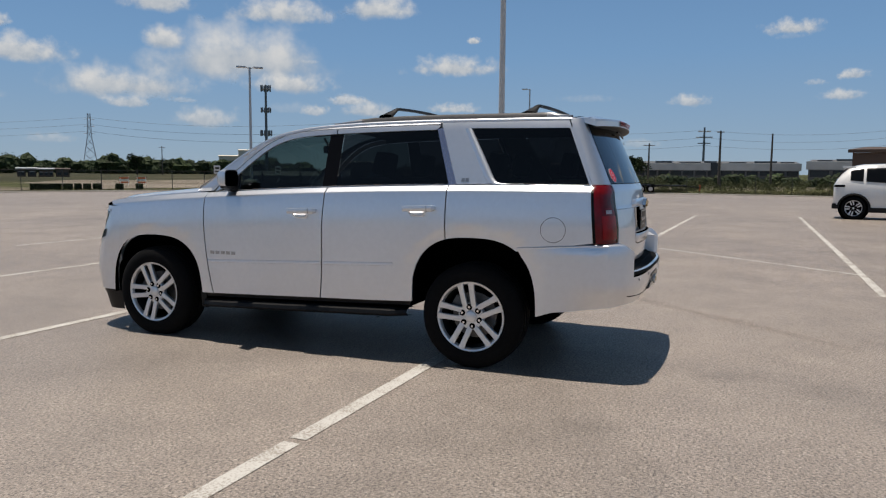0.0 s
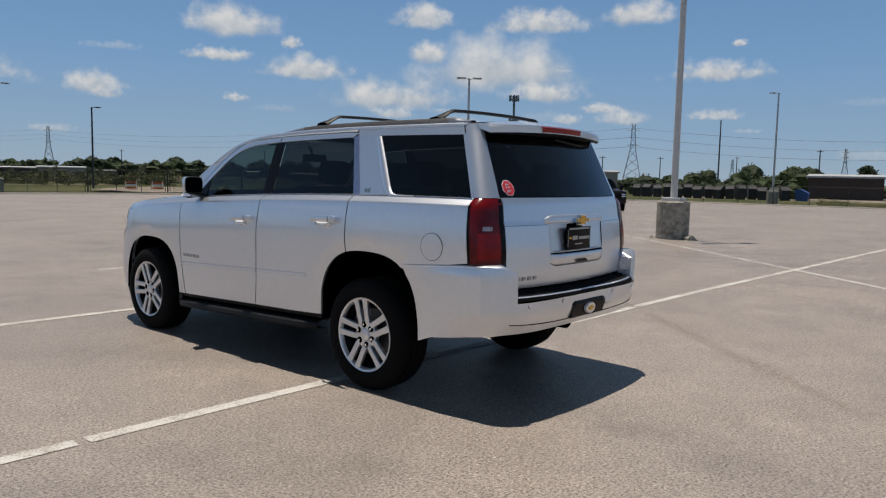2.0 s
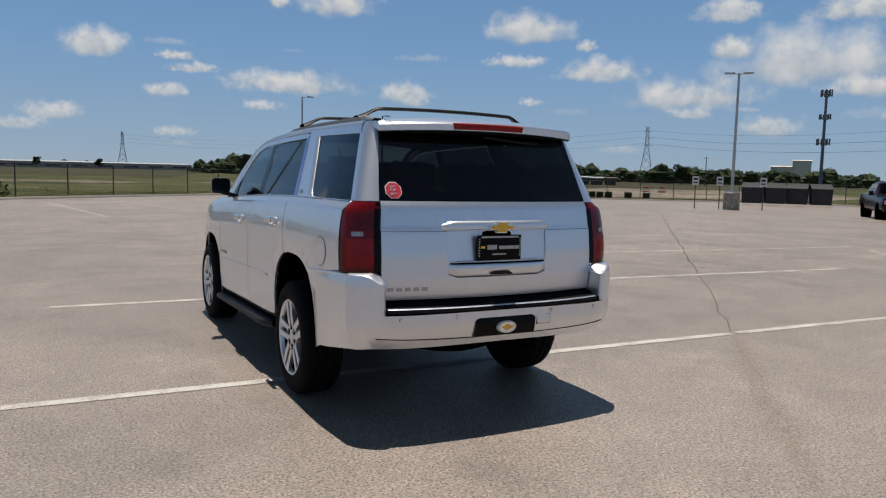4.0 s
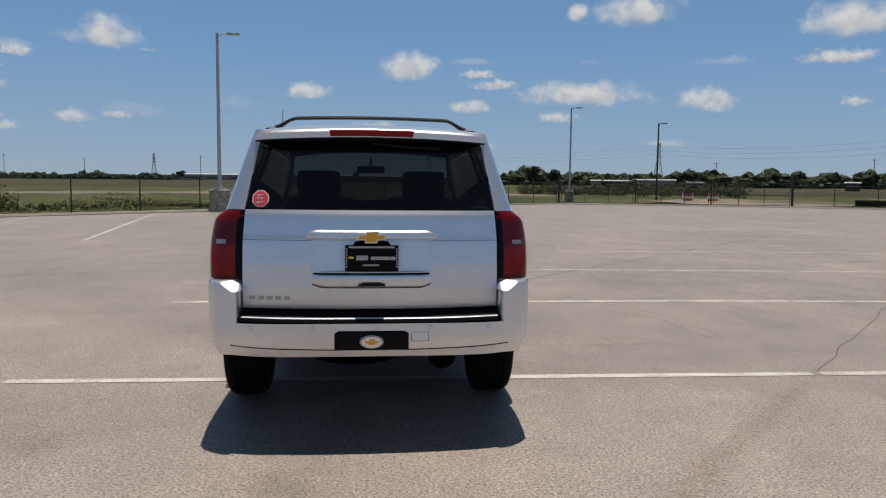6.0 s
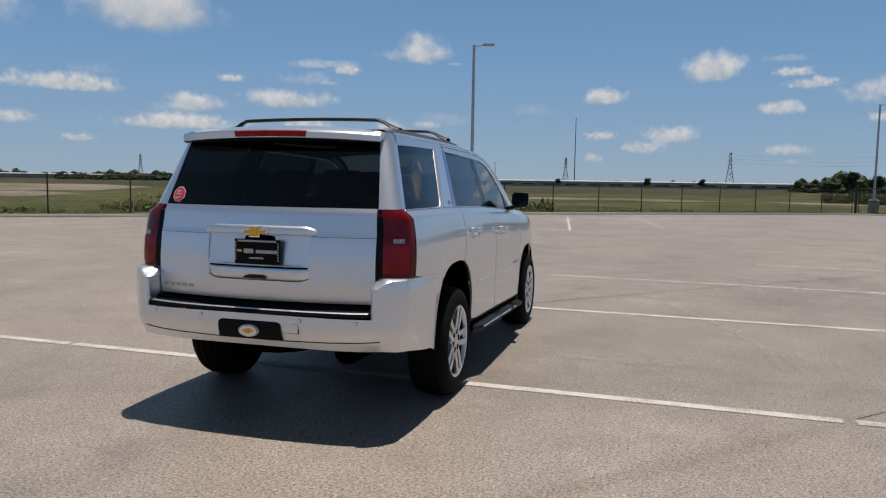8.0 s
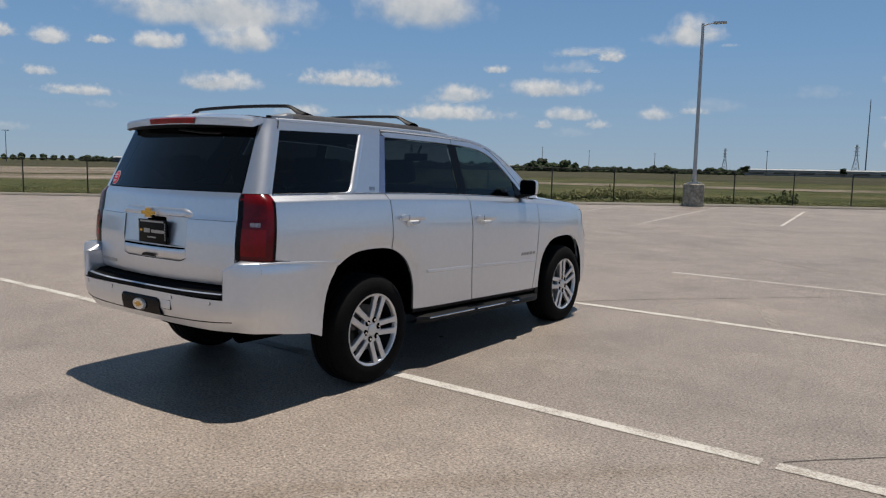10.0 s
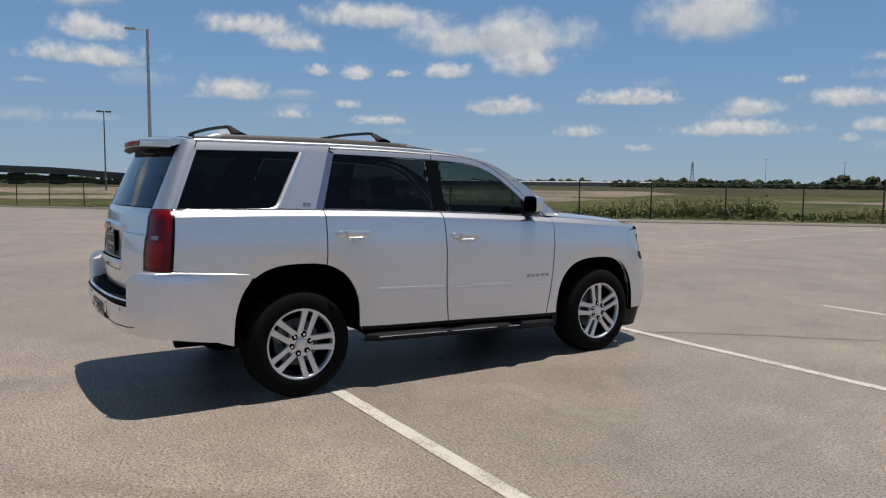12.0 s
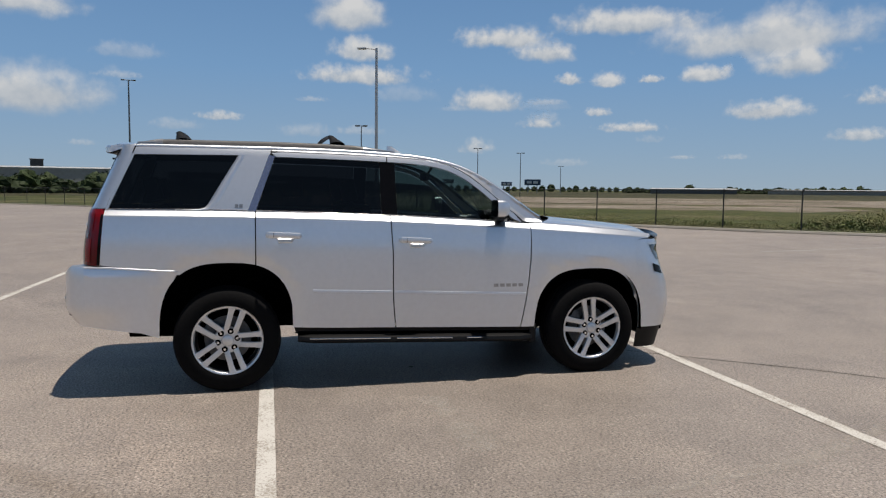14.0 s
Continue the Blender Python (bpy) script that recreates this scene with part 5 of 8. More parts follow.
# ---- clouds ----
def cloud(bearing, elevation, width, height, veil_of=None):
    dist = 3400.0
    w, h = dist * math.tan(radians(width * 0.84)), dist * math.tan(radians(height * 0.90))
    b, e = radians(bearing), radians(elevation)
    c = Vector((math.sin(b) * math.cos(e), math.cos(b) * math.cos(e), math.sin(e))) * dist
    side = Vector((math.cos(b), -math.sin(b), 0))
    up = side.cross(c.normalized())
    m = Matrix.Identity(4)
    m.col[0][:3], m.col[1][:3], m.col[2][:3] = side, up, side.cross(up)
    m.translation = c
    bm = bmesh.new()
    uv = bm.loops.layers.uv.new("Shape")
    lump = bm.loops.layers.uv.new("Lump")
    veil = bm.loops.layers.uv.new("Veil")
    thick = veil_of if veil_of else min(1.0, 0.42 + 0.055 * elevation + 0.05 * width)
    f = bm.faces.new([bm.verts.new(v) for v in ((-w, -h, 0), (w, -h, 0), (w, h, 0), (-w, h, 0))])
    for lp, c2 in zip(f.loops, ((0, 0), (1, 0), (1, 1), (0, 1))):
        lp[uv].uv = c2
        lp[lump].uv = (c2[0] * w / h, c2[1])
        lp[veil].uv = (thick, 0)
    ob = part("cloud", bm, CLOUD, smooth=False)
    ob.matrix_basis = m
    return tagged(ob, "small white fair-weather cumulus cloud in a blue sky", "cloud", "clouds", "structure")


CLOUDS_EAST = ((45.4, 6.2, 9.2, 2.1), (53.5, 8.5, 11.5, 3.5), (48.3, 9.3, 2.4, 1.6), (56.1, 11.5, 6.5, 1.6), (63.4, 12.0, 4.6, 1.5), (69.5, 7.9, 6.4, 1.3), (93.0, 10.0, 3.5, 1.0), (86.4, 5.3, 2.5, 0.8),
               (96.0, 5.4, 2.5, 0.7), (96.6, 6.7, 1.7, 0.6), (50.8, 3.9, 4.5, 1.4), (45.7, 4.8, 2.9, 0.8), (57.1, 6.5, 5.3, 1.4), (62.5, 4.7, 3.4, 1.1), (61.2, 5.3, 2.6, 0.7), (69.2, 4.8, 3.0, 0.7),
               (58.6, 4.5, 2.1, 0.7), (70.6, 9.7, 1.0, 0.4))
CLOUDS_NORTH_EAST = ((33.8, 10.9, 6.4, 2.0), (38.1, 9.6, 1.5, 0.9), (38.8, 7.9, 5.8, 1.5), (32.8, 8.5, 4.3, 0.9), (24.6, 6.1, 3.5, 1.4), (25.3, 5.4, 2.1, 0.8), (34.1, 5.5, 1.7, 0.6), (47.8, 11.8, 3.8, 1.5))
CLOUDS_NORTH = ((2.9, 8.4, 3.6, 1.7), (-4.6, 6.5, 2.7, 1.1), (9.5, 7.1, 3.1, 0.7), (8.2, 7.9, 2.5, 0.6), (7.6, 5.5, 2.7, 0.9), (16.2, 6.5, 8.3, 1.6), (14.3, 4.7, 2.6, 0.7), (0.5, 3.7, 4.5, 1.1),
                (-1.8, 2.8, 3.4, 0.8), (-4.8, 3.6, 2.1, 0.6), (-5.2, 2.0, 1.3, 0.6), (8.0, 2.6, 2.5, 0.7), (19.7, 12.3, 5.4, 1.9), (15.4, 12.2, 1.6, 1.2))
CLOUDS_NORTH_WEST = ((-37.5, 12.2, 8.7, 3.5), (-18.3, 9.8, 3.6, 1.8), (-34.8, 5.5, 3.8, 1.1), (-28.2, 6.0, 5.7, 1.3), (-32.1, 7.3, 1.5, 0.6), (-23.9, 8.2, 2.0, 0.7), (-36.2, 4.1, 8.7, 1.1), (-26.7, 4.1, 3.8, 0.9),
                     (-28.5, 3.3, 1.2, 0.6), (-42.3, 2.7, 2.1, 0.5), (-20.5, 4.1, 2.1, 0.8), (-24.6, 3.3, 1.8, 0.6), (-17.8, 4.3, 1.8, 0.5))
CLOUDS_WEST = ((-62.6, 12.3, 8.6, 1.7), (-71.1, 11.3, 6.3, 1.4), (-67.9, 10.3, 4.1, 1.5), (-52.8, 11.1, 13.4, 2.9), (-50.7, 9.1, 5.7, 2.0), (-72.0, 6.7, 5.2, 1.5), (-66.3, 8.2, 1.7, 0.7), (-63.3, 8.1, 2.0, 1.0),
               (-60.4, 8.1, 1.7, 0.5), (-56.6, 8.4, 3.1, 1.1), (-64.1, 5.8, 1.8, 0.6), (-68.3, 5.0, 2.5, 0.7), (-61.5, 4.7, 4.4, 0.7), (-52.5, 5.8, 5.6, 1.2), (-43.0, 6.4, 6.8, 1.1), (-46.6, 3.9, 3.3, 0.8),
               (-73.1, 3.3, 2.2, 1.0), (-82.6, 13.1, 5.2, 2.5), (-81.7, 10.3, 4.5, 1.4), (-82.0, 8.5, 7.8, 1.3), (-92.0, 5.2, 2.8, 0.6))
for row in CLOUDS_EAST + CLOUDS_NORTH_EAST + CLOUDS_NORTH + CLOUDS_NORTH_WEST + CLOUDS_WEST:
    cloud(*row)
# thin wisps in the haze low over the horizon
rng = random.Random(9)
for k in range(46):
    ww = rng.uniform(1.2, 4.2)
    cloud(rng.uniform(-104, 104), rng.uniform(1.6, 9.5), ww, ww * rng.uniform(0.14, 0.28), rng.uniform(0.16, 0.42))
# the same broken cumulus goes on overhead and behind
rng = random.Random(5)
for k in range(26):
    bb = rng.uniform(-180, 180)
    ee = rng.uniform(5, 13) if abs(bb) > 104 else rng.uniform(19, 48)
    ww = rng.uniform(3, 10)
    cloud(bb, ee, ww, ww * rng.uniform(0.2, 0.32))


# ---- the silver car ----
# The car stands along y with its nose to the north; x is across it, the rear axle is at y = 0.
def belt(y):
    """Height of the windows' lower edge."""
    return 1.352 - 0.0155 * y - 0.0105 * y * y


def soft(y, ys, zs):
    """A polyline with its corners eased."""
    return sum(float(np.interp(y + d, ys, zs)) * w for d, w in ((-0.12, 1), (-0.08, 2), (-0.04, 3), (0, 4), (0.04, 3), (0.08, 2), (0.12, 1))) / 16.0


def drip(y):
    """Height of the roof's side edge, down the windscreen pillar in front."""
    ys = (-1.2, -0.64, 0.42, 0.9, 1.31, 1.55, 1.73, 1.88, 2.02, 2.15, 2.28, 2.40, 2.52)
    zs = (1.820, 1.838, 1.836, 1.827, 1.808, 1.786, 1.753, 1.706, 1.638, 1.556, 1.462, 1.372, 1.276)
    return soft(y, ys, zs)


def glass_top(y):
    ys = (-0.9, 0.35, 1.0, 1.29, 1.50, 1.68, 1.80, 1.90, 1.98, 2.08, 2.18, 2.30)
    zs = (1.768, 1.757, 1.742, 1.730, 1.718, 1.692, 1.650, 1.592, 1.530, 1.446, 1.352, 1.240)
    return soft(y, ys, zs)


REAR_AXLE, FRONT_AXLE = 0.0, 2.946
HUB_R, HUB_F = 0.388, 0.366


def rear_arch(lift=0.0):
    pts = []
    for k in range(25):
        t = math.pi * k / 24
        c, s = math.cos(t), math.sin(t)
        pts.append((0.005 - (0.485 + lift) * math.copysign(abs(c) ** (2 / 2.75), c), 0.42 + (0.548 + lift) * abs(s) ** (2 / 2.75)))
    return pts


def front_arch(lift=0.0):
    pts = []
    for k in range(25):
        t = math.pi * k / 24
        c, s = math.cos(t), math.sin(t)
        pts.append((2.927 - (0.490 + lift) * math.copysign(abs(c) ** (2 / 2.8), c), 0.34 + (0.538 + lift) * abs(s) ** (2 / 2.8)))
    return pts


def flare(y, z, cy, cz, hw, hh):
    """How far the wheel arch's lip stands out at a point."""
    d = (abs((y - cy) / hw) ** 2.75 + max(0.0, (z - cz) / hh) ** 2.75) ** (1 / 2.75)
    return -0.011 * min(1.0, max(0.0, (1.125 - d) / 0.115)) ** 0.8


def side(y, z):
    """Half width of the body at a place on its side."""
    v = z - belt(y)
    if v >= 0:
        x = 0.898 - 0.335 * v - 1.6 * max(0.0, v - 0.42) ** 2
    elif v > -0.046:
        t = -v / 0.046
        x = 0.898 + 0.0605 * (t ** 0.9)
    else:
        x = 0.990 - (0.50 if v > -0.30 else 0.035) * (v + 0.30) ** 2
    x += flare(y, z, 0.005, 0.42, 0.485, 0.548) * (1 if v < 0 else 0) + flare(y, z, 2.927, 0.34, 0.490, 0.538) * (1 if v < 0 else 0)
    if y < -0.25:
        x -= 0.030 * ((-0.25 - y) / 0.6) ** 2
    if y > 2.75:
        x -= 0.085 * ((y - 2.75) / 0.75) ** 2
    return x


def bulge(y, z=0.5):
    """How far the rear bumper stands out from the flank; its top edge slopes back to it."""
    return 0.012 * smooth01(-0.34, -0.84, y) * min(1.0, max(0.0, (0.948 - z) / 0.050))


def side_normal(y, z, proud=None):
    e = 0.004

    def at_side(a, b):
        return side(a, b) + (proud(a, b) if proud else 0.0)
    dy = (at_side(y + e, z) - at_side(y - e, z)) / (2 * e)
    dz = (at_side(y, z + e) - at_side(y, z - e)) / (2 * e)
    return Vector((1, -dy, -dz)).normalized()


def shell(name, polys, material, parent, sgn, inset=0.0, rim=0.016, step=(0.07, 0.045), label="", normals=True, proud=None):
    """A panel of the car's side: outlines of (y, z) laid on the body's surface, with turned-in edges."""
    bm = bmesh.new()
    ys = [p[0] for poly in polys for p in poly]
    shared = {}

    def vert(y, z):
        key = (round(y, 4), round(z, 4))
        if key not in shared:
            shared[key] = bm.verts.new((0, y, z - belt(y)))
        return shared[key]
    for poly in polys:
        ring = []
        for (y0, z0), (y1, z1) in zip(poly, list(poly[1:]) + [poly[0]]):
            n = max(1, int(math.hypot(y1 - y0, z1 - z0) / 0.03))
            for k in range(n):
                v = vert(y0 + (y1 - y0) * k / n, z0 + (z1 - z0) * k / n)
                if not ring or (v is not ring[-1] and v is not ring[0]):
                    ring.append(v)
        bm.faces.new(ring)
    zs = [v.co.z for v in bm.verts]
    k = math.floor(min(ys) / step[0]) + 1
    while k * step[0] < max(ys):
        bmesh.ops.bisect_plane(bm, geom=bm.verts[:] + bm.edges[:] + bm.faces[:], dist=1e-4, plane_co=(0, k * step[0], 0), plane_no=(0, 1, 0))
        k += 1
    cuts = [k * step[1] for k in range(-24, 14) if abs(k * step[1] + 0.03) > 0.05] + [-0.066, -0.056, -0.048, -0.036, -0.022, -0.010, 0.0, 0.010]
    for c in cuts:
        if min(zs) < c < max(zs):
            bmesh.ops.bisect_plane(bm, geom=bm.verts[:] + bm.edges[:] + bm.faces[:], dist=1e-4, plane_co=(0, 0, c), plane_no=(0, 0, 1))
    for v in bm.verts:
        v.co.z += belt(v.co.y)
    bmesh.ops.remove_doubles(bm, verts=bm.verts[:], dist=4e-4)
    bmesh.ops.dissolve_degenerate(bm, dist=2e-4, edges=bm.edges[:])
    outer = set(bm.faces)
    nrm = {}
    for v in bm.verts:
        n = side_normal(v.co.y, v.co.z)
        nrm[v] = n
    for v in bm.verts:
        p = Vector((side(v.co.y, v.co.z) + (proud(v.co.y, v.co.z) if proud else 0.0), v.co.y, v.co.z)) - nrm[v] * inset
        v.co = p
    if rim:
        be = [e for e in bm.edges if e.is_boundary]
        r = bmesh.ops.extrude_edge_only(bm, edges=be)
        for v in [g for g in r["geom"] if isinstance(g, bmesh.types.BMVert)]:
            n = side_normal(v.co.y, v.co.z)
            v.co = v.co - n * rim
    for f in outer:
        f.normal_update()
        if f.normal.x < 0:
            f.normal_flip()
    bm.faces.index_update()
    me = bpy.data.meshes.new(name)
    flags = [f in outer for f in bm.faces]
    bm.to_mesh(me)
    bm.free()
    custom = []
    for poly, is_out in zip(me.polygons, flags):
        for li in poly.loop_indices:
            co = me.vertices[me.loops[li].vertex_index].co
            custom.append(side_normal(co.y, co.z, proud) if is_out else poly.normal.copy())
    if sgn < 0:
        for v in me.vertices:
            v.co.x = -v.co.x
    me.materials.append(material)
    me.polygons.foreach_set("use_smooth", [True] * len(me.polygons))
    if normals:
        if sgn < 0:
            custom = [Vector((-c.x, c.y, c.z)) for c in custom]
            me.flip_normals()
            # loops of each face turn round: keep the normals by vertex order
            out = [None] * len(custom)
            i = 0
            for poly in me.polygons:
                n = poly.loop_total
                blk = custom[i:i + n]
                first = blk[0]
                out[i:i + n] = [first] + blk[1:][::-1]
                i += n
            custom = out
        me.normals_split_custom_set(custom)
    me.update()
    ob = new(name, me)
    ob.parent = parent
    if label:
        tagged(ob, label)
    return ob


def edge_line(fn, y0, y1, n=14):
    return [(y0 + (y1 - y0) * k / n, fn(y0 + (y1 - y0) * k / n)) for k in range(n + 1)]


def arc_between(pts, a, b):
    """The part of a wheel arch between two values of y, ends included."""
    ys = [p[0] for p in pts]
    zs = [p[1] for p in pts]
    lo, hi = min(a, b), max(a, b)
    out = [(lo, float(np.interp(lo, ys, zs)))] + [p for p in pts if lo + 0.004 < p[0] < hi - 0.004] + [(hi, float(np.interp(hi, ys, zs)))]
    return out if a < b else out[::-1]


car = empty("sport_utility_vehicle", 0, 1.4, 0)
tagged(car, "silver full-size sport utility vehicle parked on the concrete lot", "car")
CAR = Matrix.Translation((0, -1.4, 0))


def body(name, bm, material, parent=None, label="", smooth=True, angle=35):
    """A part of the car, given in the car's own measures."""
    up = parent is not None and parent is not car
    ob = part(name, bm, material, parent if up else car, label, smooth, angle)
    if not up:
        ob.matrix_parent_inverse = CAR
    return ob


def panel(name, polys, material, sgn, **kw):
    parent = kw.pop("parent", None)
    ob = shell(name, polys, material, parent if parent else car, sgn, **kw)
    if not parent:
        ob.matrix_parent_inverse = CAR
    return ob


GAP = 0.0045
CUT_R, CUT_M, CUT_F = 0.209, 1.236, 2.400   # door joints at the belt


def fender_cut(z):
    """The curved joint between front door and wing."""
    t = max(0.0, (1.20 - z) / 0.80)
    return CUT_F - 0.004 - 0.085 * t ** 2.2


def mid_cut(z):
    t = max(0.0, (0.80 - z) / 0.36)
    return CUT_M + 0.014 * smooth01(1.28, 0.95, z) + 0.024 * t ** 2


def sill(y):
    return 0.478 - 0.031 * y


def rounded(pts, r=0.03, n=4):
    """Rounds the corners of an outline."""
    out = []
    m = len(pts)
    for i, p in enumerate(pts):
        p = Vector(p)
        a, b = Vector(pts[i - 1]) - p, Vector(pts[(i + 1) % m]) - p
        rr = min(r, a.length * 0.45, b.length * 0.45)
        if a.angle(b) > 2.9:
            out.append(tuple(p))
            continue
        s, e = p + a.normalized() * rr, p + b.normalized() * rr
        for k in range(n + 1):
            t = k / n
            out.append(tuple(s * (1 - t) ** 2 + p * 2 * t * (1 - t) + e * t ** 2))
    return out


for sgn in (1, -1):
    # rear quarter: flank, pillars and roof edge round the rear side window
    B = lambda y: belt(y) + 0.004
    flank = [(-0.872, 0.962)] + arc_between(rear_arch(), -0.333, CUT_R - GAP)
    flank += [(CUT_R - GAP, belt(CUT_R) - 0.01)] + [(0.0, B(0.0)), (-0.16, B(-0.16)), (-0.5, B(-0.5)), (-0.840, B(-0.84))]
    qg = [(-0.826, 1.364), (-0.150, 1.356), (0.092, 1.770), (-0.664, 1.768)]
    rear_post = [(-0.840, B(-0.84)), (-0.822, B(-0.82)), (-0.650, 1.764), (-0.652, drip(-0.652)), (-0.672, drip(-0.67)), (-0.70, 1.70), (-0.76, 1.56)]
    top = [(-0.650, 1.764), (0.094, 1.770), (0.150, 1.772), (0.330, 1.80), (0.335, drip(0.335))] + edge_line(drip, 0.335, -0.652, 24)[1:]
    c_post = [(-0.150, B(-0.15)), (0.0, B(0.0)), (CUT_R - GAP, belt(CUT_R) - 0.01), (0.216, 1.36), (0.330, 1.80), (0.150, 1.772), (0.094, 1.770)]
    panel("quarter_panel", [flank, rear_post, top, c_post], SILVER, sgn)
    panel("rear_side_window", [rounded(qg, 0.05)], GLASS_DARK, sgn, inset=0.006, rim=0.0)
    # raised reveal that sweeps from the window's front edge into the belt, and the joint above its rear edge
    near = ((-0.36, 1.3635), (-0.26, 1.3625), (-0.195, 1.3635), (-0.158, 1.372), (-0.132, 1.398), (-0.03, 1.572), (0.088, 1.768))
    wide = ((-0.36, 1.3600), (-0.22, 1.3555), (-0.135, 1.3545), (-0.090, 1.368), (-0.060, 1.402), (0.03, 1.560), (0.140, 1.768))
    rows = []
    for k in range(37):
        f = k / 6
        (ya, za), (yb, zb) = [tuple(float(np.interp(f, range(7), [p[c] for p in line])) for c in (0, 1)) for line in (near, wide)]
        row = []
        for u, out in ((0.0, -0.006), (0.06, 0.004), (0.45, 0.0075), (0.85, 0.0065), (1.0, -0.001)):
            y, z = ya + (yb - ya) * u, za + (zb - za) * u
            row.append((sgn * (side(y, z) + out), y, z))
        rows.append(row)
    body("window_reveal", grid_surface(rows), SILVER, angle=60)
    panel("pillar_joint", [[(-0.668, 1.772), (-0.661, 1.772), (-0.632, 1.842), (-0.639, 1.842)]], DARK, sgn, inset=-0.0035, rim=0.0)
    # rear door
    g = GAP
    skin = [(CUT_R + g, belt(CUT_R) - 0.004)] + [(CUT_R + g, 1.1)] + arc_between(rear_arch(), CUT_R + g, 0.474)
    skin += [(0.482, sill(0.48) + 0.004)] + [(0.8, sill(0.8)), (mid_cut(0.45) - g, sill(CUT_M))] + [(mid_cut(z) - g, z) for z in (0.52, 0.60, 0.68, 0.80, 1.0, 1.2)]
    skin += [(CUT_M - g, belt(CUT_M) - 0.004), (0.8, belt(0.8) - 0.004), (0.5, belt(0.5) - 0.004)]
    rear_door = panel("rear_door", [skin], SILVER, sgn)
    frame_r = [(0.335, 1.792), (0.372, glass_top(0.37) + 0.006), (0.42, glass_top(0.42) + 0.006)] + [(y, glass_top(y) + 0.006) for y in (0.7, 1.0, CUT_M - g)] + [(CUT_M - g, glass_top(CUT_M) + 0.046)] + [(y, glass_top(y) + 0.044) for y in (1.0, 0.7, 0.42)]
    panel("window_frame", [frame_r], SILVER, sgn, parent=rear_door)
    bright = [(0.156, belt(0.15) + 0.004), (0.214, belt(0.21) + 0.004), (0.358, 1.757), (0.372, glass_top(0.37) + 0.004), (0.318, 1.776), (0.236, 1.56)]
    panel("pillar_trim", [bright], TRIM_SATIN, sgn, parent=rear_door, inset=-0.003, proud=lambda y, z: 0.10 * (y - 0.156 - (z - 1.35) * 0.40))
    glass_r = [(0.220, belt(0.22) + 0.006)] + [(0.7, belt(0.7) + 0.006), (1.17, belt(1.17) + 0.006), (1.17, glass_top(1.17)), (0.8, glass_top(0.8)), (0.364, glass_top(0.37))]
    panel("rear_door_window", [glass_r], GLASS_DARK, sgn, inset=0.008, rim=0.0, parent=rear_door)
    # front door
    skin = [(mid_cut(z) + g, z) for z in (belt(CUT_M) - 0.004, 1.2, 1.0, 0.80, 0.68, 0.60, 0.52, sill(CUT_M))]
    skin += [(1.8, sill(1.8)), (fender_cut(0.41) - g, sill(2.3))] + [(fender_cut(z) - g, z) for z in (0.5, 0.62, 0.78, 0.95, 1.1)]
    skin += [(CUT_F - g, belt(CUT_F) - 0.004), (2.0, belt(2.0) - 0.004), (1.6, belt(1.6) - 0.004)]
    front_door = panel("front_door", [skin], SILVER, sgn)
    ys = [CUT_M + g] + [float(v) for v in np.linspace(1.3, 2.27, 28)]
    frame_f = [(y, glass_top(y) + 0.006) for y in ys]
    off = [(y + 0.016, glass_top(y) + 0.044) for y in ys]
    off[0] = (CUT_M + g, glass_top(CUT_M) + 0.046)
    frame_f += [(2.335, belt(2.33) + 0.002)] + off[::-1]
    panel("window_frame", [frame_f], SILVER, sgn, parent=front_door)
    glass_f = [(1.30, belt(1.3) + 0.006)] + [(1.7, belt(1.7) + 0.006), (2.10, belt(2.1) + 0.006)] + [(y, glass_top(y)) for y in np.linspace(2.10, 1.30, 24)]
    panel("front_door_window", [glass_f], GLASS_SIDE, sgn, inset=0.008, rim=0.0, parent=front_door)
    sail = [(2.105, belt(2.1) + 0.006), (2.27, belt(2.27) + 0.004), (2.18, glass_top(2.18)), (2.105, glass_top(2.105))]
    panel("mirror_sail", [sail], GLOSS_BLACK, sgn, inset=0.003, rim=0.01, parent=front_door)
    b_post = [(1.172, belt(1.17) + 0.006), (1.298, belt(1.3) + 0.006), (1.298, glass_top(1.298)), (1.172, glass_top(1.172))]
    panel("door_pillar", [b_post], GLOSS_BLACK, sgn, inset=0.006, rim=0.0)
    # bright strip below the side windows
    strip_pts = [(y, belt(y) + 0.006) for y in np.linspace(-0.82, 2.30, 20)] + [(y, belt(y) - 0.006) for y in np.linspace(2.32, -0.84, 20)]
    panel("belt_moulding", [[tuple(map(float, p)) for p in strip_pts]], CHROME, sgn, inset=-0.003, rim=0.008)
    # roof edge above the doors, down to the wing
    rail = edge_line(drip, 0.345, 2.50, 60)
    rail += [(2.52, belt(2.5) + 0.010), (2.355, belt(2.35) + 0.010)] + [(y + 0.020, glass_top(y) + 0.050) for y in np.linspace(2.27, 1.3, 30)] + [(CUT_M, glass_top(CUT_M) + 0.050), (1.0, glass_top(1.0) + 0.050), (0.8, glass_top(0.8) + 0.050), (0.6, glass_top(0.6) + 0.050), (0.42, glass_top(0.42) + 0.050), (0.345, 1.805)]
    panel("roof_side", [rail], SILVER, sgn)
    # front wing
    wing = [(fender_cut(z) + g, z) for z in (belt(CUT_F) + 0.0, 1.1, 0.95, 0.78, 0.62, 0.5, sill(2.3))] + [(2.435, sill(2.44))]
    wing += arc_between(front_arch(), 2.446, 3.366) + [(3.372, 0.62), (3.372, 0.80), (3.372, 1.0), (3.372, 1.110), (3.49, 1.122)]
    wing += [(3.56, belt(3.56) - 0.010), (3.3, belt(3.3) + 0.004), (3.0, belt(3.0) + 0.008), (2.7, belt(2.7) + 0.010), (2.5, belt(2.5) + 0.010)]
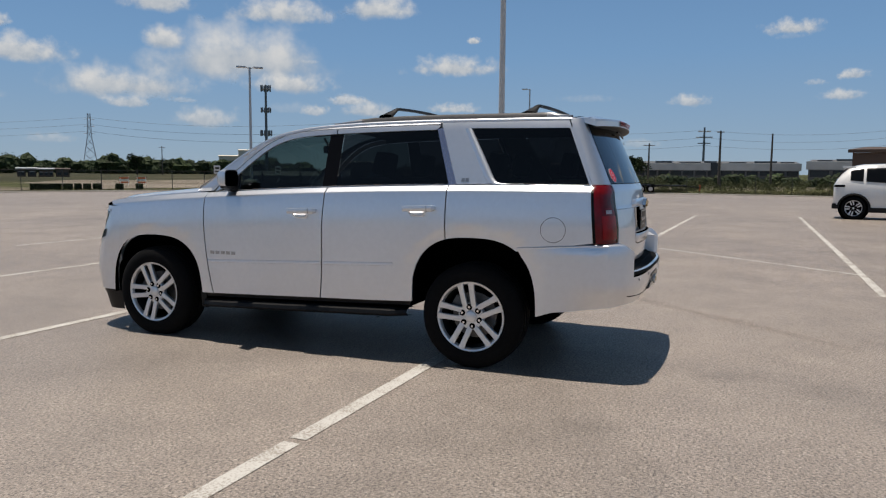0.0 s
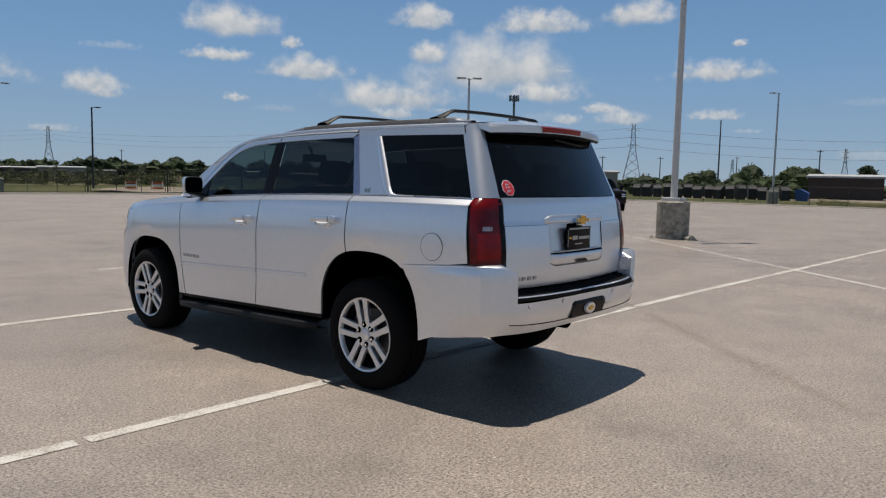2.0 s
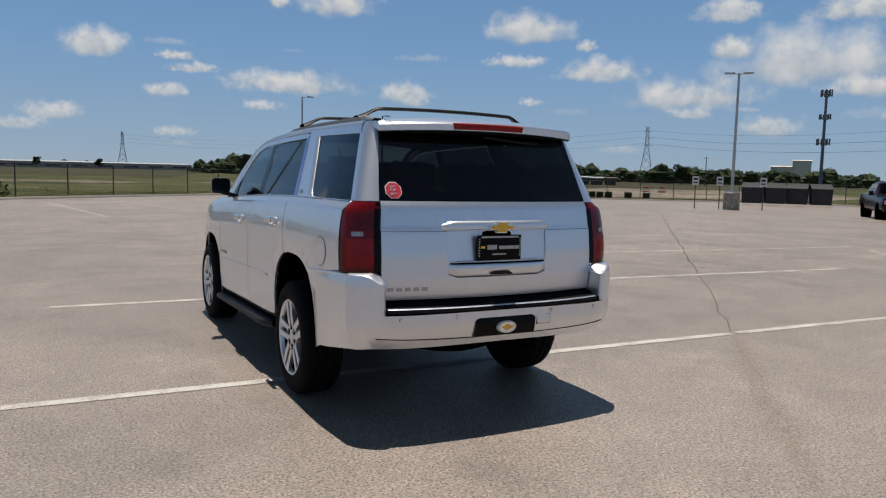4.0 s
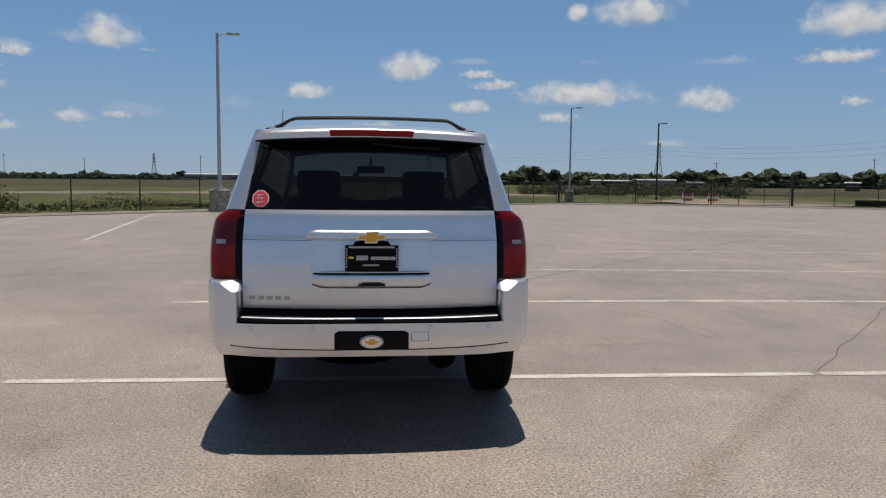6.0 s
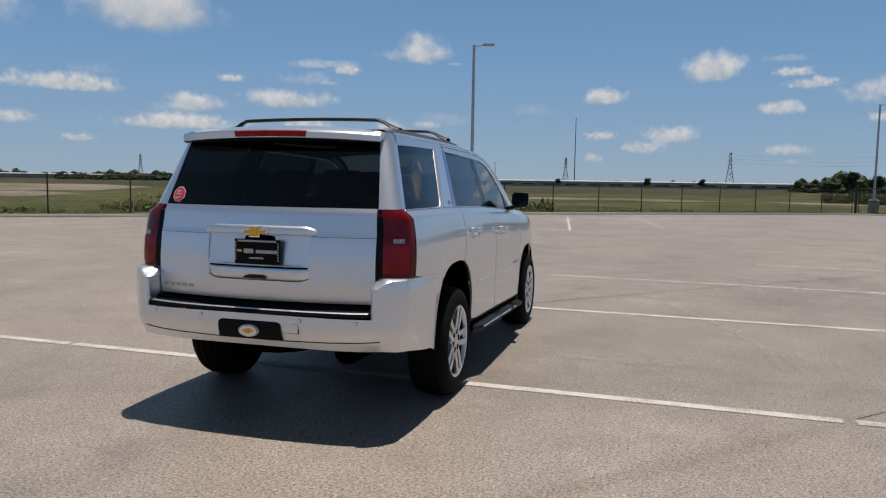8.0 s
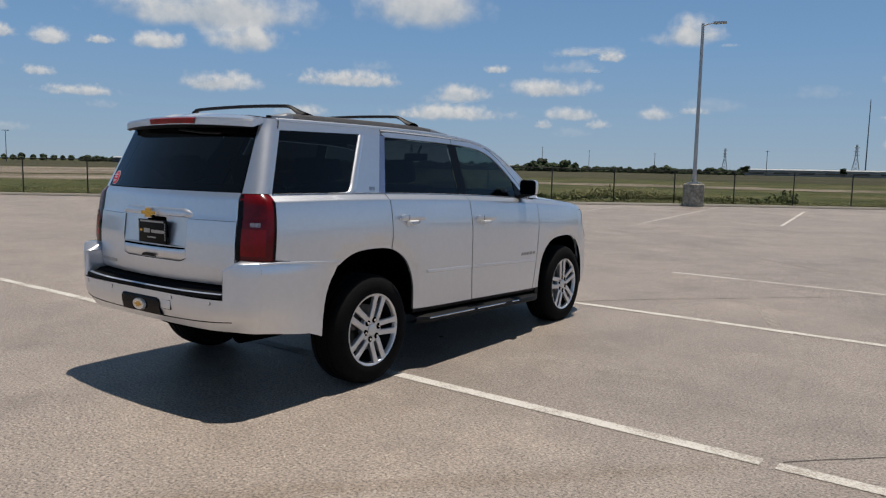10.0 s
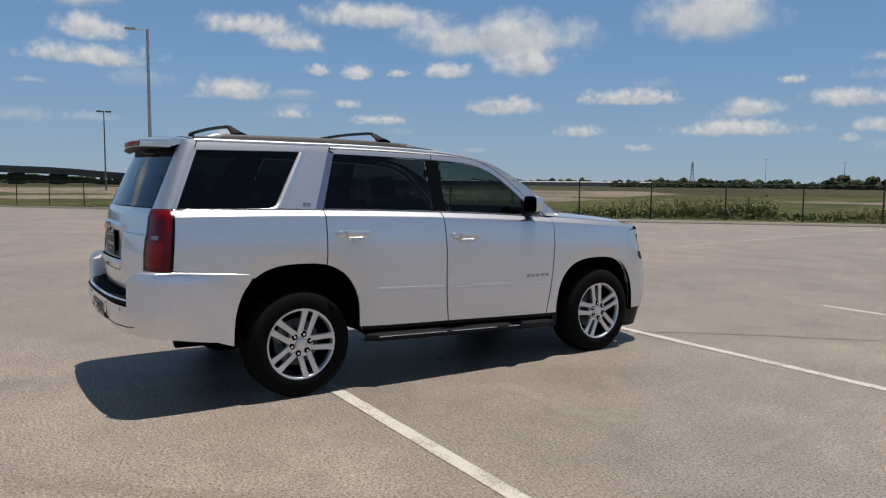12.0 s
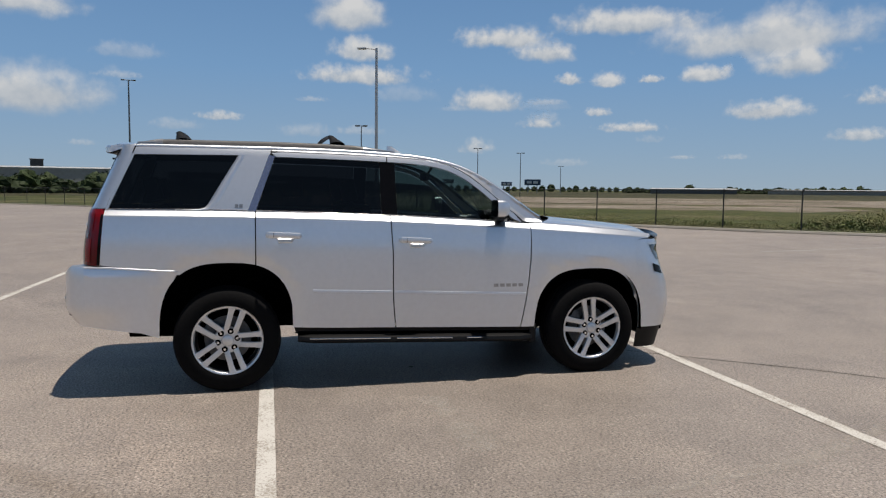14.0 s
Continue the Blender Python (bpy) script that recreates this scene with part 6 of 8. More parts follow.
    panel("front_wing", [wing], SILVER, sgn)
    # dark sheet added behind the joints, so that the gaps show shade-black
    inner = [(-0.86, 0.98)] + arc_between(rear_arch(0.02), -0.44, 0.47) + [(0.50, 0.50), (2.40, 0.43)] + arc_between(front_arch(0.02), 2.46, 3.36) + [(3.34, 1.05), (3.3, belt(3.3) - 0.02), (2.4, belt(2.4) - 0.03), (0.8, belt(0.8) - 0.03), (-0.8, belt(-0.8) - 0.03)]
    panel("joint_shade_sheet", [inner], DARK, sgn, inset=0.026, rim=0.0, normals=False)
    # door mouldings, handles, badges
    for y0, y1, parent in ((0.63, mid_cut(0.72) - 0.01, rear_door), (mid_cut(0.70) + 0.01, 2.355, front_door)):
        band = [(y0 + (y1 - y0) * k / 12, 0.778 - 0.037 * (y0 + (y1 - y0) * k / 12)) for k in range(13)]
        rows = []
        for y, z in band:
            xs = side(y, z - 0.013)
            rows.append([(sgn * (xs - 0.003), y, z + 0.001), (sgn * (xs + 0.0045), y, z - 0.002), (sgn * (xs + 0.0058), y, z - 0.014), (sgn * (xs + 0.0052), y, z - 0.024), (sgn * (xs - 0.003), y, z - 0.027)])
        body("door_moulding", grid_surface(rows), SILVER, parent, angle=35)
    for yc, zc, parent in ((0.415, 1.172, rear_door), (1.423, 1.127, front_door)):
        rows = []
        for k in range(15):
            t = k / 14
            y = yc - 0.133 + 0.266 * t
            end = min(1.0, min(t, 1 - t) / 0.055)
            bow = 0.020 + 0.022 * end ** 0.5
            hh = 0.0235 * (0.62 + 0.38 * end ** 0.5) - 0.003 * t
            zz = zc - 0.010 * (t - 0.5)
            xx = side(y, zz) + bow
            rows.append([(sgn * (xx + 0.013 * math.copysign(abs(math.cos(a)) ** 0.6, math.cos(a))), y, zz + hh * math.copysign(abs(math.sin(a)) ** 0.6, math.sin(a))) for a in [i * math.tau / 12 for i in range(12)]])
        hb = grid_surface(rows, True)
        hb.verts.ensure_lookup_table()
        hb.faces.new(hb.verts[:12])
        hb.faces.new(hb.verts[-12:])
        handle = body("door_handle", hb, SILVER, parent, "silver door handle over a bright cup")
        joint = side(yc - 0.075, zc) + 0.056
        body("handle_joint", box(*sorted((sgn * (joint - 0.004), sgn * joint)), yc - 0.077, yc - 0.074, zc - 0.018, zc + 0.021), DARK, handle, smooth=False)
        # cup recess drawn as a raised white lip, its gleam in the colour
        rows = []
        for k in range(11):
            t = k / 10
            y = yc - 0.050 + 0.122 * t
            f = min(1.0, min(t, 1 - t) / 0.12) ** 0.5
            rows.append([(sgn * (side(y, zc - 0.02) + 0.010), y, zc - 0.016), (sgn * (side(y, zc - 0.03) + 0.032), y, zc - 0.026 - 0.012 * f), (sgn * (side(y, zc - 0.04) + 0.040), y, zc - 0.030 - 0.020 * f), (sgn * (side(y, zc - 0.05) + 0.022), y, zc - 0.034 - 0.024 * f), (sgn * (side(y, zc - 0.05) + 0.001), y, zc - 0.036 - 0.026 * f)])
        body("handle_cup", grid_surface(rows), CUP, parent)
    for k in range(5):
        y0 = 2.075 + k * 0.053
        m = [(y0, 0.742), (y0 + 0.038, 0.742), (y0 + 0.038, 0.768), (y0, 0.768)]
        panel("badge_bar", [m], BADGE, sgn, inset=-0.003, rim=0.004, parent=front_door)
    for k in range(2):
        y0 = 0.062 + k * 0.032
        m = [(y0, 1.372), (y0 + 0.024, 1.372), (y0 + 0.024, 1.398), (y0, 1.398)]
        panel("badge_bar", [m], BADGE, sgn, inset=-0.003, rim=0.004)

# round fuel flap in the driver's side flank
ring_o = [(-0.597 + 0.089 * math.cos(a), 1.045 + 0.089 * math.sin(a)) for a in [k * math.tau / 40 for k in range(40)]]
ring_i = [(-0.597 + 0.0855 * math.cos(a), 1.045 + 0.0855 * math.sin(a)) for a in [k * math.tau / 40 for k in range(40)]]
panel("fuel_flap_joint", [ring_o], DARK, -1, inset=-0.0015, rim=0.0)
panel("fuel_flap", [ring_i], SILVER, -1, inset=-0.0028, rim=0.001)


# ---- roof, windscreen, bonnet ----
def roof_row(y, n=20):
    """A cross line of the roof or windscreen, from one side edge to the other."""
    z = drip(y)
    x = side(y, z) - 0.003
    ahead = 0.0
    crown = 0.042
    if y > 1.3:
        t = smooth01(1.3, 2.5, y)
        ahead = 0.03 * smooth01(1.3, 1.75, y) + 0.17 * t ** 1.5
        crown = 0.042 - 0.034 * t
    row = []
    for k in range(n + 1):
        u = -1 + 2 * k / n
        c = 1 - abs(u) ** 2.4
        row.append((u * x, y + ahead * (1 - u * u), z + crown * c))
    e = (x - 0.012, y, z - 0.030)
    return [(-e[0], e[1], e[2])] + row + [e]


roof_ys = [-0.66 + 0.036 * k for k in range(60)] + [1.50]
body("roof", grid_surface([roof_row(y) for y in roof_ys]), SILVER)
body("windscreen", grid_surface([roof_row(y) for y in [1.515 + 0.985 * k / 28 for k in range(29)]]), GLASS_WIND)
hood_rows = []
for k in range(15):
    t = k / 14
    y = 2.50 + (3.57 - 2.50) * t
    ze = belt(y) + 0.006 - 0.012 * smooth01(0.75, 1.0, t)
    xe = side(y, ze) - 0.002
    row = []
    for i in range(25):
        u = -1 + 2 * i / 24
        a = abs(u)
        dome = 0.010 * smooth01(1.0, 0.62, a) * (1 - 0.4 * t) + 0.012 * (1 - u * u)
        ahead = (0.30 * (1 - t) + 0.27 * t) * (1 - a ** 2.6)
        drop = 0.05 * smooth01(0.8, 1.0, t)
        row.append((u * xe, y + ahead, ze + dome - drop + 0.012 * (1 - t) * (1 - a ** 6)))
    low = (xe - 0.004, y, ze - 0.03 - drop)
    hood_rows.append([(-low[0], low[1], low[2])] + row + [low])
body("bonnet", grid_surface(hood_rows), SILVER)
cowl = [roof_row(2.49)[:], [(p[0], p[1] + 0.05, p[2] - 0.07) for p in roof_row(2.49)], [(p[0], p[1] + 0.14, p[2] - 0.065) for p in roof_row(2.49)]]
body("cowl", grid_surface(cowl), TRIM_BLACK)
# dark stone deflector on the bonnet's edge
rows = []
for i in range(25):
    u = -1 + 2 * i / 24
    y = 3.56 + 0.27 * (1 - abs(u) ** 2.6)
    x = u * 0.80
    z = 1.112 + 0.022 * (1 - u * u)
    rows.append([(x, y - 0.03, z - 0.006), (x * 1.005, y + 0.02, z + 0.03), (x * 1.01, y + 0.055, z + 0.012), (x * 1.008, y + 0.045, z - 0.03)])
body("bonnet_deflector", grid_surface(rows), GLOSS_BLACK, label="black bonnet deflector")
# rounded edge between roof and sides
for sgn in (1, -1):
    rows = []
    for k in range(61):
        y = -0.655 + 2.99 * k / 60
        d = drip(y)
        xo, xi = side(y, d - 0.014), side(y, d) - 0.030
        rows.append([(sgn * (xo - 0.003), y, d - 0.026), (sgn * (xo + 0.003), y, d - 0.014), (sgn * (xo - 0.001), y, d - 0.002), (sgn * (xo - 0.010), y, d + 0.005), (sgn * xi, y, d + 0.003)])
    body("roof_edge", grid_surface(rows), SILVER, angle=80)
# shark-fin aerial
rows = []
for k in range(9):
    t = k / 8
    rows.append([(0.02 * (1 - t) * math.cos(a), 1.44 + 0.075 * (1 - 0.7 * t) * math.sin(a) - 0.05 * t, 1.84 + 0.065 * t) for a in [i * math.tau / 10 for i in range(10)]])
body("roof_aerial", grid_surface(rows, True), SILVER)


# ---- rear end ----
def gate_y(x, z):
    """Where the tailgate's face lies."""
    c = float(np.interp(z, (0.72, 0.80, 0.90, 1.05, 1.187, 1.20, 1.33, 1.372, 1.80), (-1.063, -1.088, -1.100, -1.096, -1.080, -1.072, -1.052, -1.028, -0.826)))
    return c + 0.080 * (x / 0.75) ** 2


def gate_half(z):
    return float(np.interp(z, (0.78, 1.20, 1.372, 1.79), (0.752, 0.750, 0.737, 0.672)))


def gate_panel(name, z0, z1, w0, w1, mat, parent=None, out=0.0, n=24, rows_n=10, label="", hole=None):
    """A sheet of the tailgate between two heights, its half widths at both given, with an opening for the plate if asked."""
    rows = []
    for j in range(rows_n + 1):
        z = z0 + (z1 - z0) * j / rows_n
        w = w0 + (w1 - w0) * j / rows_n
        rows.append([(u * w, gate_y(u * w, z) - out, z) for u in [-1 + 2 * k / n for k in range(n + 1)]])
    rim_t = [(p[0], p[1] + 0.02, p[2]) for p in rows[-1]]
    rim_b = [(p[0], p[1] + 0.02, p[2]) for p in rows[0]]
    bm = grid_surface([rim_b] + rows + [rim_t])
    for sx in (0, -1):
        a = [r[sx] for r in rows]
        b = [(p[0], p[1] + 0.025, p[2]) for p in a]
        va = [bm.verts.new(p) for p in a]
        vb = [bm.verts.new(p) for p in b]
        for i in range(len(a) - 1):
            bm.faces.new((va[i], va[i + 1], vb[i + 1], vb[i]))
    if hole:
        gone = [f for f in bm.faces if abs(f.calc_center_median().x) < hole[0] and f.calc_center_median().z > hole[1]]
        bmesh.ops.delete(bm, geom=gone, context="FACES")
    return body(name, bm, mat, parent, label, angle=25)


tailgate = gate_panel("tailgate", 0.790, 1.189, 0.752, 0.750, SILVER, n=30, rows_n=20, hole=(0.352, 1.002))
gate_panel("tailgate_upper", 1.1915, 1.366, 0.750, 0.738, SILVER, tailgate)
gate_panel("rear_window", 1.372, 1.792, 0.736, 0.672, GLASS_REAR, tailgate, rows_n=12)
# black sheet behind the tailgate's gaps stands in for their shade
gate_panel("tailgate_backing", 0.75, 1.37, 0.775, 0.755, DARK, tailgate, out=-0.03)
# spoiler over the rear window
rows = []
for i in range(29):
    u = -1 + 2 * i / 28
    a = abs(u)
    x = u * 0.700
    yt = -0.932 + 0.085 * a ** 2.2 + 0.02 * smooth01(0.9, 1.0, a)
    zt = 1.843 - 0.022 * a ** 2
    y0 = -0.655
    z0 = drip(-0.655) + 0.042 * (1 - a ** 2.4) - 0.004
    rows.append([(x, y0, z0), (x, y0 - 0.12, z0 + 0.004), (x, yt + 0.06, zt + 0.010), (x, yt + 0.012, zt + 0.004), (x, yt, zt - 0.010), (x, yt + 0.002, zt - 0.046), (x * 0.99, yt + 0.02, zt - 0.056), (x * 0.97, -0.80, 1.775), (x * 0.97, -0.70, 1.785)])
sp = grid_surface([r[:6] for r in rows])
for ring in (rows[0], rows[-1]):
    sp.faces.new([sp.verts.new(p) for p in ring[:6]])
spoiler = body("spoiler", sp, SILVER, tailgate, angle=28)
body("spoiler_underside", grid_surface([r[5:] for r in rows]), TRIM_BLACK, spoiler)
rows = []
for i in range(21):
    u = -1 + 2 * i / 20
    x = u * 0.252
    a = abs(x / 0.735)
    yt = -0.932 + 0.085 * a ** 2.2
    zt = 1.843 - 0.022 * a ** 2
    rows.append([(x * 1.0, yt + 0.006, zt - 0.002), (x, yt - 0.006, zt - 0.008), (x * 0.97, yt - 0.002, zt - 0.040), (x * 0.97, yt + 0.012, zt - 0.046)])
body("high_brake_light", grid_surface(rows), LAMP_RED, spoiler, "red high-mounted brake light")
# wiper at rest under the spoiler
m = bmesh.new()
add_tube(m, [(0.0, gate_y(0, 1.755) - 0.02, 1.765), (0.25, gate_y(0.25, 1.735) - 0.02, 1.742), (0.42, gate_y(0.42, 1.735) - 0.018, 1.738)], 0.008, 6)
body("wiper", m, TRIM_BLACK, tailgate)
# number-plate recess: garnish bar above, bevelled pocket, grab ledge below
rows = []
for i in range(25):
    u = -1 + 2 * i / 24
    x = u * 0.385
    k = smooth01(1.0, 0.9, abs(u))
    y = gate_y(x, 1.22)
    e = 0.022 * smooth01(0.84, 1.0, abs(u))
    rows.append([(x, y + 0.004, 1.252 - e), (x, y - 0.014 * k, 1.246 - e), (x, y - 0.022 * k, 1.228 - e * 0.6), (x, y - 0.020 * k, 1.204), (x, y - 0.006, 1.196), (x, y + 0.012, 1.190)])
garnish = body("plate_garnish", grid_surface(rows), SILVER, tailgate, angle=50)


def pocket():
    """The recess for the plate: slanted side walls and a back sheet."""
    bm = bmesh.new()
    o = [(-0.352, 1.196), (0.352, 1.196), (0.352, 1.000), (-0.352, 1.000)]
    i = [(-0.296, 1.190), (0.296, 1.190), (0.286, 1.012), (-0.286, 1.012)]
    vo = [bm.verts.new((x, gate_y(x, z) + 0.001, z)) for x, z in o]
    vi = [bm.verts.new((x, gate_y(0, z) + 0.030, z)) for x, z in i]
    for k in range(4):
        bm.faces.new((vo[k], vo[(k + 1) % 4], vi[(k + 1) % 4], vi[k]))
    bm.faces.new(vi)
    return bm


body("plate_recess", pocket(), SILVER, tailgate, angle=10)
rows = []
for i in range(25):
    u = -1 + 2 * i / 24
    x = u * 0.346
    k = smooth01(1.0, 0.93, abs(u))
    y = gate_y(x, 0.96)
    zb = 0.918 + 0.02 * smooth01(0.85, 1.0, abs(u))
    rows.append([(x, y + 0.004, 0.998), (x, y - 0.014 * k, 0.994), (x, y - 0.020 * k, 0.984), (x, y - 0.012 * k, zb + 0.010), (x, y - 0.001, zb)])
ledge = body("grab_ledge", grid_surface(rows), SILVER, tailgate, angle=40)
rows, low = [], []
for i in range(25):
    u = -1 + 2 * i / 24
    x = u * 0.346
    k = smooth01(1.0, 0.93, abs(u))
    y = gate_y(x, 0.96)
    zb = 0.918 + 0.02 * smooth01(0.85, 1.0, abs(u))
    rows.append([(x * 0.98, y - 0.018 * k, 0.9955), (x * 0.98, y - 0.006 * k, 1.004)])
    low.append([(x, y - 0.003, zb + 0.001), (x, y - 0.002, zb - 0.0035)])
# dark strip paints the shadow line of the grab opening
body("grab_slot_shade", grid_surface(rows), DARK, ledge)
body("ledge_joint", grid_surface(low), DARK, ledge)
rows = []
for i in range(13):
    u = -1 + 2 * i / 12
    x = u * 0.078
    y = gate_y(x, 0.93) - 0.016
    top = 0.949 - 0.012 * smooth01(0.6, 1.0, abs(u))
    rows.append([(x, y - 0.006, top), (x * 1.05, y - 0.002, 0.928)])
body("release_pad", grid_surface(rows), TRIM_BLACK, ledge)
# dealer plate: black, writing as plain bars
plate = body("number_plate", box(-0.155, 0.155, -1.092, -1.080, 1.012, 1.166, 0.004), PLATE_BLACK, tailgate, "black dealer plate with pale writing")
for x0, x1, z0, z1 in ((-0.132, 0.132, 1.149, 1.160), (-0.090, -0.022, 1.078, 1.106), (-0.006, 0.138, 1.080, 1.100), (-0.052, 0.044, 1.045, 1.054)):
    body("writing_bar", box(x0, x1, -1.0945, -1.092, z0, z1), BADGE, plate, smooth=False)
body("emblem_bar", box(-0.135, -0.105, -1.0945, -1.092, 1.086, 1.100), GOLD, plate, smooth=False)
for s in (-1, 1):
    for k in range(7):
        body("frame_mark", box(s * 0.146 - 0.004, s * 0.146 + 0.004, -1.0945, -1.092, 1.035 + k * 0.017, 1.045 + k * 0.017), BADGE, plate, smooth=False)


def cross_emblem(w, h, y0, y1, zc, xc=0.0):
    """A plain slanted cross shape."""
    s = 0.14 * w
    o = [(-w, -h * 0.38), (-w * 0.42, -h * 0.38), (-w * 0.50, -h), (w * 0.36, -h), (w * 0.44, -h * 0.38), (w * 0.92, -h * 0.38), (w, h * 0.38), (w * 0.42, h * 0.38), (w * 0.50, h), (-w * 0.36, h), (-w * 0.44, h * 0.38), (-w * 0.92, h * 0.38)]
    return prism([(xc + a, zc + b) for a, b in o], y0, y1, "y")


body("emblem", cross_emblem(0.078, 0.028, -1.120, -1.090, 1.214), GOLD, garnish, "gold cross-shaped emblem with chrome rim")
body("emblem_rim", cross_emblem(0.086, 0.034, -1.1165, -1.090, 1.214), CHROME, garnish)
for k in range(5):
    x0 = -0.712 + k * 0.051
    body("badge_bar", box(x0, x0 + 0.034, gate_y(x0, 0.852) - 0.008, gate_y(x0, 0.852) + 0.01, 0.842, 0.864, 0.002), BADGE, tailgate)
# eight-sided sticker on the rear window
for r, mat, out, name in ((0.052, STICKER_WHITE, 0.003, "sticker"), (0.047, STICKER_RED, 0.0045, "sticker_field")):
    bm = bmesh.new()
    c = (-0.652, 1.428)
    vs = []
    for k in range(8):
        a = math.tau * (k + 0.5) / 8
        x, z = c[0] + r * math.cos(a), c[1] + r * math.sin(a)
        vs.append(bm.verts.new((x, gate_y(x, z) - out, z)))
    bm.faces.new(vs)
    st = body(name, bm, mat, tailgate if mat is STICKER_WHITE else sticker, "red and white eight-sided sticker" if mat is STICKER_WHITE else "", smooth=False)
    sticker = st
for dx, dz, w, h in ((0, 0.020, 0.020, 0.006), (0.006, 0.0, 0.009, 0.009), (0, -0.022, 0.022, 0.008), (-0.015, 0.0, 0.006, 0.010)):
    x, z = -0.652 + dx, 1.428 + dz
    body("sticker_mark", box(x - w, x + w, gate_y(x, z) - 0.0058, gate_y(x, z) - 0.004, z - h, z + h), STICKER_WHITE, sticker, smooth=False)


def corner_curve(z, n=12):
    """Plan of the rear corner at a height: from the tailgate's edge round to the flank."""
    xi = gate_half(z) + 0.006
    yi = gate_y(xi, z) + 0.004
    yf = float(np.interp(z, (0.95, 1.362, 1.764, 1.83), (-0.876, -0.842, -0.672, -0.66)))
    xf = side(yf, z)
    cx, cy = xf + 0.004, yi + 0.025
    pts = []
    for k in range(n + 1):
        t = k / n
        a, b = (1 - t) ** 3, t ** 3
        p1, p2 = 3 * (1 - t) ** 2 * t, 3 * (1 - t) * t * t
        q1 = (xi + (cx - xi) * 0.72, yi + (cy - yi) * 0.72)
        q2 = (xf + (cx - xf) * 0.5, yf + (cy - yf) * 0.62)
        pts.append((a * xi + p1 * q1[0] + p2 * q2[0] + b * xf, a * yi + p1 * q1[1] + p2 * q2[1] + b * yf))
    return pts


for sgn in (1, -1):
    zs = [0.958 + (1.360 - 0.958) * k / 12 for k in range(13)]
    rows = [[(sgn * x, y, z) for x, y in corner_curve(z)] for z in zs]
    lamp = body("tail_lamp", grid_surface(rows), LAMP_DEEP, label="red wrap-round tail lamp")
    # brighter inner lenses, a clear reversing strip and the dark end on the flank
    for z0, z1, t0, t1, mat, nm in ((1.205, 1.335, 1, 9, LAMP_MID, "upper_lens"), (0.985, 1.150, 1, 9, LAMP_RED, "lower_lens"), (1.164, 1.190, 3, 7, LAMP_CLEAR, "reversing_lens")):
        rr = []
        for k in range(7):
            z = z0 + (z1 - z0) * k / 6
            rr.append([(sgn * (x + 0.003), y - 0.003, z) for x, y in corner_curve(z)[t0:t1]])
        body(nm, grid_surface(rr), mat, lamp)
    rr = []
    for k in range(9):
        z = 0.960 + 0.398 * k / 8
        rr.append([(sgn * (x + 0.0025), y - 0.001, z) for x, y in corner_curve(z)[11:]])
    body("lamp_edge", grid_surface(rr), GLOSS_BLACK, lamp)
    rr = []
    for k in range(9):
        z = 0.960 + 0.398 * k / 8
        rr.append([(sgn * x, y - 0.0035, z) for x, y in corner_curve(z)[:2]])
    body("lamp_inner_edge", grid_surface(rr), GLOSS_BLACK, lamp)
    zs = [1.364 + (1.835 - 1.364) * k / 14 for k in range(15)]
    rows = [[(sgn * x, y, z) for x, y in corner_curve(z)] for z in zs]
    body("rear_pillar", grid_surface(rows), SILVER)

# ---- rear bumper ----
def bumper_plan(n=34, tail=-1.187, n_exp=4.8, start=0.463):
    """Half of the bumper's outline from above, from the corner crease to the middle; its width is a share of the flank's."""
    pts = []
    first = math.cos(start) ** (2 / n_exp)
    for k in range(n + 1):
        t = start + (math.pi / 2 - start) * (k / n) ** 1.3
        pts.append((max(0.0, math.cos(t)) ** (2 / n_exp) / first, -0.46 + (tail + 0.46) * math.sin(t) ** (2 / n_exp)))
    return pts


PLAN = bumper_plan()
CREASE = PLAN[0][1]


def tuck(y, z):
    """How far the bumper is pulled in towards its lower edge."""
    return 0.072 * smooth01(0.68, 0.46, z) ** 1.4 * smooth01(-0.62, -1.1, y)


def bumper_point(i, z):
    """A point on the bumper's skin behind the crease."""
    x, y = PLAN[i]
    k = 1 - tuck(y, z) / 0.97
    return x * k * (side(CREASE, z) + bulge(y, z)), -0.46 + (y + 0.46) * (1 - tuck(y, z) * smooth01(CREASE, -1.12, y) / 0.75)


def lower_edge(i):
    x, y = PLAN[i]
    return 0.455 + 0.064 * smooth01(-0.46, -1.15, y)


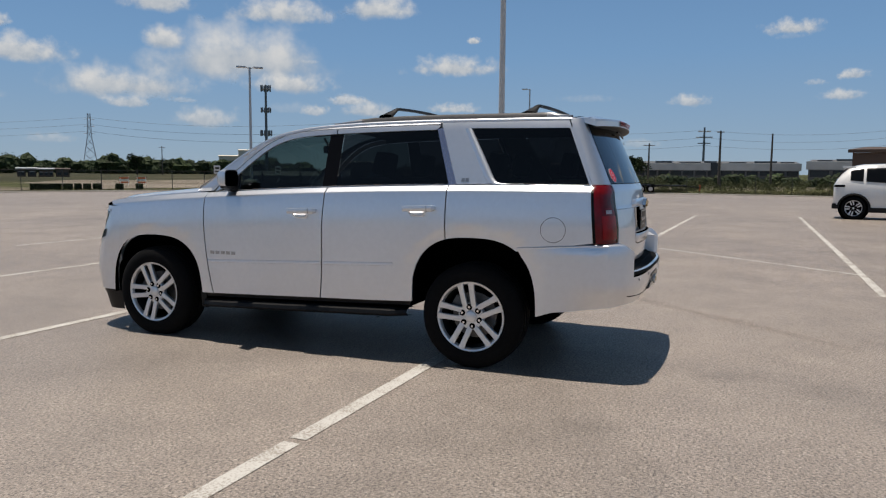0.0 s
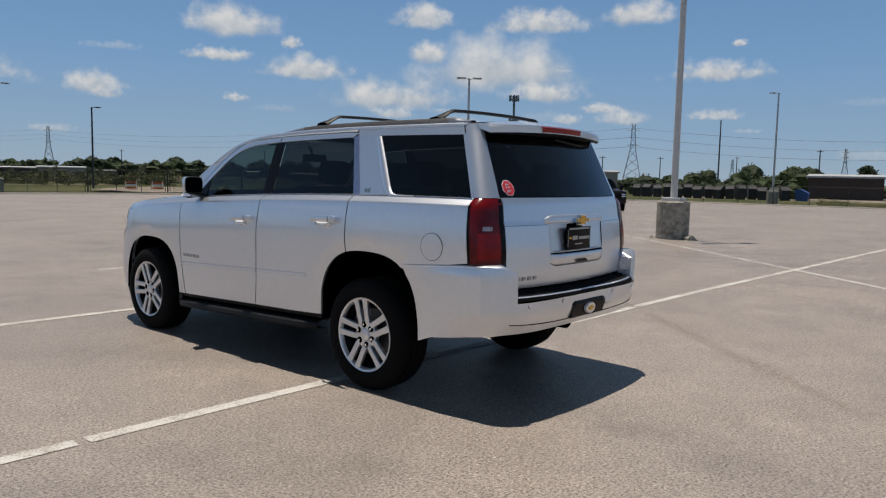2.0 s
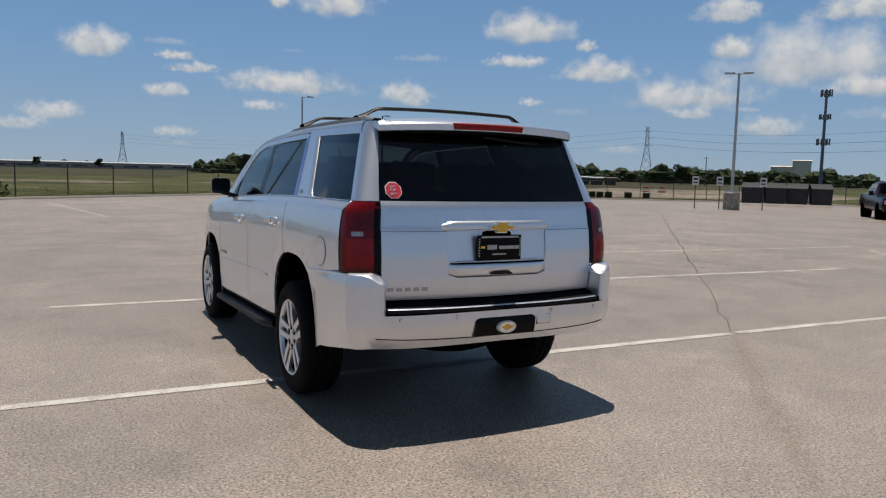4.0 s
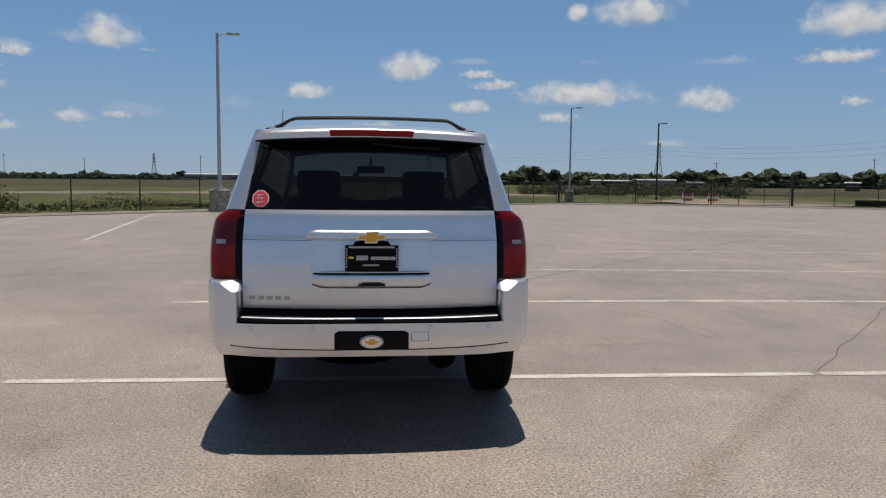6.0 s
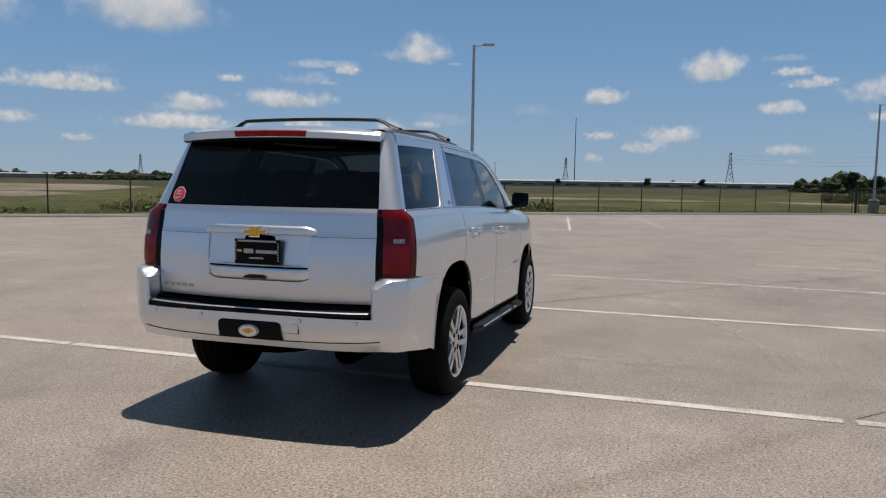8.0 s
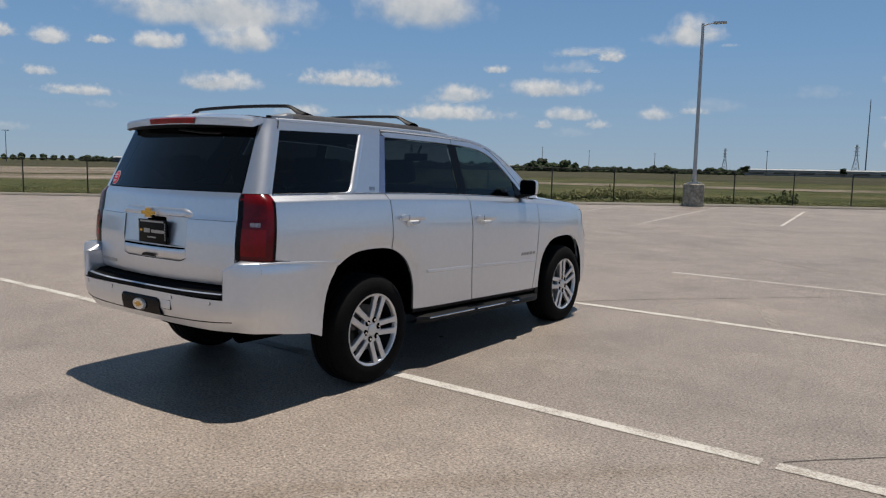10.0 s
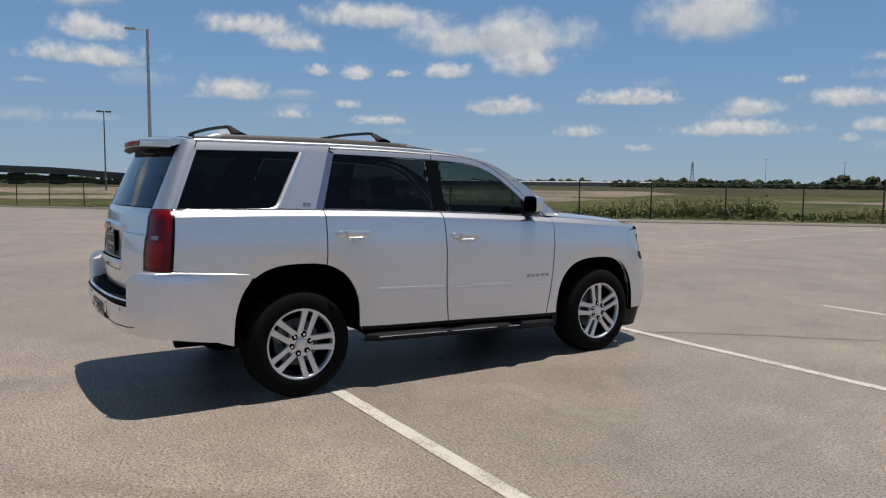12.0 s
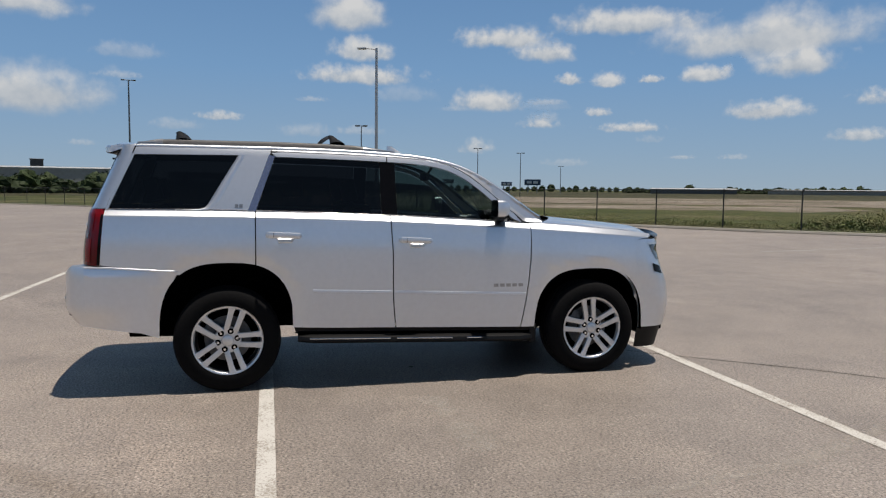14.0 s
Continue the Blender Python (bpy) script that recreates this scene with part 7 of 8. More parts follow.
half_rows = []
for i in range(len(PLAN)):
    zb = lower_edge(i)
    zs = [zb, zb + 0.012] + [zb + 0.03 + (0.722 - zb - 0.03) * k / 7 for k in range(8)]
    row = []
    for z in zs:
        x, y = bumper_point(i, z)
        row.append((x, y, z))
    row.insert(0, (row[0][0] * 0.985, row[0][1] + 0.03 * smooth01(8, 25, i), zb + 0.003))
    half_rows.append(row)
rows = half_rows + [[(-x, y, z) for x, y, z in r] for r in half_rows[::-1][1:]]
bumper = body("rear_bumper", grid_surface(rows), SILVER, angle=50)
for sgn in (1, -1):
    joint = [(-0.338, 0.907), (-0.803, 0.941), (CREASE, 0.946)]
    flankb = [(CREASE, lower_edge(0)), (-0.86, 0.495), (-0.742, 0.4785), (-0.60, 0.462)] + [p for p in rear_arch() if p[0] < -0.345] + joint
    panel("bumper_flank", [flankb], SILVER, sgn, parent=bumper, proud=lambda y, z: bulge(y, z) - tuck(y, z), rim=0.0)
    rows = []
    last = max(i for i in range(len(PLAN)) if PLAN[i][0] * 0.976 > 0.782)
    for i in range(last + 1):
        row = []
        top = 0.946 - 0.055 * smooth01(last - 8, last + 2, i)
        for k in range(8):
            z = 0.722 + (top - 0.722) * k / 7
            x, y = bumper_point(i, z)
            row.append((sgn * x, y, z))
        x, y = bumper_point(i, top)
        row.append((sgn * (x - 0.012), y + (0.010 if y < -0.95 else 0.0), top + 0.009))
        row.append((sgn * max(0.766, x - 0.09), max(y + 0.05, -0.98) if y < -0.95 else y, 0.958))
        rows.append(row)
    # the end rolls forward into a cheek beside the tailgate
    for dx, dy in ((-0.010, 0.004), (-0.018, 0.014), (-0.022, 0.030)):
        rows.append([(x + sgn * dx, y + dy, z - (0.004 if k == 8 else 0.0)) for k, (x, y, z) in enumerate(rows[last][:9])] + [rows[last][9]])
    rows.append([(x - sgn * 0.004, -0.985, z) for x, y, z in rows[-1][:9]] + [rows[last][9]])
    body("bumper_corner", grid_surface(rows), SILVER, bumper, angle=40)
    # upward lip where the bumper meets the flank
    rows = []
    for k in range(15):
        y = -0.342 + (CREASE + 0.342) * k / 14
        z = min(0.944, 0.909 + 0.068 * (-0.331 - y))
        x = side(y, z) + bulge(y, z)
        rows.append([(sgn * (x - 0.09), y, z + 0.012), (sgn * (x - 0.006), y, z + 0.008), (sgn * (x + 0.003), y, z + 0.0025), (sgn * (x + 0.005), y, z - 0.002), (sgn * (x + 0.001), y, z - 0.010)])
    body("bumper_lip", grid_surface(rows), SILVER, bumper, angle=80)
# rubber step pad: a shelf with a raised lip
rows = []
for k in range(31):
    u = -1 + 2 * k / 30
    x = u * 0.768
    yo = -1.187 + 0.075 * abs(u) ** 3.0
    rows.append([(x, yo + 0.012, 0.722), (x, yo - 0.008, 0.725), (x, yo - 0.012, 0.733), (x, yo - 0.006, 0.749), (x, yo + 0.012, 0.752), (x, yo + 0.030, 0.753), (x, yo + 0.07, 0.762), (x, yo + 0.076, 0.772), (x, yo + 0.16, 0.777)])
body("step_pad", grid_surface(rows), RUBBER, bumper, "ribbed black rubber step pad", angle=30)
rows = []
for k in range(31):
    u = -1 + 2 * k / 30
    x = u * 0.745
    yo = -1.187 + 0.075 * abs(u) ** 3.0
    rows.append([(x, yo - 0.005, 0.7510), (x, yo + 0.002, 0.7545), (x, yo + 0.014, 0.7555)])
body("step_strip", grid_surface(rows), SILVER, bumper, "silver painted strip on the step")
# tow-hitch cover, oval badge, sensors and small hatch
rows = []
for k in range(33):
    x = -0.213 + 0.426 * k / 32
    e = 0.016 * smooth01(0.90, 1.0, abs(x) / 0.213)
    rows.append([(x, -1.176, 0.683 - e), (x, -1.188, 0.680 - e), (x, -1.1925, 0.672 - e), (x, -1.189, 0.615), (x, -1.178, 0.566), (x, -1.152, 0.558)])
hitch = body("hitch_cover", grid_surface(rows), GLOSS_BLACK, bumper, "black tow-hitch cover")
for r, mat, d, nm in ((1.0, SIGN_WHITE, 0.0, "oval_badge"), (0.86, CHROME, 0.004, "badge_field")):
    bm = bmesh.new()
    bmesh.ops.create_cone(bm, cap_ends=True, segments=32, radius1=0.069 * r, radius2=0.066 * r, depth=0.012, matrix=Matrix.Translation((0, -1.196 - d, 0.618)) @ Matrix.Rotation(radians(90), 4, "X"))
    for v in bm.verts:
        v.co.z = 0.618 + (v.co.z - 0.618) * 0.56
    body(nm, bm, mat, hitch)
body("emblem", cross_emblem(0.040, 0.016, -1.2085, -1.203, 0.618), GOLD, hitch)
def skin_y(x, z):
    """Where the bumper's skin lies behind the car at a place across it."""
    pts = sorted(bumper_point(i, z) for i in range(len(PLAN)))
    return float(np.interp(abs(x), [p[0] for p in pts], [p[1] for p in pts]))


for x in (-0.686, -0.337, 0.337, 0.686):
    y = skin_y(x, 0.698)
    for r, mat, d, nm in ((0.0125, ALLOY_DARK, 0.0, "parking_sensor"), (0.0095, SILVER, 0.003, "sensor_face")):
        bm = bmesh.new()
        bmesh.ops.create_cone(bm, cap_ends=True, segments=16, radius1=r, radius2=r * 0.92, depth=0.012, matrix=Matrix.Translation((x, y + 0.003 - d, 0.698)) @ Matrix.Rotation(radians(90), 4, "X"))
        body(nm, bm, mat, bumper)
cap_y = skin_y(0.28, 0.647)
body("tow_eye_joint", box(0.227, 0.330, cap_y - 0.0015, cap_y + 0.02, 0.616, 0.678, 0.004), DARK, bumper)
body("tow_eye_cap", box(0.230, 0.327, cap_y - 0.004, cap_y + 0.02, 0.619, 0.675, 0.004), SILVER, bumper)
for sgn in (1, -1):
    rows = []
    for k in range(25):
        x = 0.214 + 0.60 * k / 24
        z = 0.562 + 0.018 * (x / 0.7) ** 2
        y = skin_y(x, z)
        rows.append([(sgn * x, y - 0.0020, z + 0.003), (sgn * x, y - 0.0026, z - 0.003)])
    body("valance_joint", grid_surface(rows), DARK, bumper)
# unseen boxes added to stop sun leaking down between tailgate and bumper
for s in (-1, 1):
    body("corner_light_block", box(*sorted((s * 0.60, s * 0.80)), -1.04, -0.80, 0.60, 0.63, 0.01), DARK, bumper)
body("bumper_light_block", box(-0.60, 0.60, -1.09, -0.78, 0.60, 0.63, 0.01), DARK, bumper)
m = bmesh.new()
add_tube(m, [(-0.42, -0.93, 0.53), (-0.15, -1.02, 0.525), (0.15, -1.02, 0.525), (0.42, -0.93, 0.53)], 0.035, 8)
body("tow_bar", m, TRIM_BLACK)

# ---- front end ----
NOSE_Z = (0.350, 0.50, 0.58, 0.70, 0.79, 0.86, 0.93, 1.05, 1.14)
NOSE_Y = (3.835, 3.885, 3.895, 3.880, 3.845, 3.805, 3.800, 3.800, 3.785)


def nose_point(t, z, out=0.0):
    """A point on the front's skin: t runs from the right flank (0) over the middle (0.5) to the left (1)."""
    a = math.pi * t
    c, s = math.cos(a), math.sin(a)
    y0 = 3.372
    if z < 0.605:
        y0 = 2.929 + 0.490 * (1 - max(0.0, (z - 0.34) / 0.538) ** 2.8) ** 0.357
    w = side(y0, z) + out
    reach = float(np.interp(z, NOSE_Z, NOSE_Y)) + out
    n = float(np.interp(z, (0.62, 0.86, 1.0), (3.3, 3.0, 2.5)))
    return w * math.copysign(abs(c) ** (2 / n), c), y0 + (reach - y0) * abs(s) ** (2 / n), z


def nose_patch(name, t0, t1, z0, z1, mat, out=0.0, nt=40, nz=12, parent=None, label=""):
    rows = [[nose_point(t0 + (t1 - t0) * i / nt, z0 + (z1 - z0) * k / nz, out) for i in range(nt + 1)] for k in range(nz + 1)]
    return body(name, grid_surface(rows), mat, parent, label, angle=40)


# unseen box added to stop sun leaking between bumper and air dam
body("front_light_block", box(-0.78, 0.78, 3.30, 3.72, 0.30, 0.345, 0.01), DARK)
front_bumper = nose_patch("front_bumper", 0.0, 1.0, 0.350, 0.885, SILVER, 0.0, 64, 12)
nose_patch("front_panel", 0.0, 1.0, 0.883, 1.112, SILVER, -0.002, 64, 8)
nose_patch("grille", 0.33, 0.67, 0.90, 1.10, GLOSS_BLACK, 0.004, 30, 6)
nose_patch("grille_bar", 0.32, 0.68, 1.0, 1.02, CHROME, 0.012, 30, 2)
rows = []
for k in range(7):
    z = 0.165 + 0.187 * k / 6
    f = 0.10 * (1 - k / 6)
    rows.append([(p[0] * (0.985 - f * 0.4), 3.36 + (p[1] - 3.36) * (0.97 - f), z) for p in [nose_point(i / 40, 0.36) for i in range(41)]])
body("chin_spoiler", grid_surface(rows), TRIM_BLACK, label="black lower air dam")
for t0, t1, q0, q1 in ((0.070, 0.30, 0.085, 0.17), (0.930, 0.70, 0.915, 0.83)):
    rows = []
    for k in range(9):
        f = k / 8
        z = 0.930 + (1.068 - 0.930) * f
        s0 = t0 + (t0 - 0.5) * -0.16 * (1 - f)
        rows.append([nose_point(s0 + (t1 - s0) * i / 14, z + 0.012 * (1 - i / 14) * f, 0.0) for i in range(15)])
    lamp = body("headlamp", grid_surface(rows), LAMP_SMOKE, label="smoked headlamp with a bright brow")
    rows = [[nose_point(t0 + (t1 - t0) * i / 14, z, 0.004) for i in range(15)] for z in (1.066, 1.082)]
    body("lamp_brow", grid_surface(rows), ALLOY, lamp)
    rows = [[nose_point(q0 + (q1 - q0) * i / 8, 0.835 + 0.07 * k / 4 - 0.03 * i / 8, 0.004) for i in range(9)] for k in range(5)]
    body("fog_lamp", grid_surface(rows), GLOSS_BLACK, front_bumper)

# ---- wheels ----
def wheel_meshes():
    """Tyre, rim barrel, spoke, lug and brake of one wheel, axle along x, outside at +x."""
    out = {}
    R, RIM = 0.392, 0.258
    prof = ((0.135, 0.262), (0.142, 0.285), (0.140, 0.325), (0.128, 0.362), (0.108, 0.382), (0.088, 0.389), (0.066, 0.391), (0.064, 0.383), (0.052, 0.383), (0.050, 0.392), (0.014, R), (0.012, 0.384), (-0.012, 0.384), (-0.014, R), (-0.050, 0.392), (-0.052, 0.383), (-0.064, 0.383), (-0.066, 0.391), (-0.088, 0.389), (-0.108, 0.382), (-0.128, 0.360), (-0.14, 0.32), (-0.135, 0.262))
    rows = []
    for k in range(73):
        a = math.tau * k / 72
        rows.append([(x, r * math.cos(a), r * math.sin(a)) for x, r in prof])
    bm = grid_surface(rows)
    bmesh.ops.remove_doubles(bm, verts=bm.verts[:], dist=1e-5)
    out["tyre"] = bm
    prof = ((0.128, 0.262), (0.134, 0.258), (0.130, 0.246), (0.118, 0.238), (0.100, 0.2355))
    rows = []
    for k in range(73):
        a = math.tau * k / 72
        rows.append([(x, r * math.cos(a), r * math.sin(a)) for x, r in prof])
    out["rim"] = grid_surface(rows)
    # barrel behind the spokes, shade-dark by its own near-black material
    prof = ((0.104, 0.2345), (0.05, 0.230), (-0.10, 0.226), (-0.13, 0.250))
    rows = []
    for k in range(73):
        a = math.tau * k / 72
        rows.append([(x, r * math.cos(a), r * math.sin(a)) for x, r in prof])
    out["barrel"] = grid_surface(rows)
    bm = bmesh.new()
    rr = []
    for j, (r, w, x, d) in enumerate(((0.055, 0.020, 0.112, 0.03), (0.095, 0.0205, 0.118, 0.03), (0.14, 0.0205, 0.122, 0.03), (0.19, 0.0210, 0.124, 0.028), (0.225, 0.0230, 0.126, 0.024), (0.248, 0.028, 0.128, 0.018))):
        off = 0.0315 + 0.013 * (j / 5)
        rr.append([(x, off - w, r), (x + 0.004, off - w + 0.005, r), (x + 0.004, off + w - 0.005, r), (x, off + w, r), (x - d, off + w * 0.8, r), (x - d, off - w * 0.8, r)])
    out["spoke"] = grid_surface(rr, True)
    bm.free()
    bm = bmesh.new()
    prof = ((0.08, 0.102), (0.108, 0.100), (0.116, 0.094), (0.117, 0.046), (0.112, 0.042), (0.120, 0.040), (0.124, 0.030), (0.125, 0.0005))
    rows = []
    for k in range(49):
        a = math.tau * k / 48
        rows.append([(x, r * math.cos(a), r * math.sin(a)) for x, r in prof])
    bm.free()
    out["hub"] = grid_surface(rows)
    # proud black disc paints the shaded recess round each nut
    bm = bmesh.new()
    add_tube(bm, [(0.108, 0, 0), (0.1195, 0, 0)], 0.0225, 16)
    out["lug_shade_disc"] = bm
    bm = bmesh.new()
    add_tube(bm, [(0.112, 0, 0), (0.126, 0, 0)], 0.0100, 6)
    out["lug_nut"] = bm
    bm = bmesh.new()
    add_tube(bm, [(0.005, 0, 0), (0.03, 0, 0)], 0.172, 40)
    out["brake_disc"] = bm
    bm = bmesh.new()
    add_tube(bm, [(-0.02, 0, 0), (0.004, 0, 0)], 0.222, 40)
    out["backing_plate"] = bm
    bm = bmesh.new()
    add_box(bm, -0.01, 0.062, -0.065, 0.065, 0.10, 0.19, 0.015)
    out["caliper"] = bm
    return out


MATS = {"tyre": RUBBER, "rim": ALLOY, "barrel": BARREL, "spoke": ALLOY, "hub": ALLOY, "lug_shade_disc": DARK, "lug_nut": CHROME, "brake_disc": STEEL, "backing_plate": DARK, "caliper": STEEL}
WHEEL = {}
for key, bm in wheel_meshes().items():
    me = bpy.data.meshes.new(key)
    bmesh.ops.recalc_face_normals(bm, faces=bm.faces)
    bm.to_mesh(me)
    bm.free()
    finish(me, MATS[key], True, 30)
    WHEEL[key] = me


def wheel(sgn, y, z, turn, parent, inv, x=0.862, scale=1.0):
    """One wheel: the tyre carries rim, spokes, lugs and brake."""
    base = Matrix.Translation((sgn * x, y, z)) @ (Matrix.Identity(4) if sgn > 0 else Matrix.Rotation(math.pi, 4, "Z")) @ Matrix.Scale(scale, 4)
    tyre = new("wheel", WHEEL["tyre"])
    tyre.parent = parent
    tyre.matrix_parent_inverse = inv
    tyre.matrix_basis = base @ Matrix.Rotation(radians(turn), 4, "X")

    def sub(name, m):
        ob = new(name, WHEEL[name])
        ob.parent = tyre
        ob.matrix_basis = m
    sub("rim", Matrix.Identity(4))
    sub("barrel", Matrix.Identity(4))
    sub("hub", Matrix.Identity(4))
    for k in range(5):
        a = Matrix.Rotation(math.tau * k / 5, 4, "X")
        sub("spoke", a)
        sub("spoke", a @ Matrix.Scale(-1, 4, (0, 1, 0)))
    for k in range(6):
        a = Matrix.Rotation(math.tau * k / 6, 4, "X") @ Matrix.Translation((0, 0, 0.071))
        sub("lug_shade_disc", a)
        sub("lug_nut", a)
    for nm in ("brake_disc", "backing_plate", "caliper"):
        sub(nm, Matrix.Rotation(radians(-turn + 60), 4, "X"))
    return tyre


wheel(1, REAR_AXLE, HUB_R, -18, car, CAR)
wheel(-1, REAR_AXLE, HUB_R, 10, car, CAR)
wheel(1, FRONT_AXLE, HUB_F + 0.01, 8, car, CAR)
wheel(-1, FRONT_AXLE, HUB_F + 0.01, 20, car, CAR)

# wheel wells, underside, running boards, mud flaps
for sgn in (1, -1):
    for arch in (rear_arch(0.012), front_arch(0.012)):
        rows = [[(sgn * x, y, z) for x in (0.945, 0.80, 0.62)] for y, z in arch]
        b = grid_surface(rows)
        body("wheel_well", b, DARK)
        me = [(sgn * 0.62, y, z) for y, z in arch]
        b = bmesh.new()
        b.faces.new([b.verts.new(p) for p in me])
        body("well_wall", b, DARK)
    rows = []
    for k in range(17):
        t = k / 16
        y = 0.515 + 1.90 * t
        z = 0.408 - 0.031 * y
        tip = 0.06 * max(0, 1 - t / 0.06) + 0.06 * max(0, (t - 0.94) / 0.06)
        rows.append([(sgn * 0.86, y, z + 0.02), (sgn * (0.995 - tip), y, z + 0.018), (sgn * (1.035 - tip), y, z + 0.004), (sgn * (1.042 - tip), y, z - 0.022), (sgn * (1.02 - tip), y, z - 0.042), (sgn * 0.86, y, z - 0.05)])
    board = body("running_board", grid_surface(rows), TRIM_BLACK, label="black running board")
    for y0, y1 in (((0.60, 1.22), (1.27, 1.72), (1.84, 1.96)) if sgn > 0 else ()):
        rows = []
        for k in range(9):
            y = y0 + (y1 - y0) * k / 8
            z = 0.408 - 0.031 * y
            rows.append([(sgn * 1.041, y, z + 0.003), (sgn * 1.0445, y, z - 0.002), (sgn * 1.0445, y, z - 0.007)])
        body("step_strip", grid_surface(rows), CHROME, board, "bright strip on the step")
    rows = []
    for k in range(9):
        y = 0.50 + 1.93 * k / 8
        z = sill(y)
        rows.append([(sgn * (side(y, z) - 0.012), y, z + 0.012), (sgn * (side(y, z) - 0.02), y, z - 0.03), (sgn * 0.88, y, z - 0.06), (sgn * 0.80, y, z - 0.07)])
    body("rocker", grid_surface(rows), TRIM_BLACK)
    fl = prism(((2.40, 0.42), (2.46, 0.42), (2.45, 0.28), (2.40, 0.27)), sgn * 0.72, sgn * 0.96)
    body("mud_flap", fl, TRIM_BLACK)
# black puts the underside's shade into floor, silencer and spare wheel
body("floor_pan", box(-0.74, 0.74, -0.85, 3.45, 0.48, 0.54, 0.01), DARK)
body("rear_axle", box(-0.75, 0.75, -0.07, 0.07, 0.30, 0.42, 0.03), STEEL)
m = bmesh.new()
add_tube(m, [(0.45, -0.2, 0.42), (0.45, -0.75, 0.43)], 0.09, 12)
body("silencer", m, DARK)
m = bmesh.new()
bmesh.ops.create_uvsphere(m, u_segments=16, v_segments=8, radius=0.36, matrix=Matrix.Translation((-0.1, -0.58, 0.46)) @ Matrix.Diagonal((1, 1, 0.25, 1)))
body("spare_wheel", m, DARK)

# ---- mirrors ----
for sgn in (1, -1):
    rows = []
    for k in range(9):
        t = k / 8
        y = 2.055 + 0.115 * t
        k1 = (1 - max(0, t - 0.45) ** 2 * 1.3)
        cx, cz = 1.040 - 0.02 * t, 1.372
        hw, hh = 0.082 * k1, 0.070 * k1
        rows.append([(sgn * (cx + hw * math.copysign(abs(math.cos(a)) ** 0.42, math.cos(a))), y, cz + hh * math.copysign(abs(math.sin(a)) ** 0.42, math.sin(a))) for a in [i * math.tau / 24 for i in range(24)]])
    b = grid_surface(rows, True)
    b.verts.ensure_lookup_table()
    b.faces.new(b.verts[-24:])
    b.faces.new(b.verts[:24])
    mirror = body("door_mirror", b, TRIM_BLACK, label="black and silver door mirror", angle=40)
    rows2 = [[(p[0] + sgn * 0.003 * (1 if abs(p[0]) > 1.045 else -1), p[1] + 0.003, p[2] + 0.003) for p in (r[-3:] + r[0:13])] for r in rows]
    body("mirror_cap", grid_surface(rows2), SILVER, mirror, "silver painted upper cap", angle=40)
    gl = bmesh.new()
    gl.faces.new([gl.verts.new((p[0] * 0.985 + sgn * 0.016, 2.0535, 1.372 + (p[2] - 1.372) * 0.86)) for p in rows[0]])
    body("mirror_glass", gl, MIRROR_DARK, mirror, smooth=False)
    m = bmesh.new()
    add_box(m, 0.89, 1.02, 2.10, 2.19, 1.262, 1.30, 0.012)
    for v in m.verts:
        v.co.x *= sgn
        v.co.z += 0.03 * smooth01(0.9, 1.02, abs(v.co.x))
    body("mirror_arm", m, TRIM_BLACK, mirror)

# ---- roof rack ----
for sgn in (1, -1):
    rows = []
    for k in range(29):
        t = k / 28
        y = -0.64 + 1.96 * t
        h = 0.026 * smooth01(0, 0.10, t) * smooth01(1.0, 0.80, t) + 0.003
        zc = drip(y) + 0.018
        xc = side(y, drip(y)) - 0.085 - 0.02 * smooth01(0.9, 1.0, t)
        rows.append([(sgn * (xc - 0.026), y, zc - 0.012), (sgn * (xc - 0.022), y, zc + h * 0.9), (sgn * (xc - 0.006), y, zc + h), (sgn * (xc + 0.012), y, zc + h * 0.85), (sgn * (xc + 0.024), y, zc + h * 0.3), (sgn * (xc + 0.028), y, zc - 0.018)])
    rail = body("roof_rail", grid_surface(rows), RAIL, label="dark grey roof rail")
    for y0, y1 in ((-0.64, -0.46), (1.06, 1.32)):
        rows = []
        for k in range(9):
            y = y0 + (y1 - y0) * k / 8
            t = (y + 0.64) / 1.96
            h = 0.026 * smooth01(0, 0.10, t) * smooth01(1.0, 0.80, t) + 0.007
            zc = drip(y) + 0.018
            xc = side(y, drip(y)) - 0.085 - 0.02 * smooth01(0.9, 1.0, t)
            rows.append([(sgn * (xc - 0.028), y, zc - 0.010), (sgn * (xc - 0.024), y, zc + h * 0.92), (sgn * (xc - 0.006), y, zc + h), (sgn * (xc + 0.015), y, zc + h * 0.85), (sgn * (xc + 0.028), y, zc + h * 0.3), (sgn * (xc + 0.031), y, zc - 0.016)])
        body("rail_end", grid_surface(rows), ALLOY_DARK, rail, "pale grey rail end cover")
for y0 in (-0.355, 0.815):
    rows = []
    for k in range(37):
        u = -1 + 2 * k / 36
        x = u * 0.65
        a = abs(u)
        z = 1.872 + 0.066 * (1 - smooth01(0.76, 1.02, a)) + 0.016 * (1 - a * a)
        yy = y0 + 0.040 * smooth01(0.76, 1.0, a)
        hw = 0.024 + 0.036 * smooth01(0.80, 1.0, a)
        rows.append([(x, yy + hw * math.cos(t), z + (0.012 + 0.010 * smooth01(0.85, 1.0, a)) * math.sin(t)) for t in [i * math.tau / 10 for i in range(10)]])
    b = grid_surface(rows, True)
    body("roof_crossbar", b, TRIM_BLACK, label="black roof crossbar")

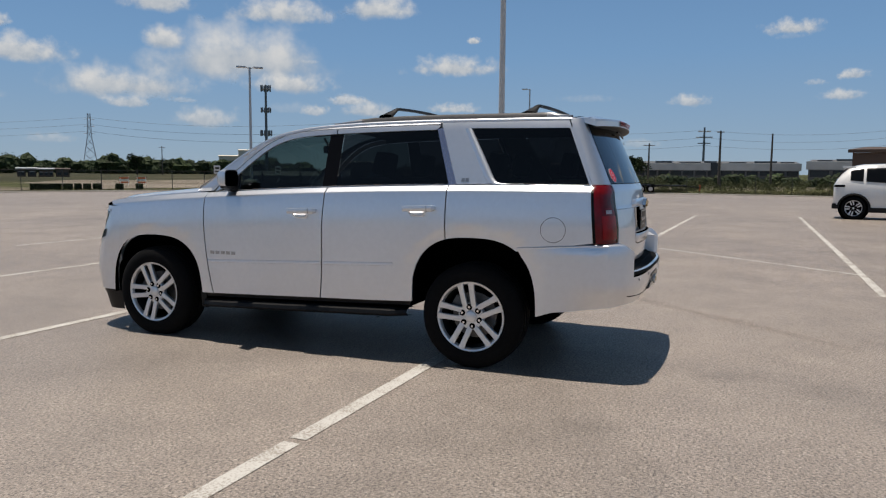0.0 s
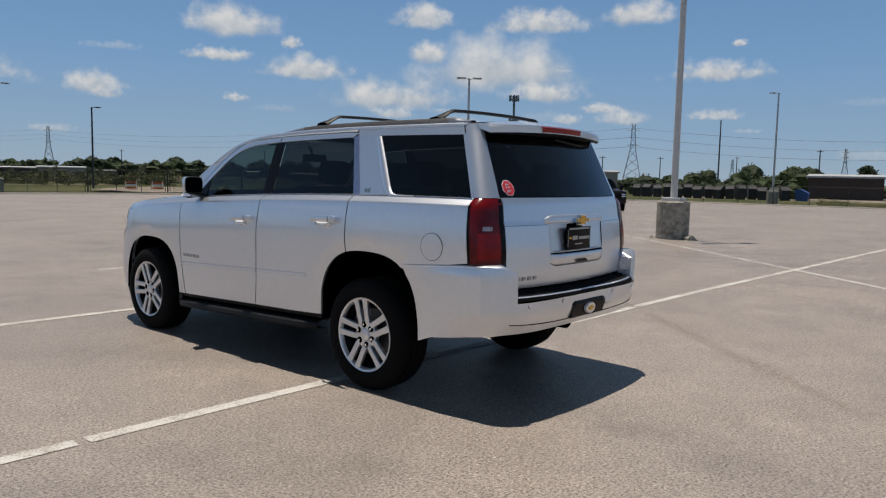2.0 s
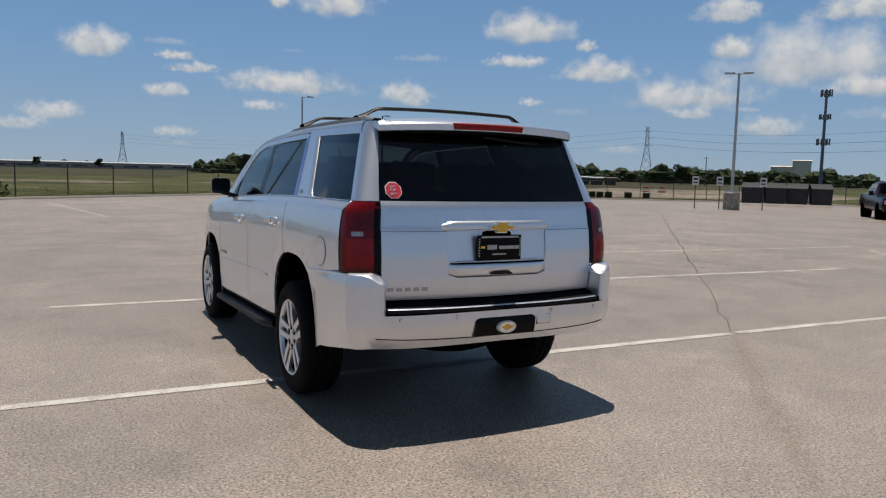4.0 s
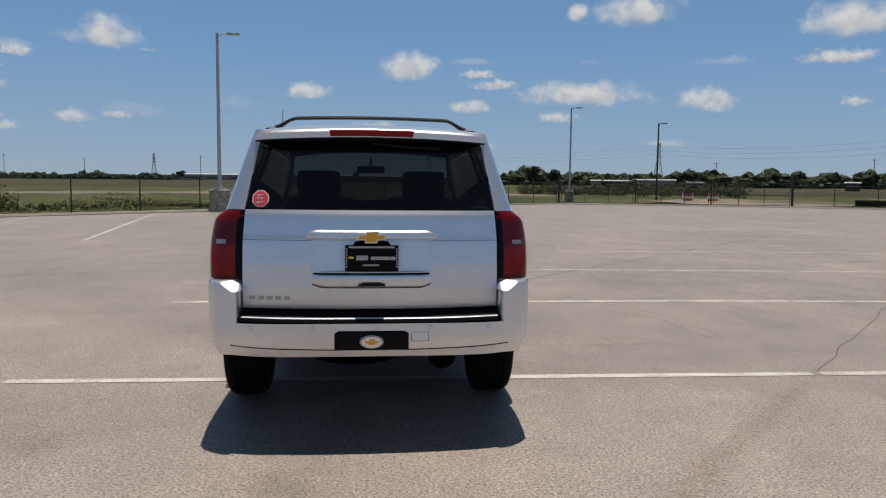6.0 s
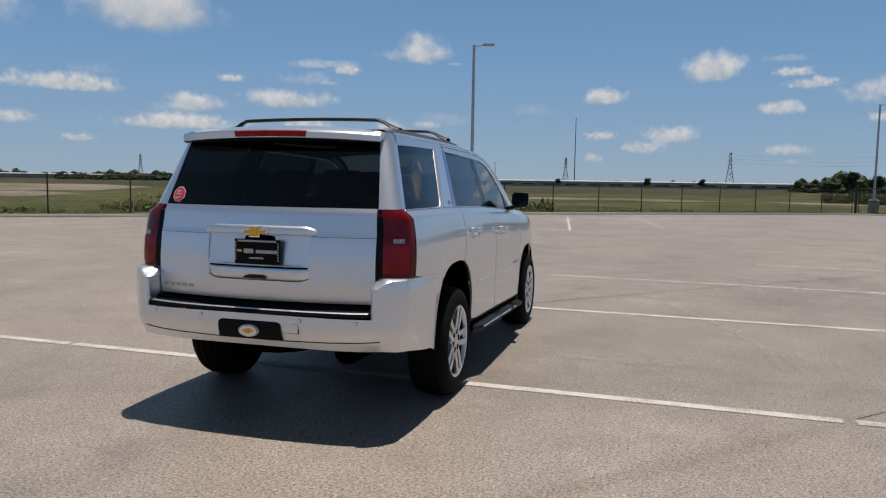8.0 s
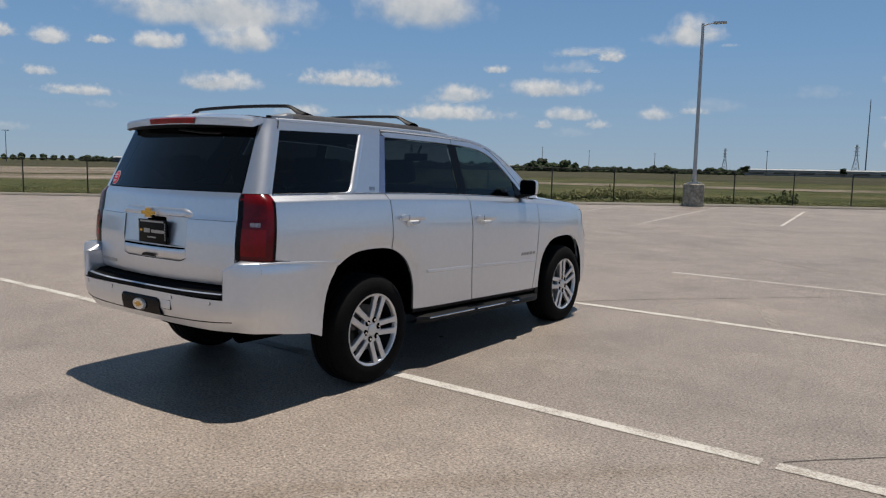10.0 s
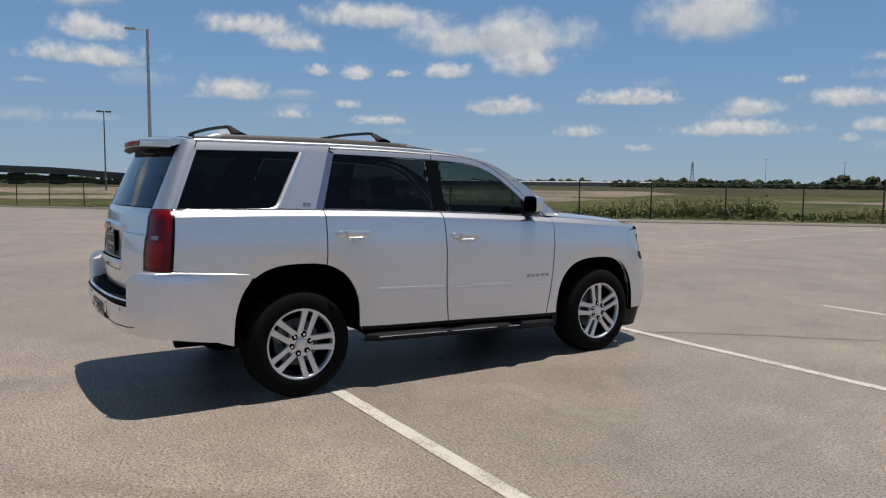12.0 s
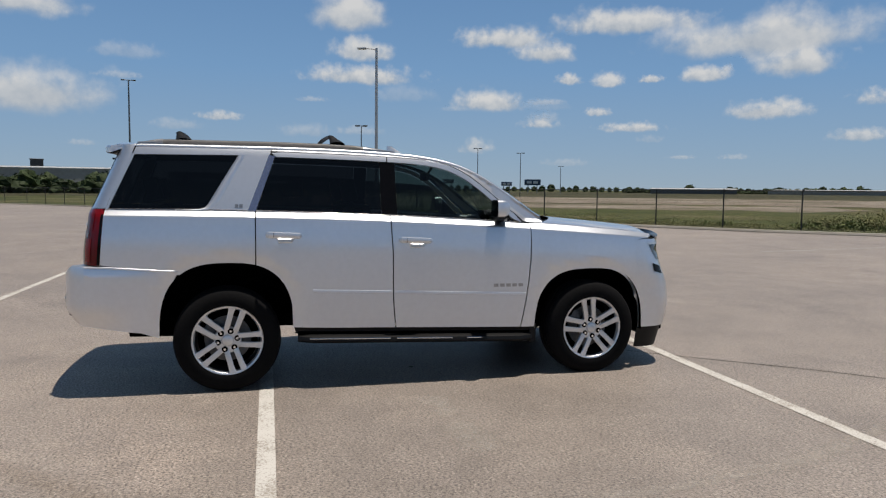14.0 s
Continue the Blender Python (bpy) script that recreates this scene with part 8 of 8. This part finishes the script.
# ---- cabin ----
body("cabin_floor", box(-0.93, 0.93, 0.50, 2.40, 0.53, 0.57), CABIN, smooth=False)
# load floor added over the arches to block sun through the cabin
body("load_floor_block", box(-0.90, 0.90, -0.95, 0.50, 0.985, 1.0), CABIN, smooth=False)
body("load_sill", box(-0.70, 0.70, -0.99, -0.94, 0.80, 1.0), CABIN, smooth=False)
body("headliner", grid_surface([[(p[0] * 0.95, p[1], p[2] - 0.045) for p in roof_row(y)] for y in (-0.66, -0.3, 0.1, 0.5, 0.9, 1.3, 1.5)]), HEADLINER)
rows = []
for k in range(15):
    u = -1 + 2 * k / 14
    x = u * 0.84
    rows.append([(x, 1.95, 0.75), (x, 1.93, 1.02), (x, 1.98, 1.13 + (0.035 if 0.25 < abs(u) < 0.8 else 0.0)), (x, 2.12, 1.17), (x, 2.55 + 0.1 * (1 - u * u), 1.16), (x, 2.56 + 0.1 * (1 - u * u), 0.7)])
body("dashboard", grid_surface(rows), CABIN)
m = bmesh.new()
bmesh.ops.create_circle(m, segments=32, radius=0.185)
ring = bmesh.new()
pts = [Vector((0.185 * math.cos(a), 0.185 * math.sin(a), 0)) for a in [k * math.tau / 28 for k in range(29)]]
mm = Matrix.Translation((-0.42, 1.80, 1.10)) @ Matrix.Rotation(radians(65), 4, "X")
m.free()
add_tube(ring, [mm @ p for p in pts], 0.016, 8, False)
for a in (0.2, math.pi - 0.2, -math.pi / 2):
    add_tube(ring, [mm @ Vector((0, 0, -0.01)), mm @ Vector((0.18 * math.cos(a), 0.18 * math.sin(a), 0))], 0.018, 6)
body("steering_wheel", ring, CABIN)


def seat(x, y, w):
    b = bmesh.new()
    add_box(b, x - w / 2, x + w / 2, y - 0.24, y + 0.28, 0.66, 0.86, 0.05)
    lean = Matrix.Translation((x, y - 0.24, 0.80)) @ Matrix.Rotation(radians(14), 4, "X")
    add_box(b, -w / 2, w / 2, -0.10, 0.08, 0.0, 0.60, 0.05, lean)
    ob = body("seat", b, SEAT)
    for hx in ((0,) if w < 0.8 else (-w * 0.3, w * 0.3)):
        b = bmesh.new()
        add_box(b, hx - 0.13, hx + 0.13, -0.09, 0.02, 0.64, 0.83, 0.045, lean)
        body("headrest", b, SEAT, ob)


for x in (-0.42, 0.42):
    seat(x, 1.42, 0.54)
seat(-0.35, 0.46, 0.50)
seat(0.35, 0.46, 0.50)
seat(0.0, -0.12, 1.14)
b = bmesh.new()
add_box(b, -0.13, 0.13, 1.70, 1.74, 1.60, 1.67, 0.02)
add_tube(b, [(0, 1.74, 1.65), (0, 1.80, 1.74)], 0.012, 6)
body("rear_view_mirror", b, CABIN)


# ---- the white car at the edge of the lot ----
def crossover(x, y, turn):
    """A small white crossover, side on: body, glass house, wheels and lamps."""
    root = empty("crossover", x, y, fall(x, y), turn)
    root.scale = (1.28, 1.28, 1.28)

    def sec(s):
        """Half width, sill, belt and roof heights and roof half width at a station from the tail (0) to the nose (4.4)."""
        st = (0.30, 0.34, 0.46, 0.66, 1.0, 1.6, 2.3, 2.8, 3.3, 3.75, 4.15, 4.4)
        w = (0.62, 0.78, 0.86, 0.89, 0.90, 0.90, 0.90, 0.90, 0.89, 0.87, 0.80, 0.62)
        lo = (0.46, 0.36, 0.30, 0.27, 0.25, 0.24, 0.24, 0.24, 0.25, 0.26, 0.30, 0.40)
        be = (0.98, 1.06, 1.10, 1.10, 1.07, 1.04, 1.02, 1.01, 1.00, 0.98, 0.90, 0.74)
        ro = (1.00, 1.12, 1.30, 1.50, 1.58, 1.60, 1.58, 1.50, 1.22, 1.05, 0.94, 0.76)
        rw = (0.60, 0.66, 0.64, 0.62, 0.62, 0.62, 0.62, 0.62, 0.70, 0.76, 0.70, 0.55)
        return [float(np.interp(s, st, k)) for k in (w, lo, be, ro, rw)]

    def ring(s):
        w, lo, be, ro, rw = sec(s)
        half = [(w * 0.80, lo), (w * 0.97, lo + 0.08), (w, lo + 0.28), (w, be - 0.18), (w * 0.97, be), (rw + (w * 0.97 - rw) * 0.5, (be + ro) / 2), (rw, ro - 0.05), (rw * 0.8, ro - 0.005), (0, ro + 0.015)]
        return [(h, s - 2.2, z) for h, z in half] + [(-h, s - 2.2, z) for h, z in half[::-1][1:]]
    rows = [ring(0.3 + 4.1 * k / 44) for k in range(45)]
    bm = grid_surface(rows)
    for r in (rows[0], rows[-1]):
        bm.faces.new([bm.verts.new(p) for p in r])
    shell_ob = part("body", bm, WHITE_PAINT, root, angle=40)
    for s in (1, -1):
        for s0, s1, nm in ((0.72, 1.05, "rear_quarter_window"), (1.12, 1.95, "rear_side_window"), (2.02, 2.85, "front_side_window")):
            rr = []
            for k in range(9):
                q = s0 + (s1 - s0) * k / 8
                w, lo, be, ro, rw = sec(q)
                lo_z, hi_z = be + 0.03, max(be + 0.04, ro - 0.11)
                rr.append([(s * (w * 0.97 + (rw - w * 0.97) * ((z - be) / max(0.05, ro - 0.05 - be)) + 0.022), q - 2.2, z) for z in (lo_z, (lo_z + hi_z) / 2, hi_z)])
            part(nm, grid_surface(rr), GLASS_DARK, root)
        lamp = part("tail_lamp", box(*sorted((s * 0.66, s * 0.885)), -1.88, -1.60, 0.93, 1.0, 0.02), GLOSS_BLACK, root)
        part("door_mirror", box(*sorted((s * 0.90, s * 1.07)), 0.48, 0.60, 1.04, 1.17, 0.03), GLOSS_BLACK, root)
        part("lower_cladding", box(*sorted((s * 0.80, s * 0.915)), -1.0, 1.05, 0.22, 0.36, 0.03), TRIM_BLACK, root)
        for wy in (-1.36, 1.29):
            wheel(s, wy, 0.335, 15, root, Matrix.Identity(4), x=0.80, scale=0.855)
            arch = bmesh.new()
            pts = [Vector((s * 0.895, wy + 0.40 * math.cos(a), 0.335 + 0.40 * math.sin(a))) for a in [math.pi * k / 14 for k in range(15)]]
            add_tube(arch, pts, 0.035, 6)
            part("arch_trim", arch, TRIM_BLACK, root)
            well = bmesh.new()
            add_tube(well, [(s * 0.60, wy, 0.335), (s * 0.905, wy, 0.335)], 0.395, 28)
            part("wheel_well", well, DARK, root)
    rr = []
    for k in range(7):
        q = 0.37 + 0.24 * k / 6
        w, lo, be, ro, rw = sec(q)
        rr.append([(u * rw * 0.93, q - 2.2 - 0.012, ro + 0.02) for u in (-1, -0.5, 0, 0.5, 1)])
    part("rear_window", grid_surface(rr), GLASS_DARK, root)
    part("roof_spoiler", box(-0.60, 0.60, -1.70, -1.36, 1.47, 1.53, 0.02), WHITE_PAINT, root)
    part("rear_bumper", box(-0.80, 0.80, -1.925, -1.60, 0.30, 0.46, 0.05), TRIM_BLACK, root)
    return tagged(root, "small white crossover parked at the lot's edge", "car")


crossover(25.9, -7.55, 172)


# ---- the dark truck across the lot ----
def pickup(x, y, turn):
    """A dark full-size pickup seen from its nose: cab, bonnet, bed, grille, lamps and wheels."""
    root = empty("pickup_truck", x, y, fall(x, y), turn)

    def ring(y0, w, lo, be, ro, rw):
        half = [(w * 0.85, lo), (w, lo + 0.12), (w * 1.01, (lo + be) / 2), (w * 0.97, be - 0.05), (rw + (w - rw) * 0.55, be + (ro - be) * 0.5), (rw, max(be, ro - 0.06)), (rw * 0.85, ro), (0, ro + 0.02)]
        return [(h, y0, z) for h, z in half] + [(-h, y0, z) for h, z in half[::-1][1:]]
    stations = ((2.86, 0.84, 0.52, 1.02, 1.10, 0.72), (2.78, 0.95, 0.44, 1.10, 1.17, 0.82), (2.4, 0.99, 0.42, 1.14, 1.22, 0.84), (1.5, 1.0, 0.40, 1.18, 1.27, 0.84), (1.25, 1.0, 0.40, 1.19, 1.30, 0.80),
                (0.55, 1.0, 0.40, 1.21, 1.86, 0.68), (0.2, 1.0, 0.40, 1.21, 1.91, 0.68), (-0.9, 1.0, 0.40, 1.21, 1.91, 0.68), (-1.15, 1.0, 0.40, 1.21, 1.84, 0.70), (-1.25, 1.0, 0.40, 1.21, 1.26, 0.90), (-2.75, 1.0, 0.42, 1.21, 1.26, 0.92), (-2.86, 0.95, 0.50, 1.18, 1.22, 0.88))
    rows = [ring(*s) for s in stations]
    bm = grid_surface(rows)
    for r in (rows[0], rows[-1]):
        bm.faces.new([bm.verts.new(p) for p in r])
    part("body", bm, PICKUP_PAINT, root, angle=38)
    part("windscreen", grid_surface([[(-0.80, 1.24, 1.33), (0.0, 1.27, 1.345), (0.80, 1.24, 1.33)], [(-0.66, 0.62, 1.82), (0.0, 0.64, 1.835), (0.66, 0.62, 1.82)]]), GLASS_DARK, root)
    part("grille", box(-0.60, 0.60, 2.82, 2.90, 0.74, 1.04, 0.03), GLOSS_BLACK, root)
    part("front_bumper", box(-0.92, 0.92, 2.72, 2.95, 0.44, 0.70, 0.06), PICKUP_PAINT, root)
    plate = part("number_plate", box(-0.16, 0.16, 2.952, 2.965, 0.50, 0.66, 0.005), SIGN_WHITE, root)
    part("writing_bar", box(-0.11, 0.11, 2.966, 2.970, 0.55, 0.61), TRIM_BLACK, plate, smooth=False)
    for s in (1, -1):
        lamp = part("headlamp", box(*sorted((s * 0.62, s * 0.93)), 2.66, 2.86, 0.80, 1.03, 0.04), GLOSS_BLACK, root)
        part("reflector", box(*sorted((s * 0.66, s * 0.88)), 2.858, 2.868, 0.94, 0.99, 0.004), CHROME, lamp)
        part("reflector", box(*sorted((s * 0.66, s * 0.88)), 2.858, 2.868, 0.84, 0.89, 0.004), CHROME, lamp)
        part("door_mirror", box(*sorted((s * 1.02, s * 1.24)), 0.92, 1.06, 1.22, 1.46, 0.04), GLOSS_BLACK, root)
        for y0, y1, nm in ((0.0, 0.85, "front_side_window"), (-0.95, -0.08, "rear_side_window")):
            part(nm, grid_surface([[(s * 0.985, y0, 1.25), (s * 0.985, y1, 1.25)], [(s * 0.74, y0, 1.80), (s * 0.74, y1 - (0.35 if y1 > 0 else 0), 1.80)]]), GLASS_DARK, root)
        for wy in (1.95, -1.75):
            wheel(s, wy, 0.40, 20, root, Matrix.Identity(4), x=0.86, scale=1.02)
            well = bmesh.new()
            add_tube(well, [(s * 0.60, wy, 0.42), (s * 1.008, wy, 0.42)], 0.47, 28)
            part("wheel_well", well, DARK, root)
    return tagged(root, "dark maroon-black full-size pickup truck standing on the lot", "pickup truck")


pickup(36.6, 18.9, 133)
